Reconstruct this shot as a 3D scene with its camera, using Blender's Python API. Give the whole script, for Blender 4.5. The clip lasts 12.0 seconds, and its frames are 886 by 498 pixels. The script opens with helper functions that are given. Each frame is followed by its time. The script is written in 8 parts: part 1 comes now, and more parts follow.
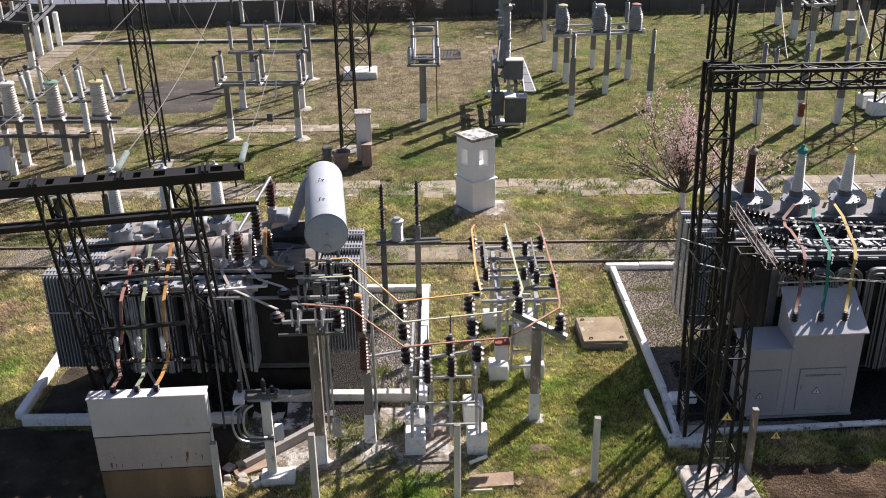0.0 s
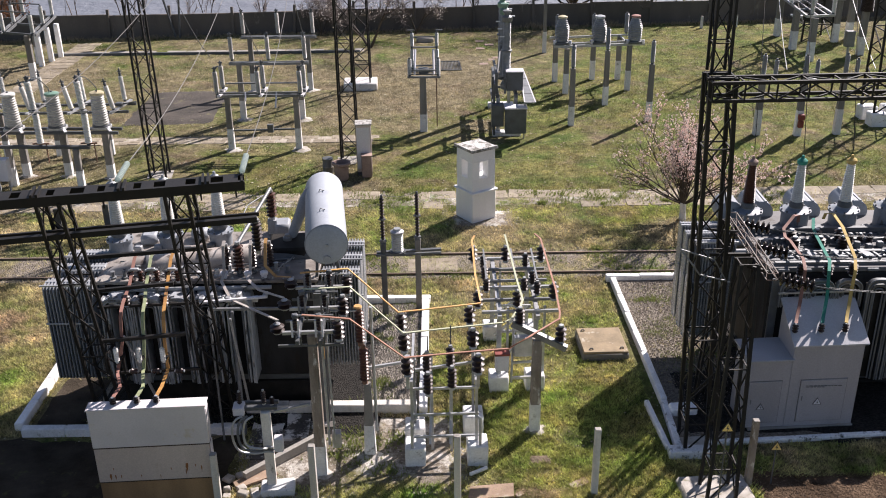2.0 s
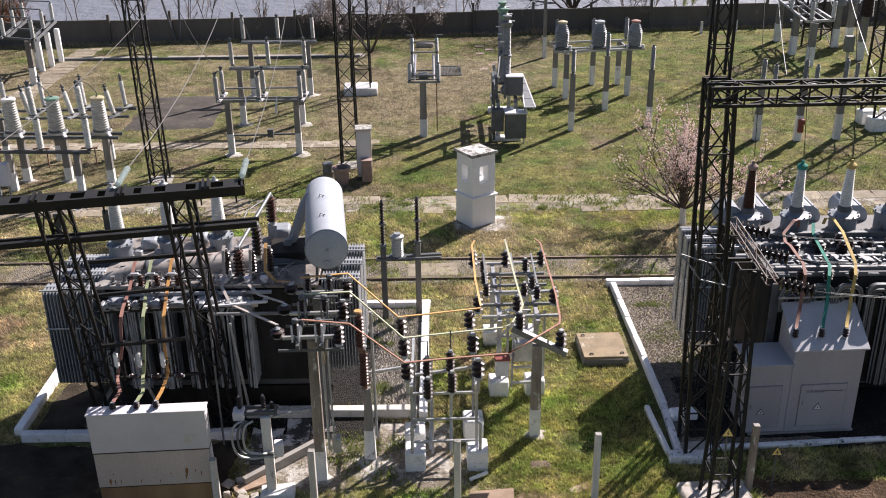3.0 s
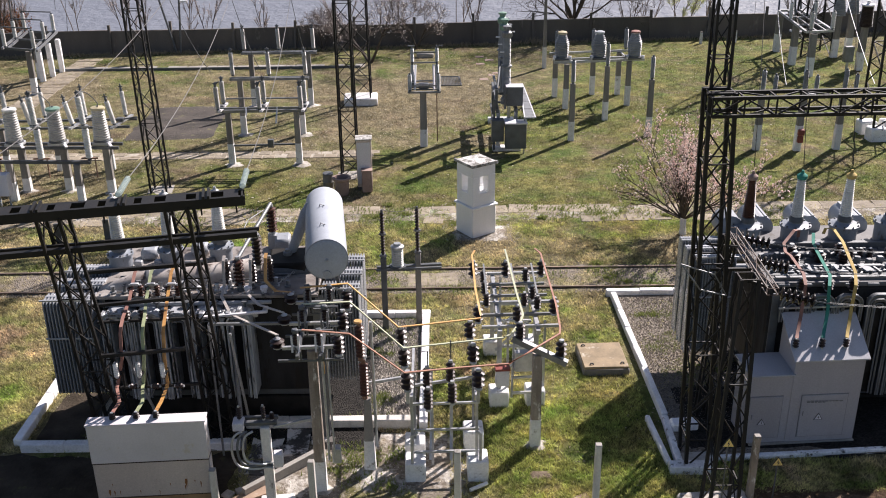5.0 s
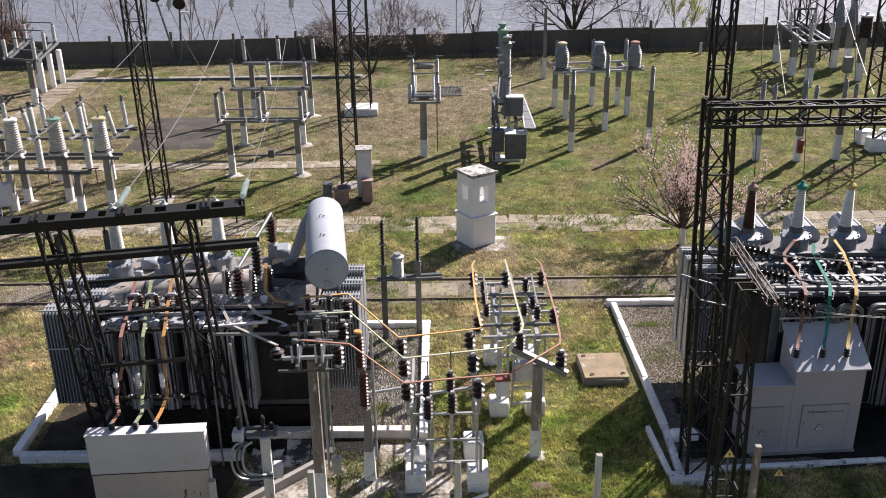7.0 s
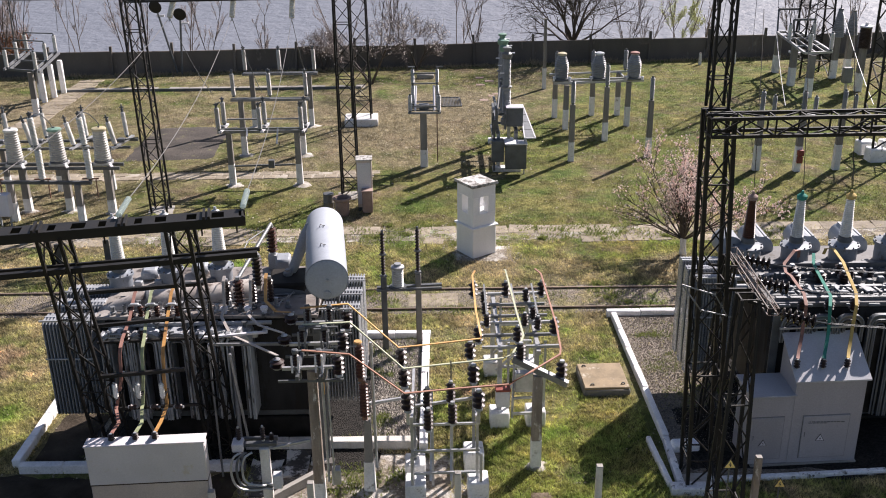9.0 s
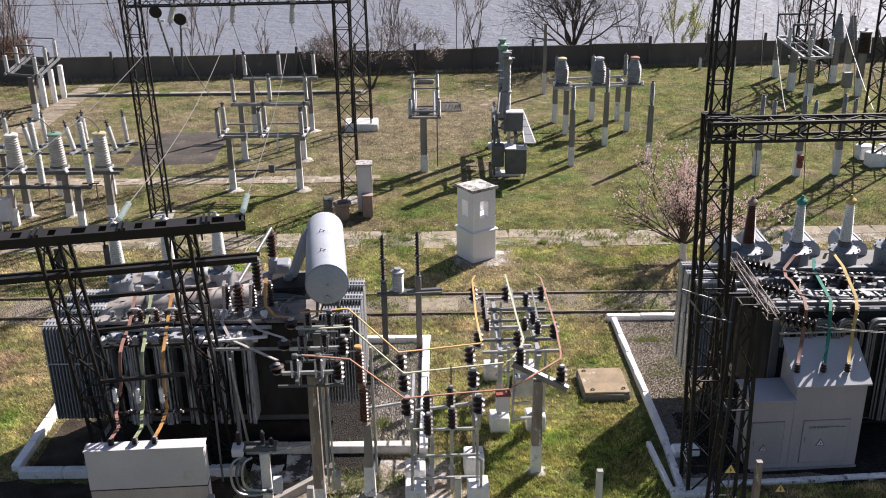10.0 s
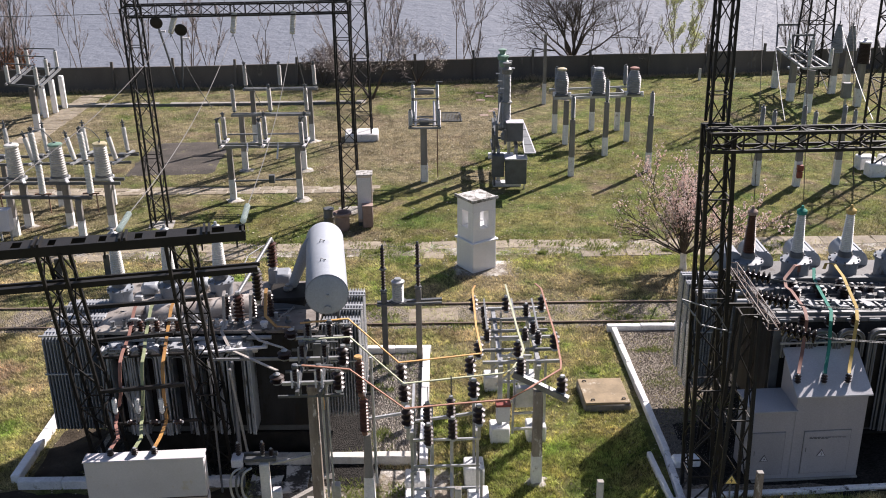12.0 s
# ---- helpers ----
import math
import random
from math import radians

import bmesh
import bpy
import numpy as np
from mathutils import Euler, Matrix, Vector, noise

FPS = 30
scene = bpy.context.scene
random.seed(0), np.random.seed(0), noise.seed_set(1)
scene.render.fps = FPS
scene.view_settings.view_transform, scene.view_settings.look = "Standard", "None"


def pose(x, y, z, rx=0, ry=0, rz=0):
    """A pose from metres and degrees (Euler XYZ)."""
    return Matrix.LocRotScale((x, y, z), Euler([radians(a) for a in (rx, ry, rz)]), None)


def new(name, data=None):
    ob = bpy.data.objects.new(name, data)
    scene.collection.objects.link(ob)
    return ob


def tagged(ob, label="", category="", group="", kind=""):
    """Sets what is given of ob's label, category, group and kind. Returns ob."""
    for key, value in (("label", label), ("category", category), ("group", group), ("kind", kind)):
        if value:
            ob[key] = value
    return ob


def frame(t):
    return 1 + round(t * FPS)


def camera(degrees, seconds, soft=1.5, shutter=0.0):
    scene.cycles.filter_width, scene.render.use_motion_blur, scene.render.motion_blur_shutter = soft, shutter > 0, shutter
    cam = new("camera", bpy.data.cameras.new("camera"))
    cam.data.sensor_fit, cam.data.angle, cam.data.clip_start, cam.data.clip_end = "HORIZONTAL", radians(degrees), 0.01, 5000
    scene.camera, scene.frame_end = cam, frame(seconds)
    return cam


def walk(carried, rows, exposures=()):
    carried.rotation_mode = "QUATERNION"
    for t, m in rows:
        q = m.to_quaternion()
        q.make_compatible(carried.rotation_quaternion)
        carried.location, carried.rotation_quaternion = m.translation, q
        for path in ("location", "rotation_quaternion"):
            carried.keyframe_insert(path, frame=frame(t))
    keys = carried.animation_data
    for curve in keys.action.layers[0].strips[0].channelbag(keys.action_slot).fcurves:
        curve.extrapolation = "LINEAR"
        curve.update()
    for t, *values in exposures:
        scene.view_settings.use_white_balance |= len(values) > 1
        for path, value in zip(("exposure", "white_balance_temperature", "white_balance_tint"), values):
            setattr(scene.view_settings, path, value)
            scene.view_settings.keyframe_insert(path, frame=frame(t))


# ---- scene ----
# camera: stands still high over the yard and slowly tilts up
cam = camera(48.5, 12.0, soft=1.0)
EYE = (0.0, 0.0, 14.0)
TILT, LEAN = -25.0, -0.7
ROWS = [
    (0.0, 0.0), (0.5, 0.165), (1.0, 0.322), (1.5, 0.479), (2.0, 0.63), (2.5, 0.772), (3.0, 0.912),
    (5.0, 1.495), (5.5, 1.641), (6.0, 1.788), (6.5, 1.936), (7.0, 2.087),
    (9.0, 2.676), (9.5, 2.81), (10.0, 2.952), (10.5, 3.1), (11.0, 3.247), (11.5, 3.393), (12.0, 3.54),
]
walk(cam, [(t, pose(*EYE, 90 + TILT + up) @ pose(0, 0, 0, 0, 0, LEAN)) for t, up in ROWS], exposures=[(0.0, 0.55, 6350.0, 18.0), (12.0, 0.55, 6350.0, 18.0)])

# ---- light ----
SUN_UP, SUN_TURN = 38.5, 41.0  # degrees over the horizon; degrees from +y towards +x
world = bpy.data.worlds.new("sky")
scene.world = world
world.use_nodes = True
wn = world.node_tree.nodes
sky = wn.new("ShaderNodeTexSky")
sky.sky_type, sky.sun_disc = "NISHITA", False
sky.sun_elevation, sky.sun_rotation = radians(SUN_UP), radians(SUN_TURN)
sky.air_density, sky.dust_density = 1.0, 1.2
world.node_tree.links.new(sky.outputs[0], wn["Background"].inputs[0])
wn["Background"].inputs[1].default_value = 0.059
sun = new("sun", bpy.data.lights.new("sun", "SUN"))
sun.data.energy, sun.data.angle, sun.data.color = 6.1, radians(0.53), (1.0, 0.93, 0.84)
su, st = radians(SUN_UP), radians(SUN_TURN)
SUN_WAY = Vector((math.sin(st) * math.cos(su), math.cos(st) * math.cos(su), math.sin(su)))
sun.matrix_world = SUN_WAY.to_track_quat("Z", "Y").to_matrix().to_4x4()


# ---- materials ----
class Net:
    """A small helper to wire node materials."""

    def __init__(self, name):
        self.mat = bpy.data.materials.new(name)
        self.mat.use_nodes = True
        self.t = self.mat.node_tree
        self.bsdf = self.t.nodes["Principled BSDF"]
        geo = self.t.nodes.new("ShaderNodeNewGeometry")
        self.pos, self.island = geo.outputs["Position"], geo.outputs["Random Per Island"]
        self.rand = self.t.nodes.new("ShaderNodeObjectInfo").outputs["Random"]

    def put(self, socket, value):
        if isinstance(value, bpy.types.NodeSocket):
            self.t.links.new(value, socket)
        else:
            socket.default_value = (*value, 1.0) if isinstance(value, tuple) and len(value) == 3 and socket.type == "RGBA" else value

    def noise(self, scale, detail=3.0, rough=0.55, stretch=None):
        n = self.t.nodes.new("ShaderNodeTexNoise")
        n.inputs["Scale"].default_value, n.inputs["Detail"].default_value, n.inputs["Roughness"].default_value = scale, detail, rough
        v = self.pos
        if stretch:
            m = self.t.nodes.new("ShaderNodeMapping")
            m.inputs["Scale"].default_value = stretch
            self.put(m.inputs["Vector"], v)
            v = m.outputs[0]
        self.put(n.inputs["Vector"], v)
        return n.outputs[0]

    def voro(self, scale, what="Distance", feature="F1"):
        n = self.t.nodes.new("ShaderNodeTexVoronoi")
        n.feature = feature
        n.inputs["Scale"].default_value = scale
        self.put(n.inputs["Vector"], self.pos)
        return n.outputs[what]

    def ramp(self, v, lo, hi, a=0.0, b=1.0):
        n = self.t.nodes.new("ShaderNodeMapRange")
        self.put(n.inputs[0], v)
        for i, x in enumerate((lo, hi, a, b)):
            n.inputs[i + 1].default_value = x
        return n.outputs[0]

    def mix(self, f, a, b, how="MIX"):
        n = self.t.nodes.new("ShaderNodeMix")
        n.data_type, n.blend_type = "RGBA", how
        self.put(n.inputs[0], f), self.put(n.inputs[6], a), self.put(n.inputs[7], b)
        return n.outputs[2]

    def math(self, op, a, b=0.0):
        n = self.t.nodes.new("ShaderNodeMath")
        n.operation = op
        self.put(n.inputs[0], a), self.put(n.inputs[1], b)
        return n.outputs[0]

    def axis(self, i):
        n = self.t.nodes.new("ShaderNodeSeparateXYZ")
        self.put(n.inputs[0], self.pos)
        return n.outputs[i]

    def bump(self, h, strength=0.3, dist=0.02):
        n = self.t.nodes.new("ShaderNodeBump")
        n.inputs["Strength"].default_value, n.inputs["Distance"].default_value = strength, dist
        self.put(n.inputs["Height"], h)
        self.put(self.bsdf.inputs["Normal"], n.outputs[0])

    def thin(self, color, share=0.5, rough=0.7):
        """A thin leaf that also lets light through."""
        self.done(color, rough, 0.0, 0.2)
        tr, mx = self.t.nodes.new("ShaderNodeBsdfTranslucent"), self.t.nodes.new("ShaderNodeMixShader")
        self.put(tr.inputs[0], color)
        mx.inputs[0].default_value = share
        self.t.links.new(self.bsdf.outputs[0], mx.inputs[1])
        self.t.links.new(tr.outputs[0], mx.inputs[2])
        self.t.links.new(mx.outputs[0], self.t.nodes["Material Output"].inputs[0])
        return self.mat

    def done(self, color, rough=0.6, metal=0.0, spec=None):
        self.put(self.bsdf.inputs["Base Color"], color)
        self.put(self.bsdf.inputs["Roughness"], rough)
        self.bsdf.inputs["Metallic"].default_value = metal
        if spec is not None:
            self.bsdf.inputs["Specular IOR Level"].default_value = spec
        return self.mat


def surf(name, c1, c2, rough=0.6, metal=0.0, scale=3.0, fine=40.0, bump=0.15, dist=0.01, spot=None, spec=None, streak=False, vary=0.12):
    """A worn surface: two colours in large patches, fine grain, and spots (colour, scale, how rare)."""
    n = Net(name)
    c = n.mix(n.ramp(n.noise(scale, stretch=(1, 1, 0.25) if streak else None), 0.35, 0.68), c1, c2)
    g = n.noise(fine, 4.0, 0.65)
    k = n.math("ADD", n.ramp(g, 0.25, 0.75, 1.0 - 1.2 * vary, 1.0 + 1.2 * vary), n.ramp(n.rand, 0, 1, -vary, vary))
    c = n.mix(1.0, c, k, "MULTIPLY")
    if spot:
        s = n.ramp(n.noise(spot[1], 5.0, 0.7, (1, 1, 0.35) if streak else None), spot[2], spot[2] + 0.09)
        c = n.mix(s, c, spot[0])
    n.bump(g, bump, dist)
    return n.done(c, n.ramp(g, 0.2, 0.8, max(rough - 0.12, 0.05), min(rough + 0.12, 1.0)), metal, spec)


def petal(name, a, b):
    n = Net(name)
    return n.thin(n.mix(n.island, a, b))


RUST = (0.16, 0.065, 0.03)
grey_paint = surf("grey_paint", (0.4, 0.415, 0.435), (0.31, 0.325, 0.345), 0.45, 0.0, 2.0, 30, 0.08, 0.005, (RUST, 7.0, 0.72), streak=True)
tank_paint = surf("tank_paint", (0.34, 0.365, 0.4), (0.285, 0.305, 0.335), 0.5, 0.0, 1.5, 25, 0.06, 0.004, ((0.22, 0.22, 0.22), 5.0, 0.6), spec=0.3, streak=True)
cover_paint = surf("oily_cover", (0.32, 0.27, 0.235), (0.56, 0.53, 0.5), 0.5, 0.0, 1.3, 20, 0.2, 0.01, ((0.1, 0.075, 0.06), 2.5, 0.55))
cover_dark = surf("oil_soaked_cover", (0.18, 0.152, 0.135), (0.38, 0.35, 0.32), 0.5, 0.0, 1.3, 20, 0.2, 0.01, ((0.05, 0.04, 0.033), 2.5, 0.55))
light_paint = surf("light_grey_paint", (0.72, 0.71, 0.74), (0.64, 0.63, 0.66), 0.5, 0.0, 1.2, 30, 0.06, 0.004, (RUST, 6.0, 0.75), streak=True)
cream_paint = surf("cream_grey_paint", (0.62, 0.53, 0.475), (0.52, 0.435, 0.385), 0.55, 0.0, 1.2, 30, 0.06, 0.004, ((0.3, 0.13, 0.05), 5.0, 0.66), streak=True)
box_paint = surf("pinkish_grey_paint", (0.68, 0.645, 0.655), (0.6, 0.57, 0.58), 0.5, 0.0, 0.9, 30, 0.06, 0.004, ((0.56, 0.5, 0.42), 2.0, 0.6), vary=0.06)
streak_rust = surf("orange_rust_run", (0.3, 0.13, 0.045), (0.22, 0.09, 0.03), 0.8, 0.0, 6.0, 40, 0.2, 0.004)
brown_sheet = surf("rusted_sheet", (0.42, 0.26, 0.13), (0.25, 0.15, 0.075), 0.75, 0.0, 1.5, 30, 0.2, 0.01, ((0.4, 0.16, 0.05), 4.0, 0.64), streak=True)
black_steel = surf("black_painted_steel", (0.012, 0.012, 0.012), (0.02, 0.018, 0.017), 0.55, 0.0, 2.5, 30, 0.1, 0.005, ((0.06, 0.03, 0.02), 6.0, 0.7), spec=0.3)
galv = surf("galvanised_steel", (0.5, 0.51, 0.52), (0.36, 0.37, 0.38), 0.4, 0.4, 4.0, 30, 0.08, 0.004, (RUST, 8.0, 0.72))
rail_steel = surf("rusty_rail_steel", (0.16, 0.12, 0.095), (0.24, 0.18, 0.14), 0.7, 0.4, 3.0, 40, 0.2, 0.005)
dark_rust = surf("dark_rusty_steel", (0.045, 0.03, 0.025), (0.1, 0.05, 0.035), 0.7, 0.1, 5.0, 40, 0.2, 0.005)
rust_steel = surf("rusted_steel", (0.2, 0.1, 0.06), (0.3, 0.2, 0.15), 0.8, 0.1, 5.0, 40, 0.3, 0.006)
porc_white = surf("white_porcelain", (0.72, 0.71, 0.67), (0.6, 0.6, 0.57), 0.25, 0.0, 3.0, 25, 0.02, 0.002, ((0.35, 0.33, 0.29), 6.0, 0.7))
porc_grey = surf("grey_porcelain", (0.46, 0.48, 0.49), (0.36, 0.38, 0.39), 0.3, 0.0, 3.0, 25, 0.02, 0.002)
porc_gloss = surf("glossy_black_porcelain", (0.022, 0.013, 0.012), (0.03, 0.018, 0.015), 0.34, 0.0, 4.0, 25, 0.02, 0.002)
porc_bead = surf("polished_black_porcelain", (0.02, 0.015, 0.014), (0.03, 0.022, 0.02), 0.18, 0.0, 4.0, 25, 0.02, 0.002)
porc_sheen = surf("glossy_red_brown_porcelain", (0.085, 0.038, 0.026), (0.06, 0.028, 0.02), 0.16, 0.0, 4.0, 25, 0.02, 0.002)
fin_paint = surf("radiator_fin_paint", (0.31, 0.325, 0.35), (0.23, 0.24, 0.26), 0.27, 0.0, 2.0, 30, 0.06, 0.004, ((0.22, 0.2, 0.18), 5.0, 0.68), streak=True)
kiosk_paint = surf("kiosk_grey_paint", (0.415, 0.4, 0.42), (0.36, 0.345, 0.365), 0.5, 0.0, 1.2, 30, 0.05, 0.004, ((0.28, 0.25, 0.22), 6.0, 0.72), streak=True)
kiosk_roof = surf("kiosk_roof_paint", (0.46, 0.465, 0.49), (0.4, 0.4, 0.42), 0.45, 0.0, 1.2, 30, 0.05, 0.004, ((0.3, 0.27, 0.24), 5.0, 0.7))
# near-black steel; on cooler backs and plinths it also stands in for shade
black_and_shade = surf("black_steel_and_shade", (0.018, 0.017, 0.016), (0.04, 0.037, 0.034), 0.6, 0.0, 2.0, 25, 0.1, 0.006, spec=0.12)
boom_steel = surf("weathered_boom_steel", (0.13, 0.115, 0.105), (0.075, 0.06, 0.053), 0.6, 0.2, 4.0, 30, 0.1, 0.004)
vent_white = surf("fresh_whitewash", (0.9, 0.9, 0.91), (0.85, 0.85, 0.85), 0.85, 0.0, 2.0, 22, 0.25, 0.008, ((0.45, 0.42, 0.38), 3.2, 0.68), streak=True, vary=0.05)
old_post = surf("weather_browned_post", (0.2, 0.16, 0.125), (0.36, 0.31, 0.26), 0.9, 0.0, 4.0, 25, 0.5, 0.012, ((0.66, 0.62, 0.56), 6.0, 0.55), streak=True)
kerb_lime = surf("flaking_whitewash", (0.92, 0.91, 0.91), (0.8, 0.79, 0.78), 0.9, 0.0, 3.0, 20, 0.6, 0.02, ((0.3, 0.27, 0.22), 5.0, 0.62))
kerb_flaked = surf("badly_flaked_whitewash", (0.86, 0.86, 0.87), (0.72, 0.71, 0.7), 0.9, 0.0, 3.0, 20, 0.6, 0.02, ((0.09, 0.085, 0.075), 5.5, 0.57))
# stained bar paints, darkened further so shade is partly in their colour
stained_shade_yellow = surf("stained_and_shade_dark_orange", (0.52, 0.28, 0.08), (0.34, 0.17, 0.06), 0.5, 0.0, 5.0, 30, 0.06, 0.004, ((0.12, 0.06, 0.03), 5.0, 0.6))
stained_shade_green = surf("stained_and_shade_dark_green", (0.29, 0.33, 0.18), (0.18, 0.2, 0.12), 0.55, 0.0, 5.0, 30, 0.06, 0.004, ((0.1, 0.09, 0.06), 5.0, 0.62))
turret_paint = surf("turret_paint", (0.25, 0.275, 0.31), (0.19, 0.21, 0.235), 0.45, 0.0, 2.0, 25, 0.06, 0.004, ((0.14, 0.125, 0.11), 4.0, 0.58), spec=0.3, streak=True)
# darker copy of the cooler paint, with shade put into its colour
shaded_duct = surf("shade_dark_duct_paint", (0.22, 0.23, 0.25), (0.12, 0.122, 0.13), 0.45, 0.0, 2.0, 30, 0.08, 0.005, ((0.3, 0.31, 0.33), 3.0, 0.66), spec=0.25, streak=True)
oil_tank_paint = surf("pale_oil_tank_paint", (0.4, 0.432, 0.475), (0.34, 0.366, 0.41), 0.55, 0.0, 1.5, 25, 0.06, 0.004, ((0.28, 0.28, 0.28), 5.0, 0.68), spec=0.3, streak=True)
porc_aged = surf("aged_porcelain", (0.5, 0.49, 0.455), (0.4, 0.39, 0.365), 0.3, 0.0, 3.0, 25, 0.02, 0.002, ((0.25, 0.235, 0.21), 6.0, 0.64))
porc_slate = surf("slate_grey_porcelain", (0.29, 0.3, 0.31), (0.22, 0.23, 0.24), 0.4, 0.0, 3.0, 25, 0.02, 0.002)
porc_red = surf("red_brown_porcelain", (0.12, 0.045, 0.028), (0.075, 0.03, 0.02), 0.4, 0.0, 4.0, 25, 0.02, 0.002)
porc_brown = surf("brown_porcelain", (0.036, 0.018, 0.014), (0.024, 0.014, 0.012), 0.4, 0.0, 4.0, 25, 0.02, 0.002)
yellow_paint = surf("orange_yellow_paint", (0.68, 0.4, 0.15), (0.56, 0.31, 0.11), 0.5, 0.0, 4.0, 30, 0.06, 0.004, ((0.25, 0.13, 0.06), 6.0, 0.7))
red_paint = surf("faded_red_paint", (0.46, 0.24, 0.17), (0.36, 0.17, 0.115), 0.55, 0.0, 4.0, 30, 0.06, 0.004, ((0.2, 0.1, 0.07), 6.0, 0.7))
dark_red = surf("dark_red_paint", (0.3, 0.07, 0.05), (0.22, 0.05, 0.04), 0.5, 0.0, 4.0, 30, 0.06, 0.004)
pink_paint = surf("faded_pink_paint", (0.3, 0.15, 0.12), (0.22, 0.11, 0.085), 0.75, 0.0, 4.0, 30, 0.06, 0.004)
green_paint = surf("faded_green_paint", (0.52, 0.54, 0.38), (0.42, 0.44, 0.3), 0.55, 0.0, 4.0, 30, 0.06, 0.004)
teal_paint = surf("teal_paint", (0.05, 0.27, 0.21), (0.035, 0.2, 0.155), 0.75, 0.0, 4.0, 30, 0.06, 0.004, spec=0.2)
straw_paint = surf("pale_yellow_paint", (0.52, 0.38, 0.14), (0.42, 0.3, 0.1), 0.75, 0.0, 4.0, 30, 0.06, 0.004, spec=0.2)
concrete = surf("weathered_concrete", (0.36, 0.34, 0.31), (0.27, 0.255, 0.23), 0.9, 0.0, 2.0, 25, 0.5, 0.015, ((0.16, 0.15, 0.13), 4.0, 0.63))
post_concrete = surf("post_concrete", (0.26, 0.245, 0.225), (0.19, 0.178, 0.16), 0.9, 0.0, 2.5, 25, 0.4, 0.012, ((0.14, 0.13, 0.115), 5.0, 0.64), streak=True)
whitewash = surf("whitewash", (0.8, 0.8, 0.79), (0.7, 0.69, 0.67), 0.85, 0.0, 2.5, 22, 0.5, 0.015, ((0.34, 0.32, 0.29), 5.0, 0.6))
slab_stone = surf("paving_concrete", (0.33, 0.285, 0.215), (0.21, 0.175, 0.13), 0.9, 0.0, 1.6, 22, 0.5, 0.015, ((0.14, 0.115, 0.07), 3.4, 0.54), vary=0.22)
wall_panel = surf("dark_wall_concrete", (0.14, 0.125, 0.11), (0.095, 0.084, 0.075), 0.9, 0.0, 0.6, 12, 0.5, 0.02, ((0.23, 0.21, 0.185), 1.2, 0.6), streak=True)
pink_concrete = surf("pinkish_concrete", (0.36, 0.26, 0.22), (0.28, 0.2, 0.17), 0.9, 0.0, 3.0, 25, 0.4, 0.012)
bark = surf("dark_bark", (0.09, 0.07, 0.055), (0.06, 0.048, 0.04), 0.9, 0.0, 4.0, 30, 0.6, 0.02)
pale_bark = surf("pale_bark", (0.3, 0.24, 0.2), (0.2, 0.155, 0.13), 0.9, 0.0, 4.0, 30, 0.6, 0.02)
blossom_pink = petal("pink_blossom", (0.97, 0.91, 0.86), (0.93, 0.74, 0.69))
sign_yellow = surf("sign_yellow", (0.85, 0.66, 0.24), (0.78, 0.58, 0.2), 0.5, 0.0, 5.0, 30, 0.02)
dark_ink = surf("black_ink", (0.03, 0.03, 0.03), (0.04, 0.04, 0.04), 0.6, 0.0, 5.0, 30, 0.02)
dark_plate = surf("dark_plate", (0.12, 0.13, 0.14), (0.09, 0.095, 0.1), 0.5, 0.2, 3.0, 30, 0.05)


def ground_colour(n, shade):
    """Green, dry and bare patches of the yard."""
    big, mid, fine = n.noise(0.09, 3.0), n.noise(0.5, 6.0, 0.68), n.noise(9.0, 4.0, 0.7)
    grass = n.mix(n.ramp(mid, 0.35, 0.65), (0.098, 0.148, 0.032), (0.236, 0.206, 0.078))
    dry = n.mix(n.ramp(fine, 0.3, 0.7), (0.19, 0.164, 0.094), (0.29, 0.243, 0.153))
    wet = n.math("ADD", n.math("MULTIPLY", big, 0.8), n.math("MULTIPLY", mid, 0.95))
    wet = n.math("ADD", wet, -0.12)
    for x, y, r, k in DRY:
        d = n.t.nodes.new("ShaderNodeVectorMath")
        d.operation = "DISTANCE"
        n.put(d.inputs[0], n.pos)
        d.inputs[1].default_value = (x, y, 0.0)
        wet = n.math("ADD", wet, n.ramp(d.outputs["Value"], r, 0.2 * r, 0.0, k))
    c = n.mix(n.ramp(wet, 0.6, 0.92), grass, dry)
    c = n.mix(n.ramp(n.noise(0.62, 6.0, 0.75), 0.5, 0.68, 0.0, 0.65), c, n.mix(n.ramp(fine, 0.35, 0.65), (0.09, 0.082, 0.034), (0.16, 0.119, 0.066)))
    soil = n.mix(n.ramp(fine, 0.3, 0.7), (0.15, 0.11, 0.07), (0.3, 0.235, 0.16))
    c = n.mix(n.ramp(n.noise(0.33, 6.0, 0.7), 0.535, 0.68), c, soil)
    clump = n.math("MULTIPLY", n.ramp(n.noise(2.3, 4.0, 0.7), 0.32, 0.68, 0.58, 1.38), n.ramp(n.noise(7.0, 4.0, 0.75), 0.3, 0.7, 0.7, 1.28))
    clump = n.math("MULTIPLY", clump, n.ramp(n.noise(0.9, 6.0, 0.72), 0.32, 0.68, 0.56, 1.4))
    c = n.mix(1.0, c, clump, "MULTIPLY")
    return n.mix(1.0, c, shade, "MULTIPLY")


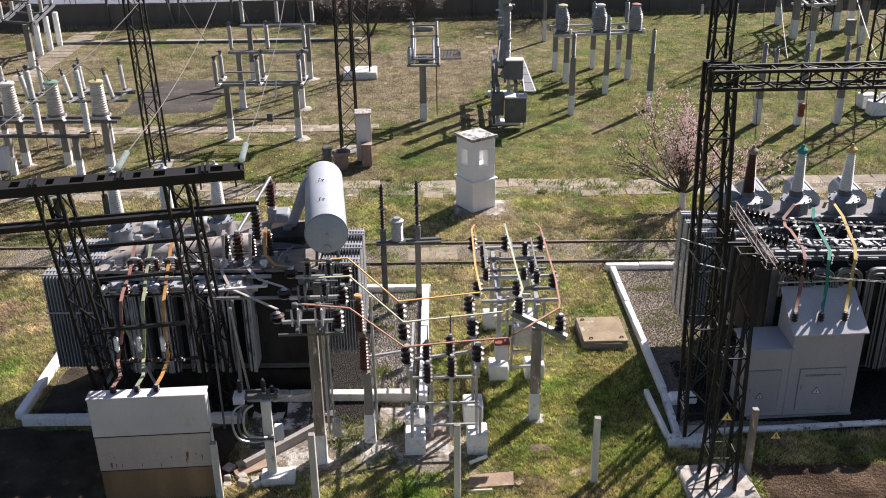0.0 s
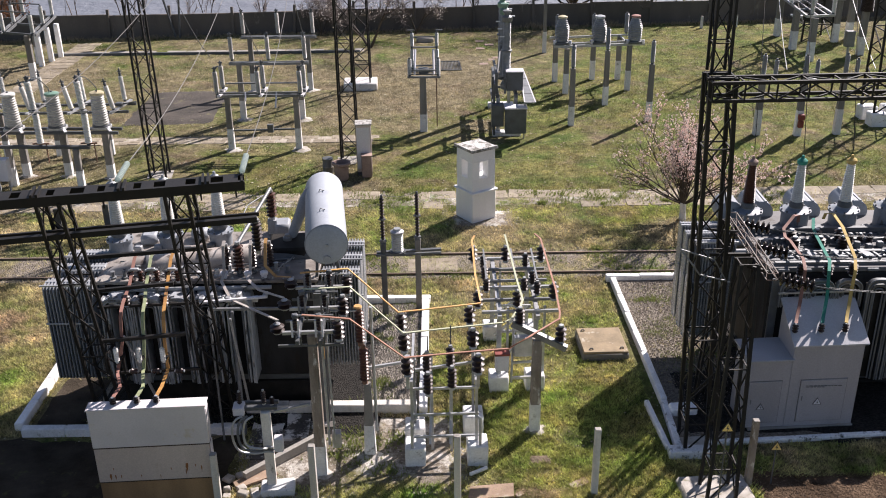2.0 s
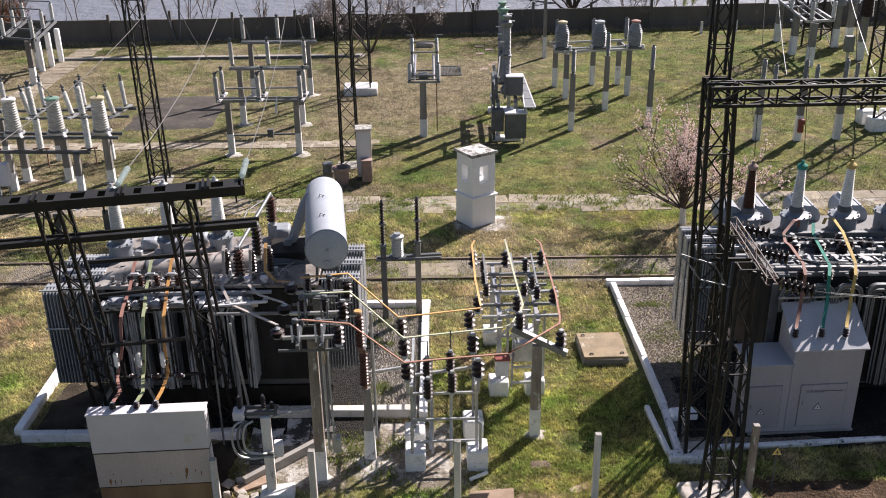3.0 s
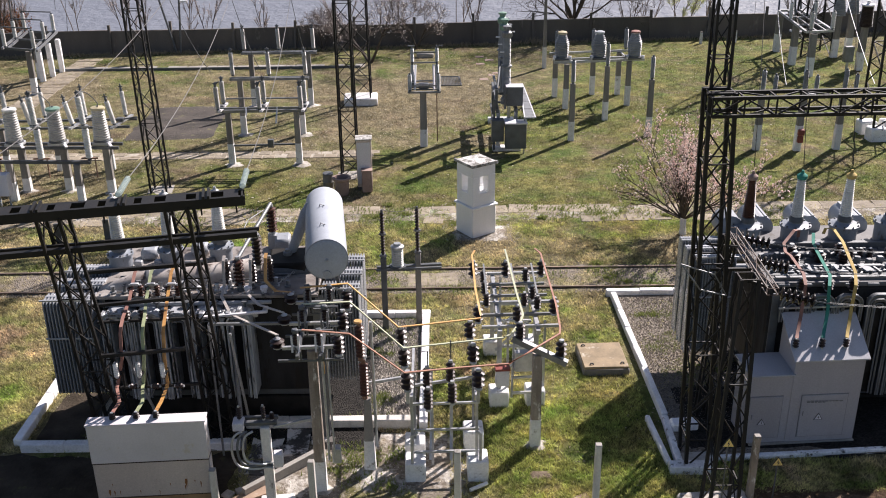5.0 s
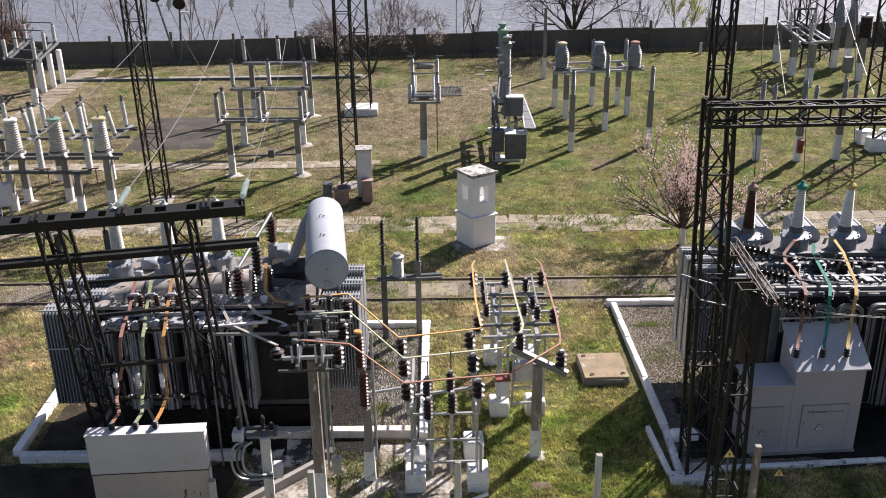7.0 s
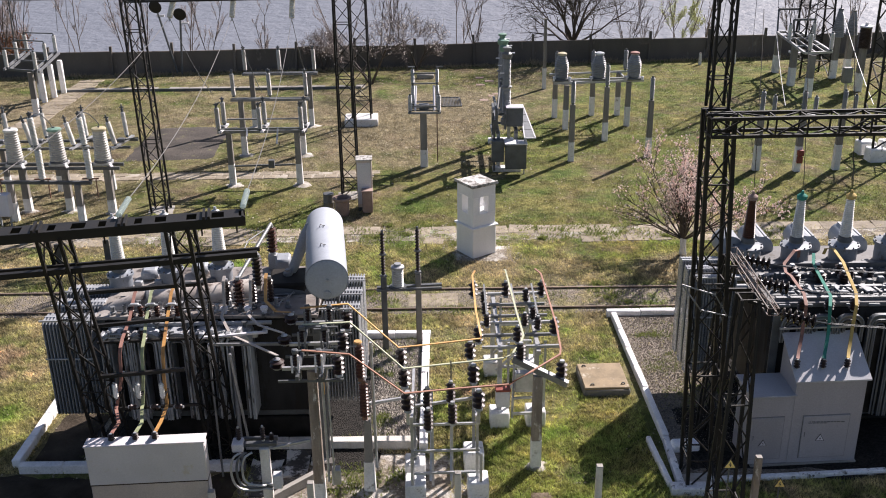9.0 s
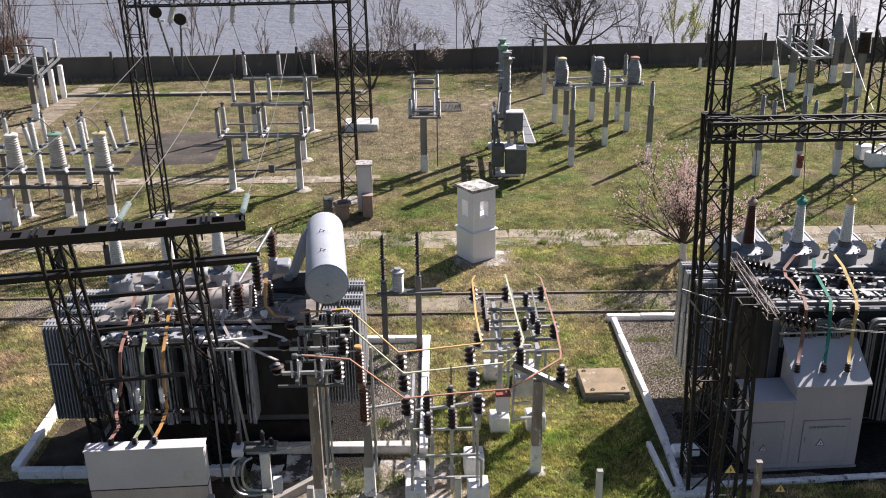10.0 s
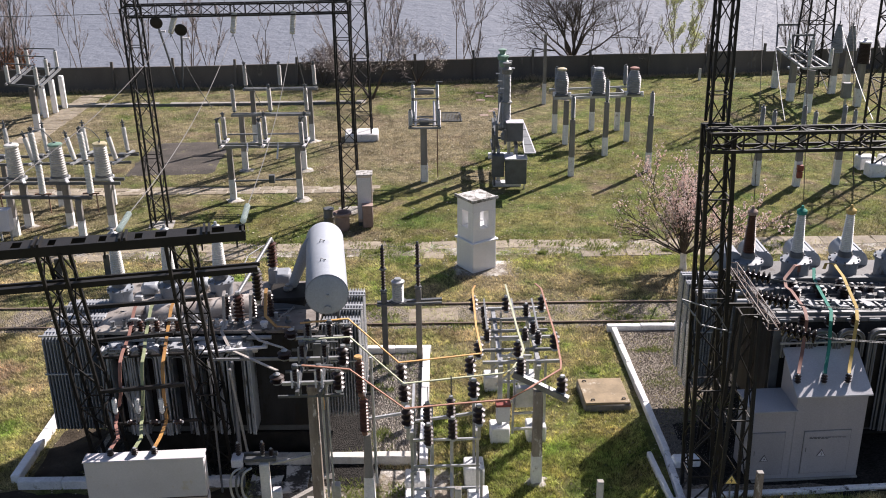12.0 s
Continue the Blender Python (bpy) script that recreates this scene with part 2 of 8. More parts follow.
# dry (+) and lush (-) places of the lawn: x, y, reach, how much
DRY = [(-7.0, 50.0, 10.0, 0.08), (0.0, 54.0, 10.0, 0.2), (-18.0, 52.0, 9.0, 0.12), (13.0, 47.0, 15.0, -0.36), (2.5, 38.5, 6.0, -0.42), (2.5, 19.5, 6.0, -0.22), (-13.0, 24.0, 6.0, -0.1), (18.0, 58.0, 12.0, -0.4), (-9.0, 39.0, 5.0, -0.18), (-1.9, 41.3, 3.2, -0.35), (4.6, 47.0, 3.6, -0.35), (7.2, 33.9, 1.8, -0.4), (8.2, 32.2, 1.7, 0.6), (1.6, 33.0, 1.5, 0.4), (-2.5, 49.2, 4.5, 0.2), (2.2, 45.2, 1.6, 0.45), (1.5, 56.3, 4.0, 0.25), (-24.0, 56.5, 5.0, 0.35), (16.0, 60.0, 12.0, -0.25)]


def ground_material():
    n = Net("spring_grass_and_soil")
    c = ground_colour(n, n.ramp(n.noise(22.0, 3.0, 0.7), 0.3, 0.72, 0.5, 1.35))
    n.bump(n.math("ADD", n.noise(9.0, 4.0, 0.7), n.noise(45.0, 3.0, 0.7)), 0.9, 0.05)
    return n.done(c, 0.95, 0.0, 0.15)


def gravel_material(name, a, b, scale=16.0, grassy=False):
    n = Net(name)
    cell = n.voro(scale, "Color")
    sep = n.t.nodes.new("ShaderNodeSeparateColor")
    n.put(sep.inputs[0], cell)
    c = n.mix(sep.outputs[0], a, b)
    c = n.mix(1.0, c, n.ramp(n.noise(0.8, 4.0), 0.3, 0.7, 0.75, 1.15), "MULTIPLY")
    if grassy:
        c = n.mix(n.ramp(n.noise(0.7, 5.0, 0.65), 0.5, 0.6), c, ground_colour(n, n.ramp(n.noise(22.0, 3.0, 0.7), 0.3, 0.72, 0.5, 1.35)))
    n.bump(n.ramp(n.voro(scale), 0.0, 0.6, 1.0, 0.0), 1.0, 0.04)
    return n.done(c, 0.9, 0.0, 0.2)


def chalk_material():
    """Trodden soil with spilt lime and grass coming through."""
    n = Net("chalky_ground")
    fine, mid = n.noise(11.0, 5.0, 0.72), n.noise(1.3, 5.0, 0.68)
    c = n.mix(n.ramp(fine, 0.3, 0.7), (0.13, 0.105, 0.078), (0.36, 0.315, 0.255))
    c = n.mix(n.ramp(n.math("ADD", mid, n.math("MULTIPLY", fine, 0.35)), 0.66, 0.82), c, (0.62, 0.59, 0.54))
    c = n.mix(n.ramp(n.noise(0.75, 5.0, 0.7), 0.5, 0.62), c, ground_colour(n, n.ramp(n.noise(22.0, 3.0, 0.7), 0.3, 0.72, 0.5, 1.35)))
    n.bump(n.math("ADD", fine, n.noise(40.0, 3.0, 0.7)), 0.9, 0.04)
    return n.done(c, 0.95, 0.0, 0.15)


def water_material():
    n = Net("rippled_river_water")
    w = n.math("ADD", n.noise(1.0, 4.0, 0.6, (0.75, 0.6, 1.0)), n.math("MULTIPLY", n.noise(0.2, 2.0, 0.6, (0.6, 1.0, 1.0)), 0.5))
    n.bump(w, 0.75, 0.42)
    return n.done(n.mix(n.noise(0.03, 3.0), (0.148, 0.165, 0.198), (0.186, 0.2, 0.234)), 0.54, 0.0, 0.2)


grass_ground = ground_material()
gravel = gravel_material("grey_gravel", (0.2, 0.18, 0.145), (0.36, 0.325, 0.275), 26.0, True)
brown_gravel = gravel_material("brownish_gravel", (0.13, 0.108, 0.085), (0.33, 0.29, 0.24), 26.0)
soil_gravel = gravel_material("sandy_ballast", (0.17, 0.145, 0.115), (0.28, 0.245, 0.2), 17.0, True)
pit_earth = surf("dark_bare_earth", (0.04, 0.034, 0.028), (0.09, 0.075, 0.062), 0.95, 0.0, 0.9, 9, 1.0, 0.05, ((0.14, 0.125, 0.07), 1.3, 0.58))
pit_earth_pale = surf("bare_brown_earth", (0.2, 0.15, 0.1), (0.13, 0.095, 0.062), 0.95, 0.0, 3.0, 12, 1.0, 0.05, ((0.28, 0.22, 0.15), 6.0, 0.55))
rubble = surf("brown_soil_and_rubble", (0.04, 0.027, 0.018), (0.115, 0.08, 0.054), 0.95, 0.0, 1.1, 11, 1.0, 0.12, ((0.3, 0.215, 0.15), 9.0, 0.6), spec=0.04, vary=0.3)
chalky_soil = chalk_material()
# blackened beyond oil stain: shade by the transformers is put into this colour
oily_shade_gravel = gravel_material("oily_and_shade_black_gravel", (0.01, 0.0095, 0.009), (0.042, 0.038, 0.034), 24.0)
river = water_material()
# tank paint taken to near black, for the shade behind the coolers
dark_tank = surf("shade_darkened_tank", (0.02, 0.02, 0.021), (0.048, 0.048, 0.05), 0.55, 0.0, 1.5, 25, 0.1, 0.006, ((0.025, 0.022, 0.02), 2.0, 0.5), spec=0.12, streak=True)
rim_paint = surf("pale_rim_paint", (0.42, 0.44, 0.47), (0.28, 0.3, 0.32), 0.5, 0.0, 3.0, 30, 0.05, 0.004)
cooler_paint = surf("worn_cooler_paint", (0.47, 0.495, 0.53), (0.3, 0.315, 0.34), 0.42, 0.0, 2.0, 30, 0.08, 0.005, ((0.07, 0.063, 0.057), 3.0, 0.52), streak=True)
deck_paint = surf("worn_deck_paint", (0.21, 0.206, 0.206), (0.14, 0.138, 0.14), 0.65, 0.0, 1.4, 25, 0.15, 0.008, ((0.1, 0.085, 0.075), 2.5, 0.58), spec=0.2)
twig_bark = surf("pale_twig_bark", (0.38, 0.33, 0.32), (0.28, 0.24, 0.235), 0.9, 0.0, 4.0, 30, 0.3, 0.01)
blossom_white = petal("pale_blossom", (0.95, 0.92, 0.88), (0.88, 0.8, 0.75))
stained_roof = surf("lichen_spotted_slab", (0.62, 0.61, 0.59), (0.36, 0.35, 0.33), 0.9, 0.0, 3.0, 22, 0.4, 0.012, ((0.17, 0.16, 0.14), 3.4, 0.48))
dull_wire = surf("dull_wire", (0.22, 0.215, 0.21), (0.16, 0.155, 0.15), 0.6, 0.3, 4.0, 30, 0.0)
glass_disc = petal("clear_glass_discs", (0.72, 0.78, 0.75), (0.66, 0.73, 0.7))
pale_bar = surf("greyish_bar_paint", (0.5, 0.46, 0.42), (0.4, 0.36, 0.33), 0.5, 0.0, 4.0, 30, 0.06, 0.004)
cap_cream = surf("cream_cap_paint", (0.5, 0.44, 0.28), (0.42, 0.36, 0.22), 0.5, 0.0, 4.0, 30, 0.05, 0.004)
cap_green = surf("dull_green_cap_paint", (0.2, 0.33, 0.26), (0.15, 0.26, 0.2), 0.5, 0.0, 4.0, 30, 0.05, 0.004)
lime_post = surf("limed_post_concrete", (0.72, 0.69, 0.64), (0.54, 0.51, 0.46), 0.9, 0.0, 4.0, 25, 0.5, 0.012, ((0.2, 0.185, 0.16), 7.0, 0.64), streak=True)
steel_dull = surf("dull_grey_steel", (0.24, 0.25, 0.26), (0.17, 0.175, 0.18), 0.5, 0.3, 3.0, 30, 0.08, 0.004, (RUST, 7.0, 0.7))
apron_lime = surf("limed_dark_apron", (0.13, 0.12, 0.11), (0.07, 0.066, 0.06), 0.95, 0.0, 1.5, 20, 0.5, 0.015, ((0.78, 0.76, 0.72), 1.9, 0.48))
lime_spill = surf("lime_spill", (0.52, 0.49, 0.45), (0.3, 0.27, 0.23), 0.95, 0.0, 2.5, 20, 0.5, 0.015, ((0.22, 0.2, 0.13), 5.0, 0.56))


# ---- mesh building ----
class M:
    """Collects the points and faces of one mesh, in world metres."""

    def __init__(self):
        self.v, self.f, self.s, self.cuts = [], [], [], []

    def add(self, v, f, smooth=False):
        k = len(self.v)
        self.cuts.append((k, len(self.f)))
        self.v += [tuple(p) for p in v]
        self.f += [tuple(i + k for i in q) for q in f]
        self.s += [smooth] * len(f)
        return self

    def box(self, x, y, z, sx, sy, sz, turn=0.0, c=0.0, tilt=None):
        """A box round (x, y) that stands on z; c: its chamfer; turn: degrees about the upright."""
        h = (sx / 2, sy / 2, sz / 2)
        rot = (tilt or Matrix.Identity(3)) @ Matrix.Rotation(radians(turn), 3, "Z")
        mid = Vector((x, y, z + h[2]))
        signs = [(a, b, d) for a in (-1, 1) for b in (-1, 1) for d in (-1, 1)]
        if c <= 0:
            pts = [Vector((s[0] * h[0], s[1] * h[1], s[2] * h[2])) for s in signs]
            faces = [(0, 1, 3, 2), (4, 6, 7, 5), (0, 4, 5, 1), (2, 3, 7, 6), (0, 2, 6, 4), (1, 5, 7, 3)]
        else:
            pts, idx = [], {}
            for s in signs:
                for ax in range(3):
                    idx[s, ax] = len(pts)
                    pts.append(Vector([s[i] * (h[i] if i == ax else h[i] - c) for i in range(3)]))
            faces = []
            for ax in range(3):
                b, d = [i for i in range(3) if i != ax]
                for s in (-1, 1):
                    q = []
                    for sb, sd in ((-1, -1), (1, -1), (1, 1), (-1, 1)):
                        k = [0, 0, 0]
                        k[ax], k[b], k[d] = s, sb, sd
                        q.append(idx[tuple(k), ax])
                    faces.append(tuple(q))
                for sb in (-1, 1):
                    for sd in (-1, 1):
                        lo, hi = [0, 0, 0], [0, 0, 0]
                        lo[ax], hi[ax] = -1, 1
                        lo[b] = hi[b] = sb
                        lo[d] = hi[d] = sd
                        faces.append((idx[tuple(lo), b], idx[tuple(lo), d], idx[tuple(hi), d], idx[tuple(hi), b]))
            faces += [(idx[s, 0], idx[s, 1], idx[s, 2]) for s in signs]
            good = []
            for q in faces:
                nrm = (pts[q[1]] - pts[q[0]]).cross(pts[q[2]] - pts[q[0]])
                good.append(q if nrm.dot(sum((pts[i] for i in q), Vector())) > 0 else tuple(reversed(q)))
            faces = good
        return self.add([mid + rot @ p for p in pts], faces)

    def bar(self, p, q, w, h=None):
        """A square bar from p to q."""
        h = h or w
        p, q = Vector(p), Vector(q)
        d = (q - p).normalized()
        up = Vector((0, 0, 1)) if abs(d.z) < 0.95 else Vector((0, 1, 0))
        a = d.cross(up).normalized()
        b = a.cross(d)
        v = [e + a * (i * w / 2) + b * (j * h / 2) for e in (p, q) for i, j in ((-1, -1), (1, -1), (1, 1), (-1, 1))]
        return self.add(v, [(0, 3, 2, 1), (4, 5, 6, 7), (0, 1, 5, 4), (1, 2, 6, 5), (2, 3, 7, 6), (3, 0, 4, 7)])

    def tube(self, pts, r, n=6):
        """A round rod along points; r: one radius or one for each point."""
        pts = [Vector(p) for p in pts]
        rs = r if isinstance(r, (list, tuple)) else [r] * len(pts)
        v, f, a = [], [], None
        for i, p in enumerate(pts):
            d = (pts[min(i + 1, len(pts) - 1)] - pts[max(i - 1, 0)]).normalized()
            if a is None:
                a = d.orthogonal().normalized()
            a = (a - d * a.dot(d)).normalized()
            b = d.cross(a)
            v += [p + (a * math.cos(2 * math.pi * k / n) + b * math.sin(2 * math.pi * k / n)) * rs[i] for k in range(n)]
        for i in range(len(pts) - 1):
            for k in range(n):
                m = (k + 1) % n
                f.append((i * n + k, i * n + m, (i + 1) * n + m, (i + 1) * n + k))
        f += [tuple(reversed(range(n))), tuple(range((len(pts) - 1) * n, len(pts) * n))]
        return self.add(v, f, n > 4)

    def lathe(self, base, prof, n=14, axis=(0, 0, 1)):
        """Turns a profile of (radius, height) round an axis that starts at base."""
        d = Vector(axis).normalized()
        a = d.orthogonal().normalized()
        b = d.cross(a)
        base = Vector(base)
        v, f = [], []
        for r, z in prof:
            v += [base + d * z + (a * math.cos(2 * math.pi * k / n) + b * math.sin(2 * math.pi * k / n)) * r for k in range(n)]
        for i in range(len(prof) - 1):
            for k in range(n):
                m = (k + 1) % n
                f.append((i * n + k, i * n + m, (i + 1) * n + m, (i + 1) * n + k))
        f += [tuple(reversed(range(n))), tuple(range((len(prof) - 1) * n, len(prof) * n))]
        return self.add(v, f, True)


    def pieces(self):
        """The shapes that were added one by one, each as a mesh of its own."""
        ends = self.cuts[1:] + [(len(self.v), len(self.f))]
        for (v0, f0), (v1, f1) in zip(self.cuts, ends):
            m = M()
            m.add(self.v[v0:v1], [tuple(i - v0 for i in q) for q in self.f[f0:f1]])
            m.s = self.s[f0:f1]
            yield m


BASE = {}


def thing(name, label, category, at=(0, 0, 0), group="", kind=""):
    """An Empty at the thing's foot, to which its parts are tied."""
    ob = new(name)
    ob.location = at
    ob.empty_display_size = 0.2
    BASE[ob.name] = Vector(at)
    return tagged(ob, label, category, group, kind)


def mesh_of(name, m, mat, origin=Vector()):
    me = bpy.data.meshes.new(name)
    o = Vector(origin)
    me.from_pydata([(p[0] - o.x, p[1] - o.y, p[2] - o.z) for p in m.v], [], m.f)
    me.polygons.foreach_set("use_smooth", m.s)
    me.materials.append(mat)
    me.update()
    return me


def sharp(me, degrees=40):
    me.set_sharp_from_angle(angle=radians(degrees))


def pieces(name, m, mat, parent, label=""):
    """Links each shape of m as a part of its own."""
    return [part(name, k, mat, parent, label) for k in m.pieces()]


def part(name, m, mat, parent, label=""):
    """Links m as one mesh object under a thing or under one of its parts."""
    o = BASE[parent.name]
    me = mesh_of(name, m, mat, o)
    sharp(me)
    ob = new(name, me)
    ob.parent = parent
    BASE[ob.name] = o
    return tagged(ob, label) if label else ob


def single(name, m, mat, label, category, group="", kind="", at=None):
    """One top-level mesh."""
    if at is None:
        at = (sum(p[0] for p in m.v) / len(m.v), sum(p[1] for p in m.v) / len(m.v), min(p[2] for p in m.v))
    me = mesh_of(name, m, mat, at)
    sharp(me)
    ob = new(name, me)
    ob.location = at
    BASE[ob.name] = Vector(at)
    return tagged(ob, label, category, group, kind)


EYE_POINT = Vector((0.0, 0.0, 14.0))  # the camera's eye, about which things are scaled to keep its view


def scale_about_eye(root, s):
    """Scales and shifts a thing about the camera's eye, to fit that view."""
    root.location = Vector(root.location) * s + EYE_POINT * (1 - s)
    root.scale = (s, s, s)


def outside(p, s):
    """Where a point of the yard lies among the parts of a thing scaled about the eye."""
    return tuple((Vector(p) - EYE_POINT * (1 - s)) / s)


def sheds(h, r, core, n):
    """The ribbed profile of a porcelain insulator."""
    p = [(core, 0.0)]
    step = h / n
    for i in range(n):
        z = i * step
        p += [(core, z + 0.18 * step), (r, z + 0.42 * step), (r, z + 0.52 * step), (core, z + 0.85 * step)]
    return p + [(core, h)]


def insulator(parent, at, h, r, n, mat, axis=(0, 0, 1), metal=None, cap=True, name="insulator", core=0.6, taper=1.0, seg=12):
    """A ribbed porcelain post with metal fittings at both ends."""
    if mat in (porc_white, porc_grey, porc_aged, porc_slate):
        core, n = 0.8, round(n * 2.2)
    a = Vector(axis).normalized()
    at = Vector(at)
    f = min(0.08, 0.1 * h)
    pr = sheds(h - 2 * f, r, r * core, n)
    top = h - 2 * f
    pr = [(q * (1 + (taper - 1) * z / top), z) for q, z in pr]
    ob = part(name, M().lathe(at + a * f, pr, seg, a), mat, parent)
    part("flange", M().lathe(at, [(r * 0.62, 0), (r * 0.62, f * 0.6), (r * 0.5, f * 1.05)], 10, a), metal or galv, ob)
    if cap:
        k = r * taper
        part("cap", M().lathe(at + a * (h - f * 1.05), [(k * 0.45, 0), (k * 0.5, f * 0.4), (k * 0.42, f * 1.05)], 10, a), metal or galv, ob)
    return ob


def lattice(parent, foot, top, w0, w1, panels, mat=None, leg=0.075, lace=0.035, ring=True):
    """A four-legged lattice column: each leg a part, the lacing of each face a part."""
    mat = mat or black_steel
    foot, top = Vector(foot), Vector(top)
    corner = [(-1, -1), (1, -1), (1, 1), (-1, 1)]

    def at(i, k):
        w = (w0 + (w1 - w0) * k) / 2
        p = foot.lerp(top, k)
        return p + Vector((corner[i][0] * w, corner[i][1] * w, 0))

    for i in range(4):
        part("leg", M().bar(at(i, 0), at(i, 1), leg), mat, parent)
    for i in range(4):
        j = (i + 1) % 4
        m = M()
        for k in range(panels):
            a, b = k / panels, (k + 1) / panels
            m.bar(at(i, a), at(j, b), lace) if k % 2 == 0 else m.bar(at(j, a), at(i, b), lace)
            if ring and (k % 3 == 0 or k == panels - 1):
                m.bar(at(i, b), at(j, b), lace)
        pieces("lace", m, mat, parent)


def truss(parent, a, b, w, h, panels, mat=None, chord=0.065, lace=0.035, lace_mat=None):
    """A level lattice beam from a to b (its lower middle line): each chord a part, each side's lacing a part."""
    mat = mat or black_steel
    a, b = Vector(a), Vector(b)
    d = (b - a).normalized()
    s = d.cross(Vector((0, 0, 1))).normalized() * (w / 2)
    u = Vector((0, 0, h))
    rows = [(-1, 0), (1, 0), (1, 1), (-1, 1)]

    def at(i, k):
        return a.lerp(b, k) + s * rows[i][0] + u * rows[i][1]

    for i in range(4):
        part("chord", M().bar(at(i, 0), at(i, 1), chord), mat, parent)
    for i in range(4):
        j = (i + 1) % 4
        m = M()
        for k in range(panels):
            p, q = k / panels, (k + 1) / panels
            m.bar(at(i, p), at(j, q), lace) if k % 2 == 0 else m.bar(at(j, p), at(i, q), lace)
            m.bar(at(i, p), at(j, p), lace)
        m.bar(at(i, 1), at(j, 1), lace)
        pieces("lace", m, lace_mat or mat, parent)


def smooth(pts, n=5):
    """A rounded line through points."""
    p = [Vector(q) for q in pts]
    p = [p[0] * 2 - p[1]] + p + [p[-1] * 2 - p[-2]]
    out = []
    for i in range(1, len(p) - 2):
        a, b, c, d = p[i - 1:i + 3]
        for k in range(n):
            t = k / n
            out.append(0.5 * (2 * b + (c - a) * t + (2 * a - 5 * b + 4 * c - d) * t * t + (3 * b - a - 3 * c + d) * t ** 3))
    return out + [p[-2]]


def sag(p, q, drop, n=14):
    p, q = Vector(p), Vector(q)
    return [p.lerp(q, i / n) - Vector((0, 0, drop * 4 * (i / n) * (1 - i / n))) for i in range(n + 1)]


def post(parent, x, y, h, w=0.26, white=0.7, top_w=None, name="post", turn=0.0, mat=None):
    """A square concrete post with a whitewashed foot."""
    tw = top_w or w * 0.8
    k = min(1.0, white / h) if white else 0.0
    rot = Matrix.Rotation(radians(turn), 3, "Z")

    def ring(z, ww):
        c = ww * 0.12
        return [Vector((x, y, z)) + rot @ Vector(p) for p in ((-ww / 2 + c, -ww / 2, 0), (ww / 2 - c, -ww / 2, 0), (ww / 2, -ww / 2 + c, 0), (ww / 2, ww / 2 - c, 0), (ww / 2 - c, ww / 2, 0), (-ww / 2 + c, ww / 2, 0), (-ww / 2, ww / 2 - c, 0), (-ww / 2, -ww / 2 + c, 0))]

    def shaft(z0, w0, z1, w1):
        f = [(i, (i + 1) % 8, 8 + (i + 1) % 8, 8 + i) for i in range(8)] + [tuple(reversed(range(8))), tuple(range(8, 16))]
        return M().add(ring(z0, w0) + ring(z1, w1), f)

    wk = w + (tw - w) * k
    ob = part(name, shaft(white, wk, h, tw) if white else shaft(-0.1, w, h, tw), mat or post_concrete, parent)
    if white:
        part("whitewashed_foot", shaft(-0.1, w + 0.012, white, wk + 0.012), whitewash, ob, "whitewashed lower end")
    return ob


def lime_foot(parent, x, y, r):
    """Lime splashed on the ground round a post."""
    rnd = random.Random(round(100 * (abs(x) + y)))
    n = 11
    ring = [(x + r * rnd.uniform(0.6, 1.25) * math.cos(6.2832 * i / n), y + r * rnd.uniform(0.55, 1.15) * math.sin(6.2832 * i / n), -0.01) for i in range(n)]
    mid = [(x + 0.5 * (a - x), y + 0.5 * (b - y), 0.05 + rnd.uniform(0, 0.03)) for a, b, _ in ring]
    f = [(i, (i + 1) % n, n + (i + 1) % n, n + i) for i in range(n)] + [tuple(range(n, 2 * n))]
    part("lime_splash", M().add(ring + mid, f), lime_spill, parent, "spilt lime round the foot")


# ---- setting ----
def wall_line(x):
    return 67.3 + 0.073 * x


def build_ground():
    """One sheet: the yard, the bank behind the wall, the river bed."""
    xs = [-1500, -400, -120] + [i * 2.0 for i in range(-40, 41)] + [120, 400, 1500]
    ys = [-1500, -300, -60] + [i * 2.0 for i in range(-10, 36)] + [72, 74, 78, 84, 120, 400, 3000]
    v, f = [], []
    for y in ys:
        for x in xs:
            d = y - wall_line(max(-80, min(80, x)))
            z = -3.2 * min(1.0, max(0.0, (d - 2.5) / 8.0))
            if abs(x) < 80 and 36 < y < 66:
                z += 0.05 * (noise.noise(Vector((x * 0.13, y * 0.13, 0.0))))
            v.append((x, y, z))
    w = len(xs)
    for j in range(len(ys) - 1):
        for i in range(w - 1):
            f.append((j * w + i, j * w + i + 1, (j + 1) * w + i + 1, (j + 1) * w + i))
    m = M().add(v, f, True)
    single("ground", m, grass_ground, "spring grass yard with dry and bare patches", "ground", kind="structure", at=(0, 0, 0))
    m = M().add([(-1500, 71, -1.7), (1500, 71, -1.7), (1500, 3000, -1.7), (-1500, 3000, -1.7)], [(0, 1, 2, 3)])
    single("water", m, river, "rippled grey-blue river behind the wall", "water", kind="structure", at=(0, 71, -1.7))


build_ground()


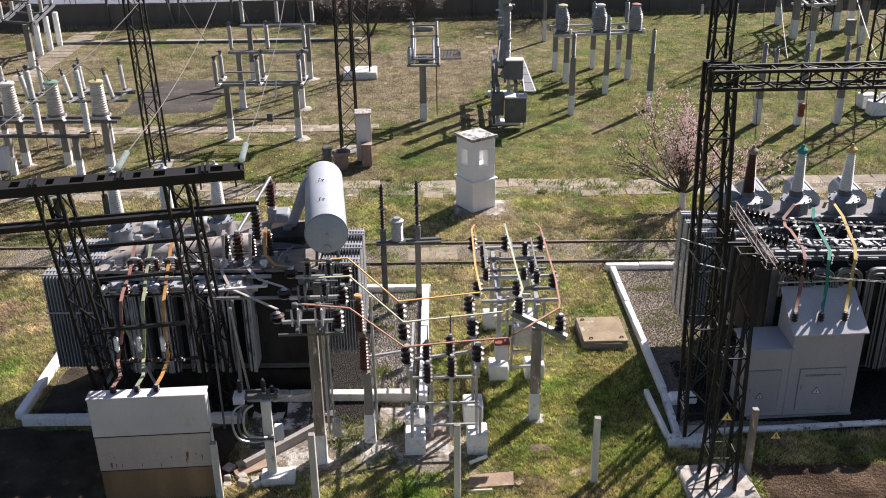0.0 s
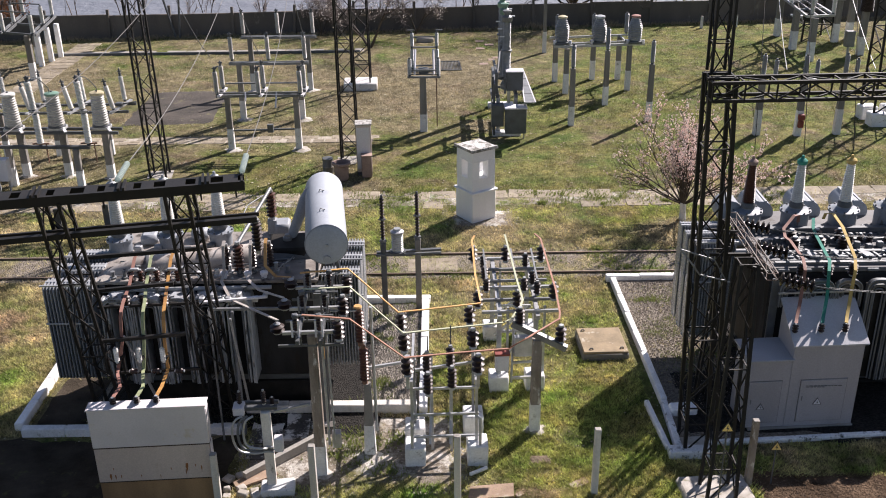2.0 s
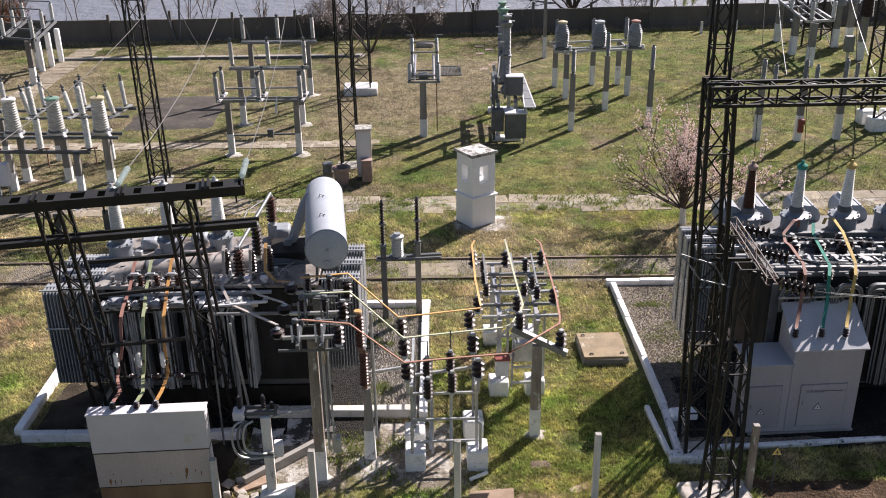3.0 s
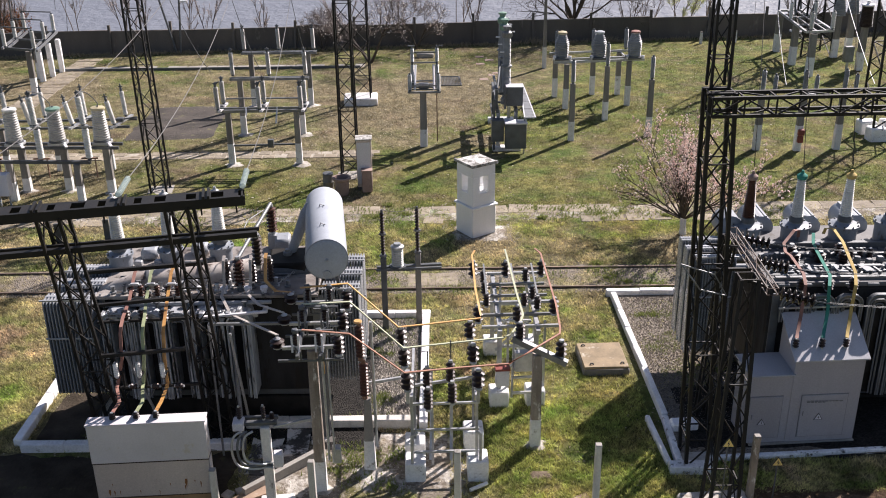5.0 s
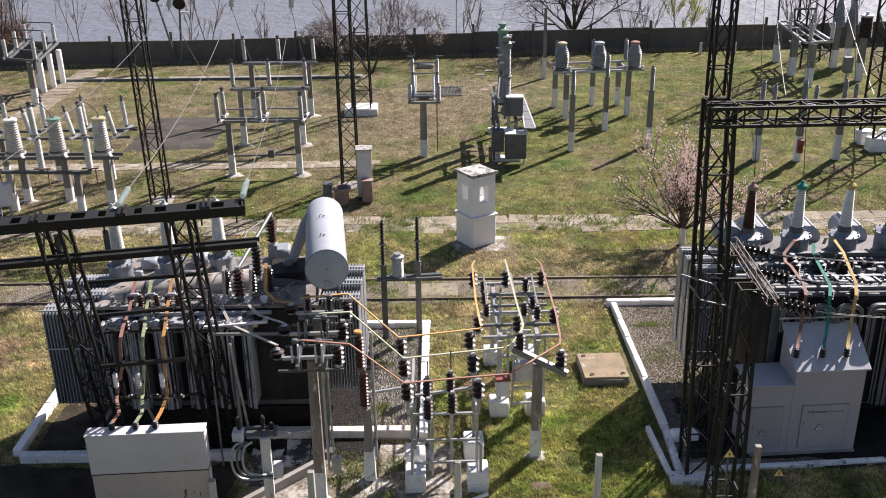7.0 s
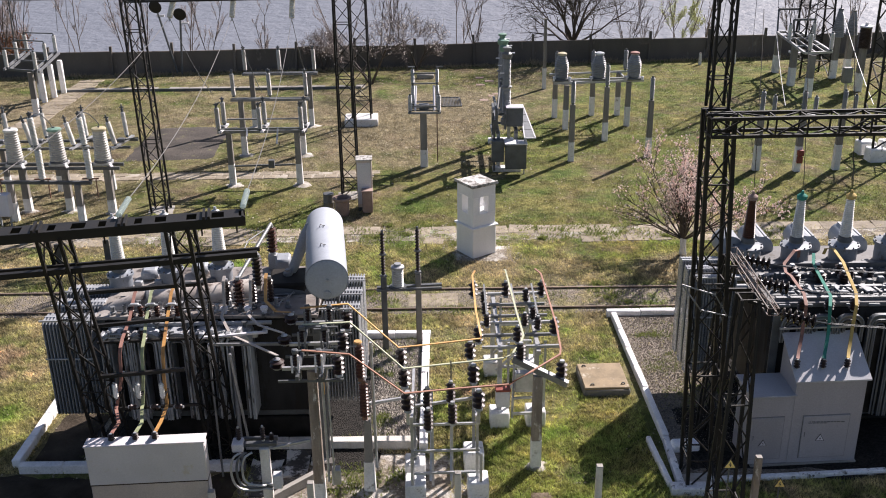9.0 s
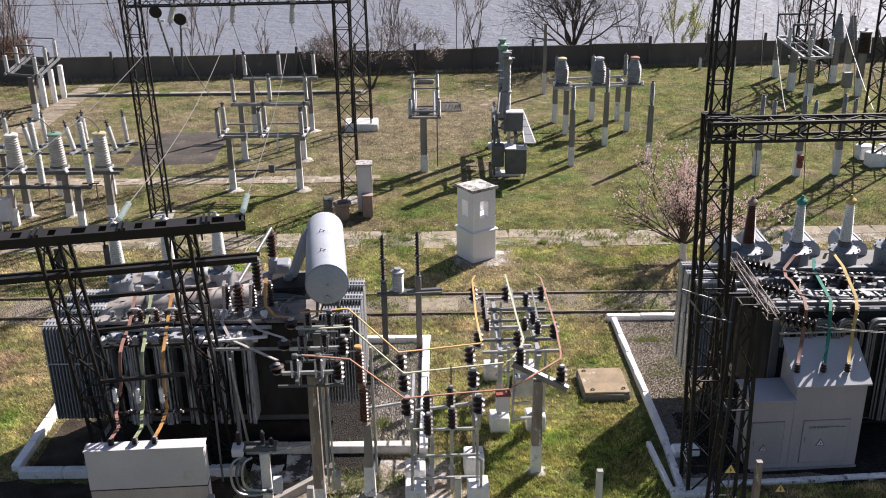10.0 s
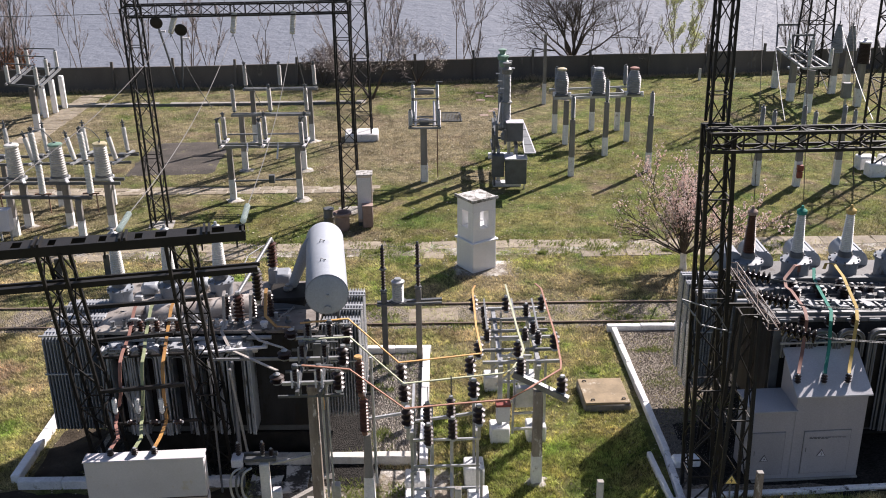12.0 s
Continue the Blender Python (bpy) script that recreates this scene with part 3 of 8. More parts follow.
def sheet(name, mat, label, x0, x1, y0, y1, z, cell=0.35, edge=0.25, seed=0, category="ground"):
    """A thin bed with a wandering edge."""
    nx, ny = max(2, int((x1 - x0) / cell)), max(2, int((y1 - y0) / cell))
    v, f = [], []
    for j in range(ny + 1):
        for i in range(nx + 1):
            x, y = x0 + (x1 - x0) * i / nx, y0 + (y1 - y0) * j / ny
            rim = i in (0, nx) or j in (0, ny)
            if rim and edge:
                x += edge * noise.noise(Vector((x * 1.1, y * 1.1, seed)))
                y += edge * noise.noise(Vector((x * 1.1, y * 1.1, seed + 9)))
            v.append((x, y, z + (-0.05 if rim and edge else 0.012 * noise.noise(Vector((x * 2, y * 2, seed))))))
    for j in range(ny):
        for i in range(nx):
            k = j * (nx + 1) + i
            f.append((k, k + 1, k + nx + 2, k + nx + 1))
    return single(name, M().add(v, f, True), mat, label, category, kind="structure")


sheet("ground_gravel_1", gravel, "grey gravel bed of the oil pit under the transformer", -8.9, -0.6, 21.1, 26.8, 0.05, edge=0)
sheet("ground_gravel_2", brown_gravel, "grey gravel bed of the oil pit under the transformer", 5.5, 18.0, 19.55, 28.2, 0.05, edge=0)
sheet("ground_ballast", soil_gravel, "sandy gravel between and beside the rails", -30.0, 34.0, 28.3, 31.0, 0.02, cell=0.5, edge=0.5, seed=3)
sheet("ground_dark_pit", pit_earth, "dark bare earth patch in the grass", -15.6, -10.9, 45.6, 52.0, 0.04, cell=0.5, edge=0.25, seed=5)
sheet("ground_rubble", rubble, "brown soil with stones and dry leaves", 6.7, 14.0, 14.2, 18.5, 0.03, cell=0.3, edge=0.5, seed=7)
sheet("ground_chalk", chalky_soil, "whitish limed soil beside the kerb", -5.0, 0.9, 17.4, 20.85, 0.015, cell=0.25, edge=0.9, seed=11)
# bare soil whose dark colour paints the shade lying before the pit
shade_dark_soil = surf("shade_dark_soil", (0.035, 0.028, 0.02), (0.075, 0.06, 0.045), 0.95, 0.0, 1.3, 12, 1.0, 0.05, ((0.09, 0.085, 0.04), 2.5, 0.6), spec=0.1)
sheet("ground_dark_soil", shade_dark_soil, "bare soil darkened to stand in for shade in front of the oil pit", -13.0, -4.75, 14.5, 20.05, 0.03, cell=0.3, edge=0.6, seed=23)
sheet("ground_pit_soil", shade_dark_soil, "bare earth darkened to stand in for shade inside the kerb", -10.32, -8.7, 20.4, 23.0, 0.03, cell=0.3, edge=0.2, seed=29)
# these black sheets paint part of the transformers' shade on the pit floor
sheet("ground_oily_1", oily_shade_gravel, "oily gravel blackened to stand in for shade under the transformer", -8.9, -1.7, 20.3, 25.6, 0.07, cell=0.28, edge=0.8, seed=17)
sheet("ground_oily_2", oily_shade_gravel, "oily gravel blackened to stand in for shade under the transformer", 5.75, 17.9, 19.6, 22.9, 0.07, edge=0.4, seed=19)
sheet("ground_oily_3", oily_shade_gravel, "oily gravel blackened to stand in for shade under the transformer", 7.6, 17.9, 22.4, 26.0, 0.074, edge=0.3, seed=20)
sheet("ground_vent_soil", chalky_soil, "pale rubble and lime spilt round the vent shaft", 0.3, 2.7, 32.75, 34.5, 0.016, cell=0.2, edge=0.4, seed=53)
sheet("ground_path_mortar", surf("pale_joint_mortar", (0.5, 0.45, 0.38), (0.34, 0.3, 0.24), 0.95, 0.0, 1.2, 20, 0.6, 0.02, ((0.2, 0.19, 0.09), 1.6, 0.55)), "pale mortar bed of the narrow path", -20.5, -3.1, 42.65, 43.95, 0.012, cell=0.3, edge=0.25, seed=43)
sheet("ground_path_soil", chalky_soil, "trodden soil of the footpath with lime spots and grass", -30.0, 34.0, 34.6, 36.6, 0.015, cell=0.5, edge=0.5, seed=13)


def kerb(x0, y0, x1, y1, w=0.22, h=0.22, label="whitewashed concrete kerb round the oil pit", mat=None):
    """A whitewashed kerb of separate, slightly uneven stones."""
    a, b = Vector((x0, y0, 0)), Vector((x1, y1, 0))
    n = max(1, round((b - a).length / 1.1))
    root = thing("kerb", label, "kerb", tuple((a + b) / 2), group="pit kerbs", kind="structure")
    turn = math.degrees(math.atan2(b.y - a.y, b.x - a.x))
    for i in range(n):
        p = a.lerp(b, (i + 0.5) / n)
        part("kerb_stone", M().box(p.x, p.y, -0.1, (b - a).length / n - 0.003, w * random.uniform(0.97, 1.03), h + 0.1 + random.uniform(-0.015, 0.01), turn + random.uniform(-0.35, 0.35), 0.022), mat or kerb_lime, root)


kerb(-10.5, 20.3, -10.5, 26.85)
kerb(-10.35, 20.15, -5.0, 20.15)
kerb(-5.0, 21.0, -0.7, 21.0, 0.26, 0.28, mat=lime_post)
kerb(-0.55, 20.85, -0.55, 26.8)
kerb(-10.35, 26.95, -0.4, 26.95)
kerb(5.56, 21.15, 5.4, 28.15, 0.17, 0.2)
kerb(5.5, 19.2, 5.56, 21.14, 0.16, 0.18, label="kerb with flaking whitewash round the oil pit", mat=kerb_flaked)
kerb(5.2, 28.3, 18.0, 28.3)
kerb(5.26, 19.2, 5.12, 21.15, 0.12, 0.15)
kerb(5.22, 19.0, 6.2, 19.0, 0.3, 0.2, label="kerb with flaking whitewash round the oil pit", mat=kerb_flaked)
kerb(6.25, 19.4, 18.0, 20.15, 0.14, 0.12, label="kerb with flaking whitewash round the oil pit", mat=kerb_flaked)


def rails():
    root = thing("railway_track", "rusty steel rails for moving transformers, set in gravel", "track", (0, 29.6, 0), kind="structure")
    for y in (28.87, 30.39):
        m = M().box(2.0, y, -0.06, 70, 0.13, 0.03).box(2.0, y, -0.03, 70, 0.025, 0.08).box(2.0, y, 0.05, 70, 0.07, 0.035, c=0.01)
        part("rail", m, rail_steel, root)


rails()


def back_wall():
    """The dark concrete wall before the river, panel by panel, with its taller, leaning posts."""
    root = thing("wall_north", "dark weathered concrete panel wall with posts", "wall", (0, 67.3, 0), kind="structure")
    turn, x = math.degrees(math.atan(0.073)), -66.53
    while x < 70.0:
        part("wall_panel", M().box(x + 2.025, wall_line(x + 2.025), -0.3, 4.01, 0.16, 1.8 + random.uniform(-0.05, 0.05), turn, 0.02), wall_panel, root)
        y, h = wall_line(x) - 0.2, 1.98 + random.uniform(-0.15, 0.12)
        part("wall_post", M().bar((x, y, -0.3), (x + random.uniform(-0.12, 0.12), y + 0.1, h), 0.16), wall_panel, root)
        x += 4.05


back_wall()


def paving(name, label, x0, x1, y0, y1, sx, sy, skip=0.1, along_y=False, seed=1, mat=None, loose=0.03):
    """Worn concrete slabs, laid unevenly, each a piece of its own."""
    rnd = random.Random(seed)
    root = thing(name, label, "path", ((x0 + x1) / 2, (y0 + y1) / 2, 0), kind="structure")
    shapes = [mesh_of("slab", M().box(0, 0, -0.08, sx * rnd.uniform(0.9, 0.97), sy * rnd.uniform(0.9, 0.96), 0.105, 0, 0.015), mat or slab_stone) for _ in range(5)]
    o = BASE[root.name]
    ny = max(1, round((y1 - y0) / sy))
    nx = max(1, round((x1 - x0) / sx))
    for j in range(ny):
        for i in range(nx):
            if rnd.random() < skip:
                continue
            ob = new("slab", rnd.choice(shapes))
            ob.parent = root
            shift = 0.5 * sx if (j % 2 and not along_y) else 0.0
            ob.location = (x0 + (i + 0.5) * sx + shift - o.x + rnd.uniform(-loose, loose), y0 + (j + 0.5) * sy - o.y + rnd.uniform(-loose, loose), rnd.uniform(-0.012, 0.008))
            ob.rotation_euler = (rnd.uniform(-0.01, 0.01), rnd.uniform(-0.01, 0.01), rnd.uniform(-1.2, 1.2) * loose)


# ---- transformers ----
def radiator(parent, x0, x1, y0, y1, z0, z1, fins):
    """A bank of upright oil-cooling fins between two headers."""
    ob = part("radiator", M().box((x0 + x1) / 2, (y0 + y1) / 2, z1 - 0.09, x1 - x0, 0.1, 0.09, 0, 0.02), grey_paint, parent)
    part("lower_header", M().box((x0 + x1) / 2, (y0 + y1) / 2, z0 + 0.03, x1 - x0, 0.1, 0.09, 0, 0.02), grey_paint, ob)
    step = (x1 - x0) / fins
    d = y1 - y0
    for i in range(fins):
        x = x0 + (i + 0.5) * step
        t, c = step * 0.46, 0.15
        ring = []
        for w, g in ((-t / 2, 0.03), (-t / 4, 0.006), (t / 4, 0.006), (t / 2, 0.03)):
            for cy, cz, a0 in ((y0 + c, z0 + c, 180), (y1 - c, z0 + c, 270), (y1 - c, z1 - c, 0), (y0 + c, z1 - c, 90)):
                for k in range(4):
                    a = radians(a0 + 30 * k)
                    ring.append((x + w, cy + (c - g) * math.cos(a), cz + (c - g) * math.sin(a)))
        f = [tuple(reversed(range(16))), tuple(range(48, 64))] + [(q + k, q + (k + 1) % 16, q + 16 + (k + 1) % 16, q + 16 + k) for q in (0, 16, 32) for k in range(16)]
        part("fin", M().add(ring, f, True), fin_paint, ob)
    part("band", M().box((x0 + x1) / 2, y0 - 0.012, (z0 + z1) / 2 + 0.3, x1 - x0 + 0.03, 0.02, 0.04), grey_paint, ob)
    part("frame_edge", M().bar((x0 - 0.02, y0, z1 + 0.02), (x1 + 0.02, y0, z1 + 0.02), 0.04), galv, ob)
    return ob


def arch_cooler(parent, x, y, z0, z1, w, d=0.44, mat=None):
    """A tall cooler bent from a wide flat duct into an arch, with pale rims and a thinner arch inside it."""

    def arch(half, top, r):
        """The line of an arch, from foot to foot."""
        line = [(-half, z0)]
        for k in range(7):
            a = math.pi * (1 - k / 12)
            line.append((-half + r + r * math.cos(a), top - r + r * math.sin(a)))
        return [(x + u, z) for u, z in line] + [(x - u, z) for u, z in reversed(line)]

    def band(outer, inner, y0, y1):
        n = len(outer)
        v = []
        for (a, b), (p, q) in zip(outer, inner):
            v += [(a, y0, b), (a, y1, b), (p, y1, q), (p, y0, q)]
        f = [(i * 4 + j, i * 4 + 4 + j, i * 4 + 4 + (j + 1) % 4, i * 4 + (j + 1) % 4) for i in range(n - 1) for j in range(4)]
        return M().add(v, f + [(0, 1, 2, 3), (n * 4 - 1, n * 4 - 2, n * 4 - 3, n * 4 - 4)], True)

    t = 0.062
    o, i = arch(w / 2, z1, w * 0.36), arch(w / 2 - t, z1 - t * 1.2, w * 0.3)
    out = part("cooler", band(o, i, y - d / 2, y + d / 2), mat or cooler_paint, parent)
    for line, r in ((o, 0.018), (i, 0.014)):
        part("rim", M().tube([(a, y - d / 2 - 0.004, b) for a, b in line], r, 5), mat and steel_dull or rim_paint, out)
    o, i = arch(w / 2 - 0.125, z1 - 0.15, w * 0.2), arch(w / 2 - 0.17, z1 - 0.2, w * 0.15)
    part("inner_duct", band(o, i, y - d / 2 + 0.03, y + d / 2), mat or cooler_paint, out)
    g = arch(w / 2 - 0.21, z1 - 0.27, w * 0.12)
    part("inner_arch", M().tube([(a, y - d / 2 + 0.08, b) for a, b in g], 0.022, 6), shaded_duct, out)
    # a black back paints the shade inside the arch
    part("cooler_back", M().box(x, y + d / 2 + 0.03, z0, w * 0.95, 0.04, z1 - z0 - 0.15), black_and_shade, out)
    return out


def strap(parent, pts, w, mat, label, name="busbar"):
    """A flat painted bar bent along points."""
    pts = [Vector(p) for p in pts]
    v, f = [], []
    for i, p in enumerate(pts):
        d = (pts[min(i + 1, len(pts) - 1)] - pts[max(i - 1, 0)]).normalized()
        s = Vector((1, 0, 0)) if abs(d.x) < 0.8 else Vector((0, 1, 0))
        s = (s - d * s.dot(d)).normalized() * (w / 2)
        u = d.cross(s).normalized() * 0.012
        v += [p - s - u, p + s - u, p + s + u, p - s + u]
    n = len(pts)
    for i in range(n - 1):
        for j in range(4):
            f.append((i * 4 + j, i * 4 + (j + 1) % 4, i * 4 + 4 + (j + 1) % 4, i * 4 + 4 + j))
    f += [(3, 2, 1, 0), (n * 4 - 4, n * 4 - 3, n * 4 - 2, n * 4 - 1)]
    return part(name, M().add(v, f), mat, parent, label)


def hv_bushing(parent, x, y, z, h, porcelain, cap_mat, turret_r=0.37, turret_h=0.5, r=0.2, tilt=(0, 0, 1)):
    """A high-voltage bushing on its round turret."""
    t = part("turret", M().lathe((x, y, z), [(turret_r, 0), (turret_r, turret_h), (turret_r + 0.05, turret_h + 0.01), (turret_r + 0.05, turret_h + 0.07), (turret_r * 0.66, turret_h + 0.09), (turret_r * 0.5, turret_h + 0.13), (turret_r * 0.5, turret_h + 0.22)], 22), turret_paint, parent)
    for k in range(10):
        a = 2 * math.pi * k / 10
        part("bolt", M().lathe((x + math.cos(a) * (turret_r + 0.015), y + math.sin(a) * (turret_r + 0.015), z + turret_h + 0.07), [(0.024, 0), (0.024, 0.04)], 6), dark_plate, t)
    b = part("bushing", M().lathe((x, y, z + turret_h + 0.2), [(q * (1 - 0.38 * zz / h), zz) for q, zz in sheds(h, r, r * 0.74, 22)], 16, tilt), porcelain, parent)
    part("collar", M().lathe((x, y, z + turret_h + 0.16), [(r * 1.05, 0), (r * 1.05, 0.1), (r * 0.9, 0.14)], 16), dark_plate, b)
    e = Vector((x, y, z + turret_h + 0.2)) + Vector(tilt).normalized() * h
    part("bushing_cap", M().lathe(e, [(0.1, 0), (0.135, 0.03), (0.135, 0.11), (0.09, 0.15), (0.05, 0.17), (0.03, 0.25)], 14, tilt), cap_mat, b)
    return e


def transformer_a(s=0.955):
    root = thing("transformer", "large grey oil transformer with finned radiators and an oily brown cover", "transformer", (-5.9, 23.6, 0.05), group="power transformers")
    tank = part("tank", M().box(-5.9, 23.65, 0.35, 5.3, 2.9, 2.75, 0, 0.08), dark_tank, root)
    pieces("skid", M().box(-5.9, 22.7, 0.02, 5.0, 0.3, 0.34, 0, 0.02).box(-5.9, 24.6, 0.02, 5.0, 0.3, 0.34, 0, 0.02), dark_plate, root)
    cover = part("cover", M().box(-5.95, 23.65, 3.1, 5.6, 3.1, 0.1, 0, 0.02), cover_dark, root, "oil-stained brown cover")
    ridge = part("cover_drum", M().tube([(-8.65, 22.6, 3.14), (-8.38, 22.68, 3.15), (-7.82, 22.8, 3.17), (-4.88, 23.48, 3.19), (-4.8, 23.5, 3.19)], [0.08, 0.2, 0.36, 0.39, 0.34], 22), cover_paint, cover, "stained drum lying along the cover")
    for x in (-7.55, -6.3, -5.0):
        y = 23.48 + (x + 4.88) * 0.234
        part("drum_band", M().tube([(x - 0.03, y - 0.007, 3.18), (x + 0.03, y + 0.007, 3.18)], 0.4, 22), dark_plate, ridge)
    for k in range(22):
        part("rim_bolt", M().lathe((-8.6 + k * 0.255, 22.17, 3.2), [(0.025, 0), (0.025, 0.05)], 6), galv, cover)
    for j in range(3):
        radiator(root, -9.95, -8.7, 21.75 + 0.87 * j, 22.4 + 0.87 * j, 0.55, 3.25, 15)
        radiator(root, -3.1, -2.12, 22.25 + 0.87 * j, 22.9 + 0.87 * j, 0.55, 3.25, 13)
    for y in (22.4, 24.4):
        pieces("oil_pipe", M().tube([(-8.9, y, 2.95), (-8.45, y, 2.95)], 0.08, 8).tube([(-3.3, y, 2.95), (-3.0, y, 2.95)], 0.08, 8), grey_paint, tank)
    for x in (-8.1, -7.33, -6.6, -5.88, -5.15):
        arch_cooler(root, x, 21.9, 0.55, 3.0, 0.72, 0.74)
        part("cooler_plate", M().box(x - 0.05, 21.6, 2.86, 0.2, 0.1, 0.05, 0, 0.006), light_paint, root)
        part("valve", M().tube([(x + 0.2, 21.9, 2.9), (x + 0.2, 21.9, 3.12)], 0.035, 8).lathe((x + 0.2, 21.9, 3.12), [(0.09, 0), (0.09, 0.025)], 10), dark_plate, root)
        part("header_pipe", M().tube([(x, 21.85, 2.8), (x, 22.2, 2.8)], 0.07, 8), cooler_paint, root)
        pieces("clip", M().box(x - 0.33, 21.7, 2.9, 0.1, 0.3, 0.05, 0, 0.01).box(x + 0.33, 21.75, 2.9, 0.08, 0.22, 0.06, 0, 0.01), galv, root)
        part("drain_cock", M().tube([(x - 0.1, 21.5, 2.97), (x - 0.1, 21.45, 3.08), (x + 0.02, 21.45, 3.1)], 0.025, 6), galv, root)
        part("flange", M().lathe((x - 0.15, 21.6, 2.93), [(0.07, 0), (0.07, 0.05), (0.03, 0.06), (0.03, 0.14)], 10), galv, root)
    part("collector_pipe", M().tube([(-8.65, 21.98, 3.02), (-6.5, 22.0, 3.03), (-4.3, 22.02, 3.04)], 0.055, 10), grey_paint, root)
    for x, y, c in ((-8.58, 23.95, porc_white), (-7.3, 24.2, porc_white), (-6.0, 24.4, porc_white)):
        hv_bushing(root, x, y, 3.2, 1.3, c, galv, 0.3, 0.32, 0.2)
    pieces("inspection_box", M().box(-7.95, 24.5, 3.2, 0.45, 0.5, 0.3, 8, 0.08).box(-6.65, 24.75, 3.2, 0.45, 0.5, 0.3, 8, 0.08), tank_paint, root)
    # conduits, flanges and small boxes strewn over the cover
    rnd = random.Random(31)
    for k in range(5):
        y = 22.35 + 0.22 * k
        part("conduit", M().tube([(-8.4, y, 3.23), (-6.9 + 0.2 * k, y + 0.05, 3.25), (-6.2, y + 0.1, 3.24), (-4.2 + 0.1 * k, y + 0.2, 3.26), (-4.1 + 0.1 * k, y + 0.5, 3.3)], 0.02, 6), steel_dull, root)
    for k in range(16):
        x, y = -8.3 + 0.29 * k, 22.28 + rnd.uniform(0, 0.35)
        part("flange", M().lathe((x, y, 3.2), [(0.085, 0), (0.085, 0.05), (0.045, 0.06), (0.045, 0.14 + 0.1 * rnd.random()), (0.06, 0.16 + 0.1 * rnd.random())], 10), rnd.choice((galv, dark_plate, steel_dull)), root)
    for k in range(7):
        x, y = -8.2 + 0.66 * k + rnd.uniform(-0.1, 0.1), 23.55 + rnd.uniform(-0.2, 0.5)
        part("small_box", M().box(x, y, 3.2, 0.2, 0.16, 0.16, rnd.uniform(-15, 15), 0.02), rnd.choice((galv, dark_plate, tank_paint)), root)
    # conservator and its pipe
    a, b = Vector((-2.75, 21.2, 4.55)), Vector((-3.2, 24.9, 4.55))
    d = b - a
    L = d.length
    con = part("conservator", M().lathe(a, [(0.43, -0.05), (0.485, -0.02), (0.5, 0.04), (0.5, L - 0.04), (0.47, L + 0.03)], 40, d), oil_tank_paint, root, "pale grey cylindrical oil tank")
    part("end_ring", M().lathe(a - d.normalized() * 0.01, [(0.502, 0), (0.515, 0.01), (0.515, 0.05), (0.502, 0.06)], 40, d), tank_paint, con)
    pieces("drain", M().lathe(a + Vector((0.0, -0.05, -0.36)), [(0.1, 0), (0.1, 0.04)], 10, (0, -1, 0)).lathe(a + Vector((0.02, -0.05, 0.0)), [(0.04, 0), (0.04, 0.04)], 8, (0, -1, 0)), grey_paint, con)
    for k in (0.9, 2.2):
        p = a + d.normalized() * k + Vector((-0.12, 0, 0.49))
        part("lifting_eye", M().tube([p, p + Vector((0.02, 0.03, 0.07)), p + Vector((0.1, 0.05, 0.02)), p + Vector((0.13, -0.02, 0.05))], 0.013, 5), dark_plate, con)
    pieces("conservator_stand", M().bar((-3.2, 22.3, 3.0), (-3.1, 22.3, 4.2), 0.07).bar((-2.6, 22.3, 3.0), (-2.7, 22.3, 4.2), 0.07).bar((-3.4, 24.2, 3.0), (-3.3, 24.2, 4.2), 0.07).bar((-2.8, 24.2, 3.0), (-2.9, 24.2, 4.2), 0.07), dark_plate, root)
    part("filling_pipe", M().tube([(-4.15, 24.05, 3.3), (-3.98, 24.12, 3.65), (-3.62, 24.25, 4.5), (-3.5, 24.3, 4.7), (-3.38, 24.3, 4.78), (-3.2, 24.3, 4.78)], [0.1, 0.13, 0.16, 0.15, 0.13, 0.13], 14), tank_paint, root)
    part("pipe_flange", M().lathe((-4.12, 23.9, 3.25), [(0.2, 0), (0.2, 0.1)], 14), dark_plate, root)
    part("gas_relay", M().lathe((-4.12, 23.9, 3.5), [(0.12, 0), (0.12, 0.08), (0.07, 0.1), (0.07, 0.16)], 12), steel_dull, root)
    part("cover_box", M().box(-4.4, 24.95, 3.2, 0.42, 0.6, 0.4, 6, 0.06), tank_paint, root)
    part("dark_cover_box", M().box(-4.1, 23.85, 3.2, 1.0, 1.1, 0.3, 4, 0.06), black_and_shade, root)
    part("end_drum", M().tube([(-4.65, 23.35, 3.2), (-3.45, 23.6, 3.2)], 0.24, 16), dark_plate, root)
    part("relief_pipe", M().tube([(-5.14, 22.55, 4.02), (-5.1, 22.75, 4.07), (-4.69, 25.1, 4.5)], 0.05, 10), steel_dull, root)
    part("hose", M().tube([(-5.05, 23.2, 4.2), (-5.2, 23.6, 4.28), (-5.12, 24.0, 4.45), (-4.8, 24.6, 4.5)], 0.014, 6), galv, root)
    # low-voltage bushings with coloured bars down to the cable box
    for k, (x, mat, lab) in enumerate(((-7.77, pink_paint, "faded brown-pink bar"), (-7.36, stained_shade_green, "pale green bar"), (-6.85, stained_shade_yellow, "stained orange-yellow bar, darkened for shade"))):
        insulator(root, (x + 0.02, 21.98, 3.2), 0.38, 0.085, 4, porc_sheen)
        insulator(root, (x + 0.24, 22.05, 3.2), 0.36, 0.085, 4, porc_sheen)
        part("terminal_clamp", M().box(x + 0.13, 21.98, 3.56, 0.2, 0.1, 0.06, 8, 0.01), galv, root)
        xm, xf = (-7.47, -6.96, -6.48)[k], (-6.89, -6.4, -6.0)[k]
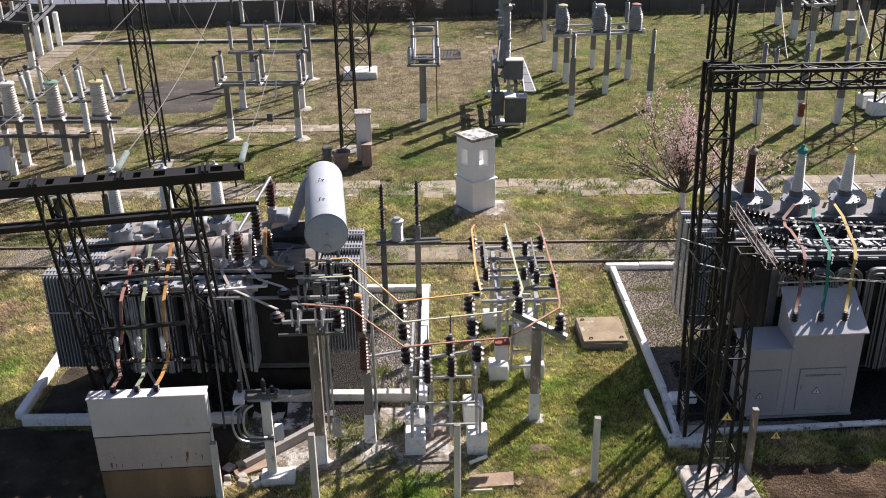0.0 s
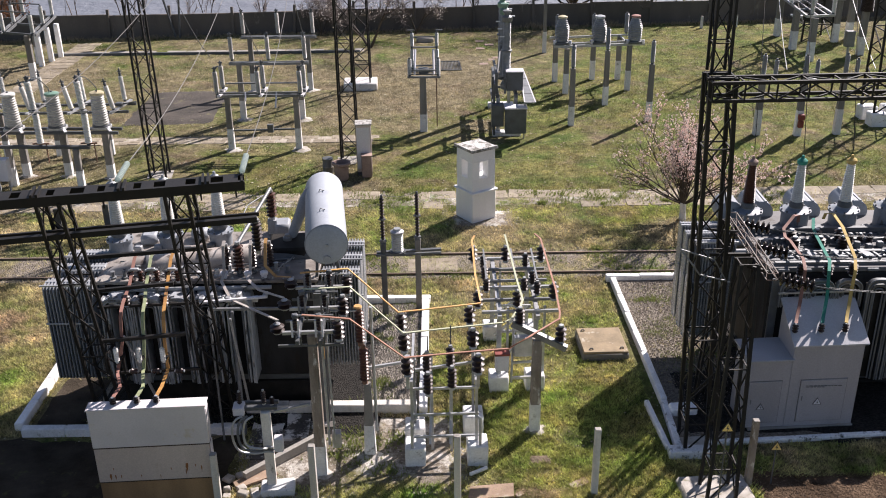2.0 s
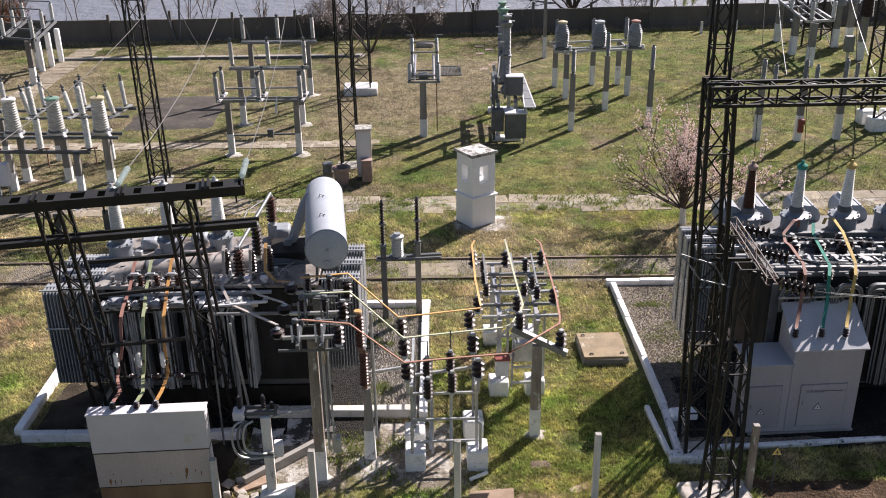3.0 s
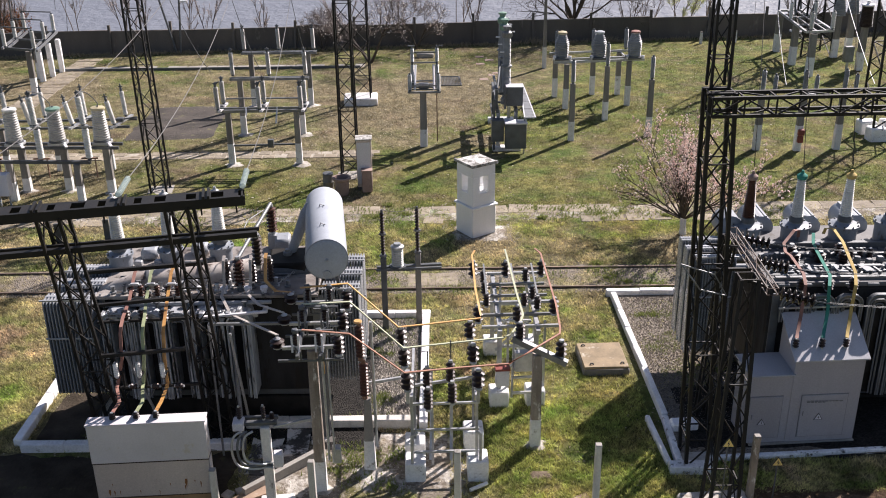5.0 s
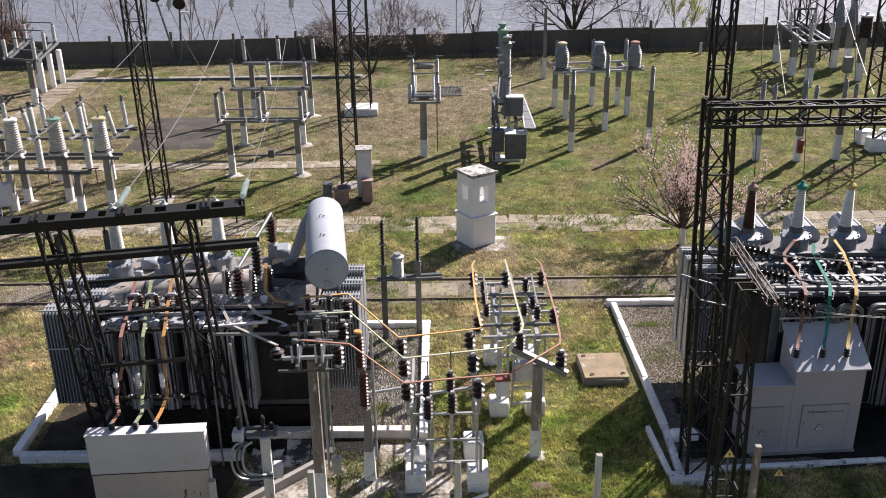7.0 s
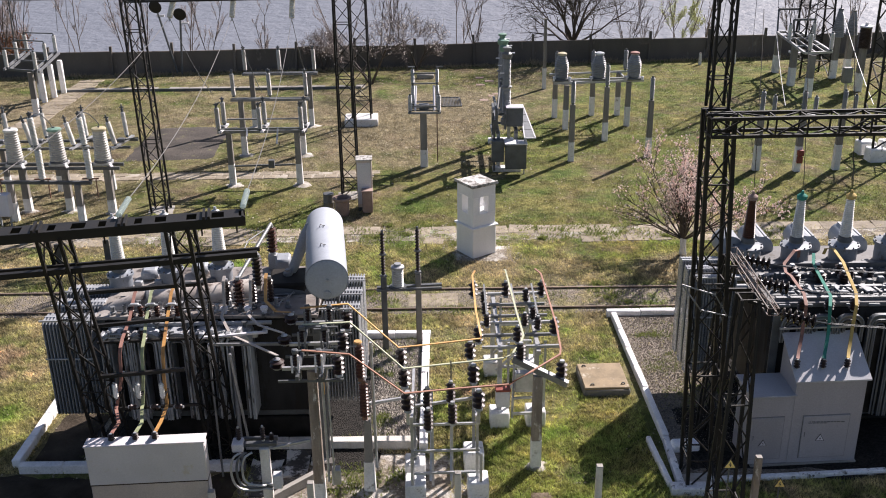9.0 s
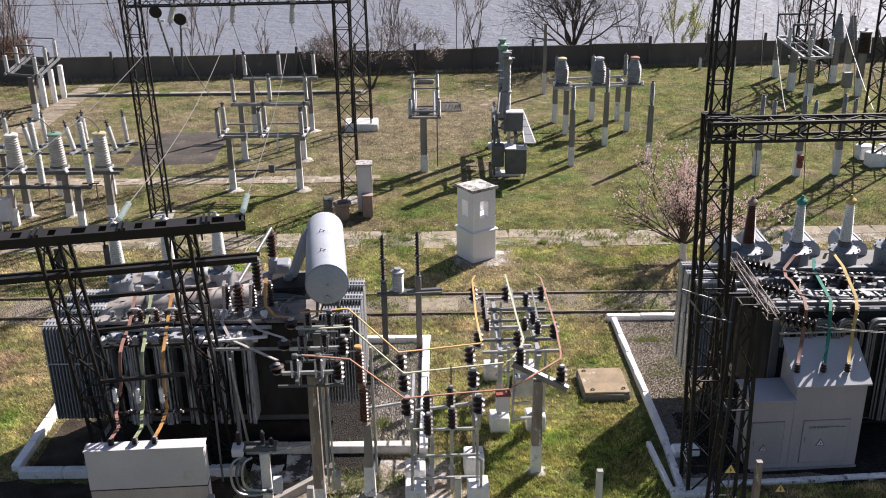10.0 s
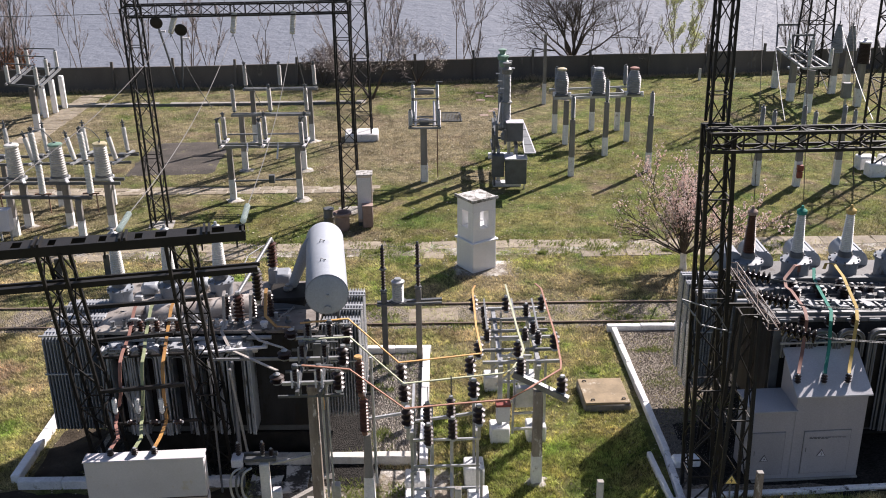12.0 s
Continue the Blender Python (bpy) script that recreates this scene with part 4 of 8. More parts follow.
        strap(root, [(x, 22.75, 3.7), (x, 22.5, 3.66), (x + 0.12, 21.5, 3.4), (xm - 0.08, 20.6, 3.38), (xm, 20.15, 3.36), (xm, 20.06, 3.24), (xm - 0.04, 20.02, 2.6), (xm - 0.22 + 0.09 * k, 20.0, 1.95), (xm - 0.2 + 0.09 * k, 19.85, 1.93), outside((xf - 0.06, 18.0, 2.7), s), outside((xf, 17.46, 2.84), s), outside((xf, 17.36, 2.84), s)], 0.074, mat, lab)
        insulator(root, (x + 0.07, 21.25, 2.95), 0.34, 0.11, 3, porc_brown)
    pieces("bar_rack", M().bar((-8.4, 21.2, 2.95), (-5.2, 21.45, 2.95), 0.06).bar((-8.41, 21.0, 3.49), (-6.45, 21.1, 3.63), 0.08).bar((-8.78, 21.9, 3.96), (-5.85, 21.9, 4.18), 0.09).bar((-7.95, 19.95, 2.72), (-6.0, 19.97, 2.88), 0.08).bar((-7.7, 20.1, 1.77), (-5.8, 20.12, 1.85), 0.06).bar((-7.95, 20.0, 1.8), (-7.95, 20.0, 2.72), 0.05), black_steel, root)
    for x in (-7.57, -7.05, -6.5):
        insulator(root, (x, 19.7, 2.28), 0.42, 0.062, 3, porc_white, metal=galv)
        part("insulator_arm", M().bar((x, 19.7, 2.27), (x, 20.1, 2.27), 0.05).bar((x, 20.1, 1.8), (x, 20.1, 2.3), 0.05), black_steel, root)
        insulator(root, (x + 0.16, 19.95, 1.9), 0.24, 0.07, 2, porc_brown, axis=(0.9, -0.2, 0.1))
    part("spare_bar", M().bar((-5.95, 21.3, 3.0), (-4.28, 21.3, 3.14), 0.075, 0.05), light_paint, root)
    for x in (-5.9, -5.25, -4.6):
        pieces("support_clamp", M().box(x, 21.38, 2.98, 0.14, 0.16, 0.12, 5, 0.015).box(x + 0.22, 21.6, 3.0, 0.1, 0.2, 0.1, -8, 0.015), galv, root)
    for x in (-6.1, -5.5, -4.9, -4.5):
        part("oil_gauge", M().lathe((x, 22.25, 3.2), [(0.07, 0), (0.07, 0.08), (0.1, 0.09), (0.1, 0.16), (0.05, 0.18)], 12), light_paint, root)
    # brown medium-voltage bushings
    for x, y in ((-5.46, 22.6), (-4.82, 22.65), (-4.4, 22.75)):
        insulator(root, (x, y, 3.2), 0.78, 0.095, 7, porc_gloss, name="bushing")
    insulator(root, (-5.15, 22.5, 3.2), 0.88, 0.14, 7, porc_sheen, name="bushing")
    insulator(root, (-4.7, 25.1, 3.6), 0.88, 0.15, 7, porc_sheen, name="bushing")
    part("bushing_stand", M().box(-4.7, 25.1, 3.2, 0.24, 0.24, 0.4), grey_paint, root)
    insulator(root, (-5.02, 24.4, 3.2), 0.75, 0.13, 7, porc_gloss, name="bushing")
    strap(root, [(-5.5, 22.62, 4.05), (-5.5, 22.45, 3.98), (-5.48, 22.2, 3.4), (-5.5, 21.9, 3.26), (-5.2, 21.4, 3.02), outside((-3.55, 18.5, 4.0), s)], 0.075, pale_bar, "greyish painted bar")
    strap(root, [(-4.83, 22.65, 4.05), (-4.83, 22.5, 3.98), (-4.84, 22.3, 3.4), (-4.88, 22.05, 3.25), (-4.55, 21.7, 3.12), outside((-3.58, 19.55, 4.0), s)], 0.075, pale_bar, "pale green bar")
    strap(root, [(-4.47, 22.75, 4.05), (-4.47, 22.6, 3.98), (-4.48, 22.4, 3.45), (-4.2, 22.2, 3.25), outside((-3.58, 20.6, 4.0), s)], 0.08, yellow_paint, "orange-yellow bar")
    pieces("front_frame", M().bar((-5.6, 20.75, 3.1), (-3.6, 20.75, 3.1), 0.06).bar((-5.6, 20.75, -0.65), (-5.6, 20.75, 3.1), 0.045), steel_dull, root)
    pieces("down_pipe", M().tube([(-5.12, 21.0, -0.65), (-5.12, 21.0, 2.9)], 0.05, 10), shaded_duct, root)
    part("strut", M().bar((-5.6, 20.75, 3.1), (-5.45, 20.75, 2.2), 0.05), galv, root)
    scale_about_eye(root, s)
    base = thing("plinth", "two low concrete plinths under the transformer skids, blackened in place of shade", "plinth", (-5.6, 22.6, 0.05), group="transformer plinths")
    for y in (21.7, 23.5):
        # black beams paint the shade beneath the tank
        part("beam", M().box(-5.65, y, -0.05, 5.0, 0.5, 0.05 + 0.05 + 0.6, 0, 0.03), black_and_shade, base)


transformer_a()


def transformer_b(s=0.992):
    root = thing("transformer", "large grey oil transformer with ribbed tank and coloured busbars", "transformer", (10.8, 23.5, 0.05), group="power transformers")
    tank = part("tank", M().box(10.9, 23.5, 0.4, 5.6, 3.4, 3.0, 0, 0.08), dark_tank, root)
    pieces("skid", M().box(10.9, 22.4, 0.02, 5.2, 0.3, 0.4, 0, 0.02).box(10.9, 24.6, 0.02, 5.2, 0.3, 0.4, 0, 0.02), dark_plate, root)
    part("cover", M().box(10.9, 23.6, 3.4, 5.8, 3.7, 0.12, 0, 0.02), deck_paint, root)
    part("cross_beam", M().box(10.9, 23.9, 3.52, 5.4, 0.14, 0.16), dark_plate, root)
    pieces("cover_rail", M().box(10.9, 23.35, 3.52, 5.4, 0.1, 0.08).box(10.9, 22.6, 3.52, 5.4, 0.1, 0.08).box(10.9, 21.95, 3.52, 5.4, 0.1, 0.08), steel_dull, root)
    for j in range(3):
        bank = radiator(root, 6.55, 7.75, 23.55 + 0.6 * j, 24.03 + 0.6 * j, 0.5, 3.4, 16)
        # the bank too is scaled about the camera's eye, to fit its view
        bank.location = (EYE_POINT - BASE[root.name]) * 0.027
        bank.scale = (0.973, 0.973, 0.973)
        part("oil_pipe", M().tube([(7.0, 23.2 + 0.6 * j, 3.3), (8.2, 23.2 + 0.6 * j, 3.3)], 0.09, 10), grey_paint, root)
    for x in (8.48, 9.16, 9.84, 10.6, 11.3, 12.0):
        arch_cooler(root, x, 21.33, 0.6 if x > 10 else 2.7, 3.4, 0.62, 0.14, dark_plate)
    part("front_rail", M().bar((8.12, 21.24, 3.09), (9.95, 21.26, 3.12), 0.045), galv, root)
    part("end_plate", M().box(8.1, 21.42, 1.4, 0.2, 0.05, 2.0, 0, 0.01), dark_plate, root)
    for k in range(7):
        part("stiffener", M().box(8.35 + k * 0.55, 21.9, 3.42, 0.3, 0.4, 0.08, 0, 0.02), steel_dull, tank)
    for (x, mat, cap) in ((8.2, porc_red, pink_concrete), (9.5, porc_white, teal_paint), (10.8, porc_white, straw_paint)):
        hv_bushing(root, x, 24.5, 3.5, 1.15, mat, cap, 0.36, 0.38, 0.178)
    for x in (8.85, 10.15, 11.45):
        part("tap_drum", M().lathe((x - 0.08, 25.05, 3.6), [(0.3, 0), (0.35, 0.04), (0.35, 1.1), (0.3, 1.15)], 22, (0, 1, 0)), tank_paint, root)
        pieces("drum_rail", M().box(x - 0.19, 25.6, 3.925, 0.06, 1.05, 0.04).box(x + 0.03, 25.6, 3.925, 0.06, 1.05, 0.04), tank_paint, root)
    part("tap_drum", M().lathe((7.75, 24.5, 3.85), [(0.3, 0), (0.34, 0.03), (0.34, 0.7), (0.3, 0.75)], 20, (0, 1, 0)), turret_paint, root)
    hv_bushing(root, 11.95, 24.35, 3.52, 0.5, porc_brown, dark_plate, 0.36, 0.5, 0.14)
    runs = (
        (pink_paint, "pinkish white bar", 8.26, [(9.36, 23.85, 3.85), (9.34, 23.8, 4.05), (9.2, 23.75, 4.08), (8.84, 23.4, 3.86), (8.72, 22.9, 3.84), (8.75, 22.6, 3.87), (8.7, 21.5, 3.88), (8.63, 21.1, 3.77)]),
        (teal_paint, "teal green bar", 8.88, [(9.78, 23.85, 3.8), (9.73, 23.8, 3.97), (9.6, 23.4, 3.88), (9.54, 23.0, 3.84), (9.35, 21.5, 3.82), (9.2, 21.1, 3.74)]),
        (straw_paint, "pale yellow bar", 9.44, [(10.1, 24.05, 3.85), (10.12, 24.0, 4.02), (10.19, 23.7, 4.14), (10.18, 23.0, 4.07), (9.95, 21.5, 3.9), (9.83, 21.1, 3.75)]),
    )
    for mat, lab, xf, run in runs:
        x = run[-2][0]
        insulator(root, (x + 0.32, 23.3, 3.5), 0.4, 0.14, 4, porc_brown)
        insulator(root, (x + 0.28, 22.9, 3.5), 0.36, 0.14, 4, porc_brown)
        insulator(root, (x, 21.5, 3.42), 0.36, 0.12, 4, porc_brown)
        strap(root, run + [outside((xf + 0.26, 20.85, 3.3), s), outside((xf + 0.22, 20.75, 3.1), s), outside((xf + 0.08, 20.45, 2.84), s), outside((xf, 20.25, 2.8), s)], 0.078, mat, lab)
    strap(root, [(11.6, 23.3, 4.15), (11.5, 22.8, 4.0), (11.4, 22.0, 3.6)], 0.12, pink_paint, "pinkish white bar")
    for x in (10.55, 10.8, 11.05, 11.5):
        insulator(root, (x, 23.25, 3.5), 0.28, 0.09, 3, porc_brown)
    for k in range(26):
        part("deck_bolt", M().lathe((8.25 + 0.19 * k, 23.72, 3.52), [(0.035, 0), (0.035, 0.06)], 6), dark_plate, root)
    for x in (8.75, 10.05, 11.3, 12.3):
        part("deck_bracket", M().box(x, 24.15, 3.52, 0.22, 0.16, 0.1, 15, 0.02), dark_plate, root)
    # a flat dark sheet lies on the cover where a recess is meant
    part("deck_recess", M().box(10.7, 22.62, 3.521, 5.2, 0.86, 0.012), dark_plate, root, "thin dark sheet on the cover in place of a recess")
    for k in range(8):
        x = 8.6 + 0.68 * k
        part("recess_plate", M().box(x, 22.45, 3.545, 0.3, 0.42, 0.05, 14, 0.01, Matrix.Rotation(radians(8), 3, "Y")), turret_paint, root)
        part("plate_clip", M().box(x + 0.26, 22.4, 3.54, 0.07, 0.34, 0.04, 14, 0.008), steel_dull, root)
    rnd = random.Random(77)
    for k in range(18):
        part("flange", M().lathe((8.3 + 0.21 * k, 22.2 + rnd.uniform(-0.2, 0.3), 3.52), [(0.08, 0), (0.08, 0.05), (0.04, 0.06), (0.04, 0.16)], 10), rnd.choice((galv, dark_plate, steel_dull)), root)
    for k in range(12):
        part("small_box", M().box(8.3 + 0.32 * k, 22.95 + rnd.uniform(-0.15, 0.35), 3.52, 0.16, 0.14, rnd.uniform(0.1, 0.22), rnd.uniform(-20, 20), 0.02), rnd.choice((dark_plate, steel_dull, dark_plate)), root)
    for k in range(4):
        part("conduit", M().tube([(8.2, 22.05 + 0.3 * k, 3.56), (9.6, 22.1 + 0.3 * k, 3.58), (11.0, 22.0 + 0.3 * k, 3.56), (13.0, 22.1 + 0.3 * k, 3.56)], 0.022, 6), dark_plate, root)
    scale_about_eye(root, s)
    base = thing("plinth", "two low concrete plinths under the transformer skids, blackened in place of shade", "plinth", (10.5, 22.7, 0.05), group="transformer plinths")
    for y in (22.4, 24.6):
        # beams coloured black for the shade under this tank
        part("beam", M().box(10.8, y * 0.992, -0.2, 5.2, 0.5, 0.34, 0, 0.03), black_and_shade, base)


transformer_b()


def bars_of_text(parent, x, y, z, w, h, rows):
    """Lettering too small to read, as plain strokes."""
    for r in range(rows):
        k, u = 0.0, 0.0
        while u < w * (1 - 0.5 * r):
            s = random.uniform(0.03, 0.09)
            part("lettering", M().box(x + u + s / 2, y, z - r * h * 2.0, s, 0.004, h), dark_plate, parent)
            u += s + 0.02


def triangle_sign(parent, x, y, z, s, ground_mat, name="warning_sign", turn=0.0):
    """A three-cornered warning plate with a dark rim and a bolt mark."""
    rot = Matrix.Rotation(radians(turn), 3, "Z")

    def tri(k, off):
        c = Vector((x, y, z + s * 0.29))
        ps = [Vector((-s / 2 * k, off, -s * 0.29 * k)), Vector((s / 2 * k, off, -s * 0.29 * k)), Vector((0, off, s * 0.58 * k))]
        b = [p + Vector((0, 0.008, 0)) for p in ps]
        return M().add([c + rot @ p for p in ps + b], [(0, 1, 2), (5, 4, 3), (0, 3, 4, 1), (1, 4, 5, 2), (2, 5, 3, 0)])

    ob = part(name, tri(1.0, 0.0), dark_ink, parent)
    part("sign_face", tri(0.8, -0.005), ground_mat, ob)
    part("bolt_mark", M().add([Vector((x, y, z)) + rot @ Vector(p) for p in ((0.02 * s, -0.011, s * 0.6), (-0.1 * s, -0.011, s * 0.28), (0.0, -0.011, s * 0.3), (-0.03 * s, -0.011, s * 0.06), (0.11 * s, -0.011, s * 0.36), (0.01 * s, -0.011, s * 0.34))], [(0, 1, 2, 5), (5, 2, 3, 4)]), dark_ink, ob)
    return ob


def kiosk_right():
    root = thing("switch_kiosk", "grey steel cable kiosk with two doors and sloping roof", "kiosk", (8.6, 20.4, 0.05))
    part("body", M().add([(8.22, 19.98, 0.1), (9.9, 20.08, 0.1), (9.88, 21.15, 0.1), (8.2, 21.05, 0.1), (8.22, 19.98, 2.35), (9.9, 20.08, 2.35), (9.88, 21.15, 3.0), (8.2, 21.05, 3.0)], [(3, 2, 1, 0), (4, 5, 6, 7), (0, 1, 5, 4), (1, 2, 6, 5), (2, 3, 7, 6), (3, 0, 4, 7)]), kiosk_paint, root)
    part("roof", M().add([(8.16, 19.9, 2.34), (9.97, 20.0, 2.34), (9.95, 21.2, 3.02), (8.14, 21.1, 3.02), (8.16, 19.9, 2.375), (9.97, 20.0, 2.375), (9.95, 21.2, 3.055), (8.14, 21.1, 3.055)], [(3, 2, 1, 0), (4, 5, 6, 7), (0, 1, 5, 4), (1, 2, 6, 5), (2, 3, 7, 6), (3, 0, 4, 7)]), kiosk_roof, root)
    part("side_body", M().box(7.7, 20.45, 0.1, 1.0, 0.98, 1.85, 3.4, 0.015), kiosk_paint, root)
    part("side_roof", M().box(7.68, 20.45, 1.95, 1.1, 1.1, 0.05, 3.4, 0.01), kiosk_roof, root)
    for xf in (8.26, 8.88, 9.44):
        insulator(root, (xf, 20.25, 2.54), 0.26, 0.075, 3, porc_gloss)
    part("plinth", M().box(8.6, 20.5, -0.05, 2.6, 1.1, 0.16, 3.4, 0.01), concrete, root)
    d1 = part("door", M().box(7.64, 19.94, 0.25, 0.78, 0.03, 1.15, 3.4, 0.008), kiosk_paint, root)
    d2 = part("door", M().box(9.05, 20.015, 0.25, 1.12, 0.03, 1.15, 3.4, 0.008), kiosk_paint, root)
    part("door_gap", M().box(7.64, 19.957, 0.235, 0.805, 0.02, 1.18, 3.4), steel_dull, root)
    part("door_gap", M().box(9.05, 20.03, 0.235, 1.145, 0.02, 1.18, 3.4), steel_dull, root)
    triangle_sign(d1, 7.57, 19.905, 0.64, 0.2, light_paint)
    triangle_sign(d2, 8.95, 19.98, 0.72, 0.22, light_paint)
    bars_of_text(d2, 8.62, 19.975, 1.24, 0.8, 0.016, 2)
    part("handle", M().box(8.56, 19.978, 0.85, 0.02, 0.03, 0.12), steel_dull, d2)
    part("handle", M().box(7.32, 19.905, 0.8, 0.02, 0.03, 0.12), steel_dull, d1)
    return root


kiosk_right()


def kiosk_left():
    root = thing("cable_box", "cream-grey steel cable box with rust-brown lower sheet", "kiosk", (-6.2, 17.3, 0.0))
    x, y, t = -6.2, 17.325, 3.6
    part("lower_sheet", M().box(x, y, 0.0, 2.38, 0.28, 0.86, t, 0.01), brown_sheet, root, "rust-brown lower sheet")
    part("middle_sheet", M().box(x, y, 0.87, 2.4, 0.29, 0.86, t, 0.01), cream_paint, root)
    part("upper_sheet", M().box(x, y, 1.745, 2.42, 0.3, 0.925, t, 0.01), box_paint, root)
    part("roof", M().box(x, y, 2.67, 2.46, 0.34, 0.035, t, 0.01), box_paint, root)
    pieces("seam", M().box(x, y, 0.856, 2.405, 0.296, 0.016, t).box(x, y, 1.728, 2.425, 0.306, 0.018, t), dark_rust, root)
    rot = Matrix.Rotation(radians(t), 3, "Z")
    rnd = random.Random(8)
    for u, z, w, h in ((0.68, 1.1, 0.06, 0.2), (0.65, 1.02, 0.03, 0.12), (0.98, 1.08, 0.03, 0.14), (0.86, 1.2, 0.025, 0.06), (0.34, 1.15, 0.02, 0.06), (-0.94, 0.97, 0.05, 0.14), (-0.84, 0.96, 0.03, 0.12), (-0.72, 0.98, 0.02, 0.1), (-0.3, 0.98, 0.02, 0.08), (-0.86, 1.2, 0.02, 0.06), (0.1, 0.94, 0.015, 0.1)):
        c = Vector((x, y, z)) + rot @ Vector((u, -0.149, -0.03))
        ring = [c + rot @ Vector((w * q * 0.5 * rnd.uniform(0.6, 1.2), 0, h * v)) for q, v in ((-1, 1), (-1, 0.5), (-0.5, 0.1), (0, -0.2), (0.5, 0.2), (1, 0.6), (0.8, 1))]
        part("rust_streak", M().add(ring, [tuple(range(7))]), streak_rust, root)
    for k in range(3):
        c = Vector((x, y, 0)) + rot @ Vector((1.215, 0, 0))
        part("edge_strip", M().box(c.x, c.y, 0.1 + 0.86 * k, 0.012, 0.24, 0.76, t), box_paint, root)
    for px in (-6.89, -6.4, -6.0):
        insulator(root, (px, 17.36 + (px + 6.1) * 0.06, 2.7), 0.18, 0.07, 3, porc_gloss)
    return root


kiosk_left()


# ---- gantries ----
def glass_string(parent, p, q, n, r=0.095, mat=None, name="insulator_string"):
    """A string of discs between p and q."""
    p, q = Vector(p), Vector(q)
    L = (q - p).length
    pr = [(0.02, 0.0)]
    for i in range(n):
        z = L * (i + 0.2) / n
        s = L / n
        pr += [(0.045, z), (0.06, z + 0.12 * s), (r * 0.75, z + 0.18 * s), (r, z + 0.34 * s), (r, z + 0.5 * s), (r * 0.7, z + 0.66 * s), (0.05, z + 0.74 * s)]
    pr.append((0.02, L))
    return part(name, M().lathe(p, pr, 12, q - p), mat or glass_disc, parent)


def gantry_left():
    """The portal before the first transformer: two lattice legs that lean, a batten beam, a lower beam."""
    root = thing("portal_gantry", "black-painted lattice steel portal with flat batten beam", "gantry", (-6.3, 19.9, 0.0), group="steel portals")

    def line(x, z):
        return Vector((x, 18.25 + (x + 8.7) * 0.2 + (7.0 - z) * 0.24, z))

    for x in (-7.87, -5.43):
        foot = line(x, 0.05)
        lattice(root, (foot.x, foot.y, 0.05), tuple(line(x, 6.85)), 0.6, 0.46, 10, leg=0.065, lace=0.028)
        part("footing", M().box(foot.x, foot.y, -0.2, 1.0, 1.0, 0.25, 10, 0.03), concrete, root)
    a, b = Vector((-10.6, 17.87, 6.9)), Vector((-4.1, 19.17, 6.9))
    d = (b - a).normalized()
    s = Vector((-d.y, d.x, 0)) * 0.2
    turn = math.degrees(math.atan2(d.y, d.x))
    for k in (-1, 1):
        part("beam_channel", M().bar(a + s * k, b + s * k, 0.09, 0.2), black_steel, root)
    for i, w in enumerate((0.5, 0.2, 0.55, 0.22, 0.5, 0.3, 0.25, 0.55, 0.25, 0.4, 0.3, 0.3)):
        p = a.lerp(b, (i + 0.5) / 12)
        part("batten", M().box(p.x, p.y, 6.985, w, 0.5, 0.02, turn), black_steel, root)
        if i % 3 == 1:
            pieces("clamp", M().box(p.x, p.y, 6.99, 0.05, 0.54, 0.08, turn).box(p.x + 0.1, p.y + 0.02, 6.99, 0.05, 0.54, 0.08, turn), black_steel, root)
    part("end_plate", M().box(b.x - 0.05, b.y, 6.8, 0.04, 0.5, 0.22, turn), black_steel, root)
    lo = [line(-10.6, 6.0) + Vector((0, -0.15, 0)), line(-3.95, 6.0) + Vector((0, -0.1, 0))]
    part("lower_beam", M().bar(lo[0], lo[1], 0.12, 0.12), black_steel, root)
    part("lower_beam", M().bar(lo[0] + Vector((0, 0.28, 0)), lo[1] + Vector((0, 0.28, 0)), 0.06, 0.08), black_steel, root)
    for x in (-8.0, -7.05):
        p = line(x, 6.05)
        part("lug", M().box(p.x, p.y + 0.3, 6.0, 0.12, 0.04, 0.45, 15), dark_plate, root)
    for x in (-8.0, -6.9, -5.0, -4.3):
        p = line(x, 6.8)
        part("hanger", M().tube([p, p + Vector((0, 0, -0.25))], 0.02, 5), black_steel, root)
    # service ladder frame on the side of the leg
    pieces("side_frame", M().bar((-7.25, 19.5, 3.1), (-6.75, 20.0, 0.7), 0.05).bar((-4.9, 19.9, 3.3), (-4.75, 20.2, 0.9), 0.05), galv, root)
    insulator(root, tuple(line(-4.0, 5.95)), -0.8 + 1.6, 0.12, 7, porc_brown, axis=(0, 0, -1), name="hanging_insulator")
    return root


gantry_left()


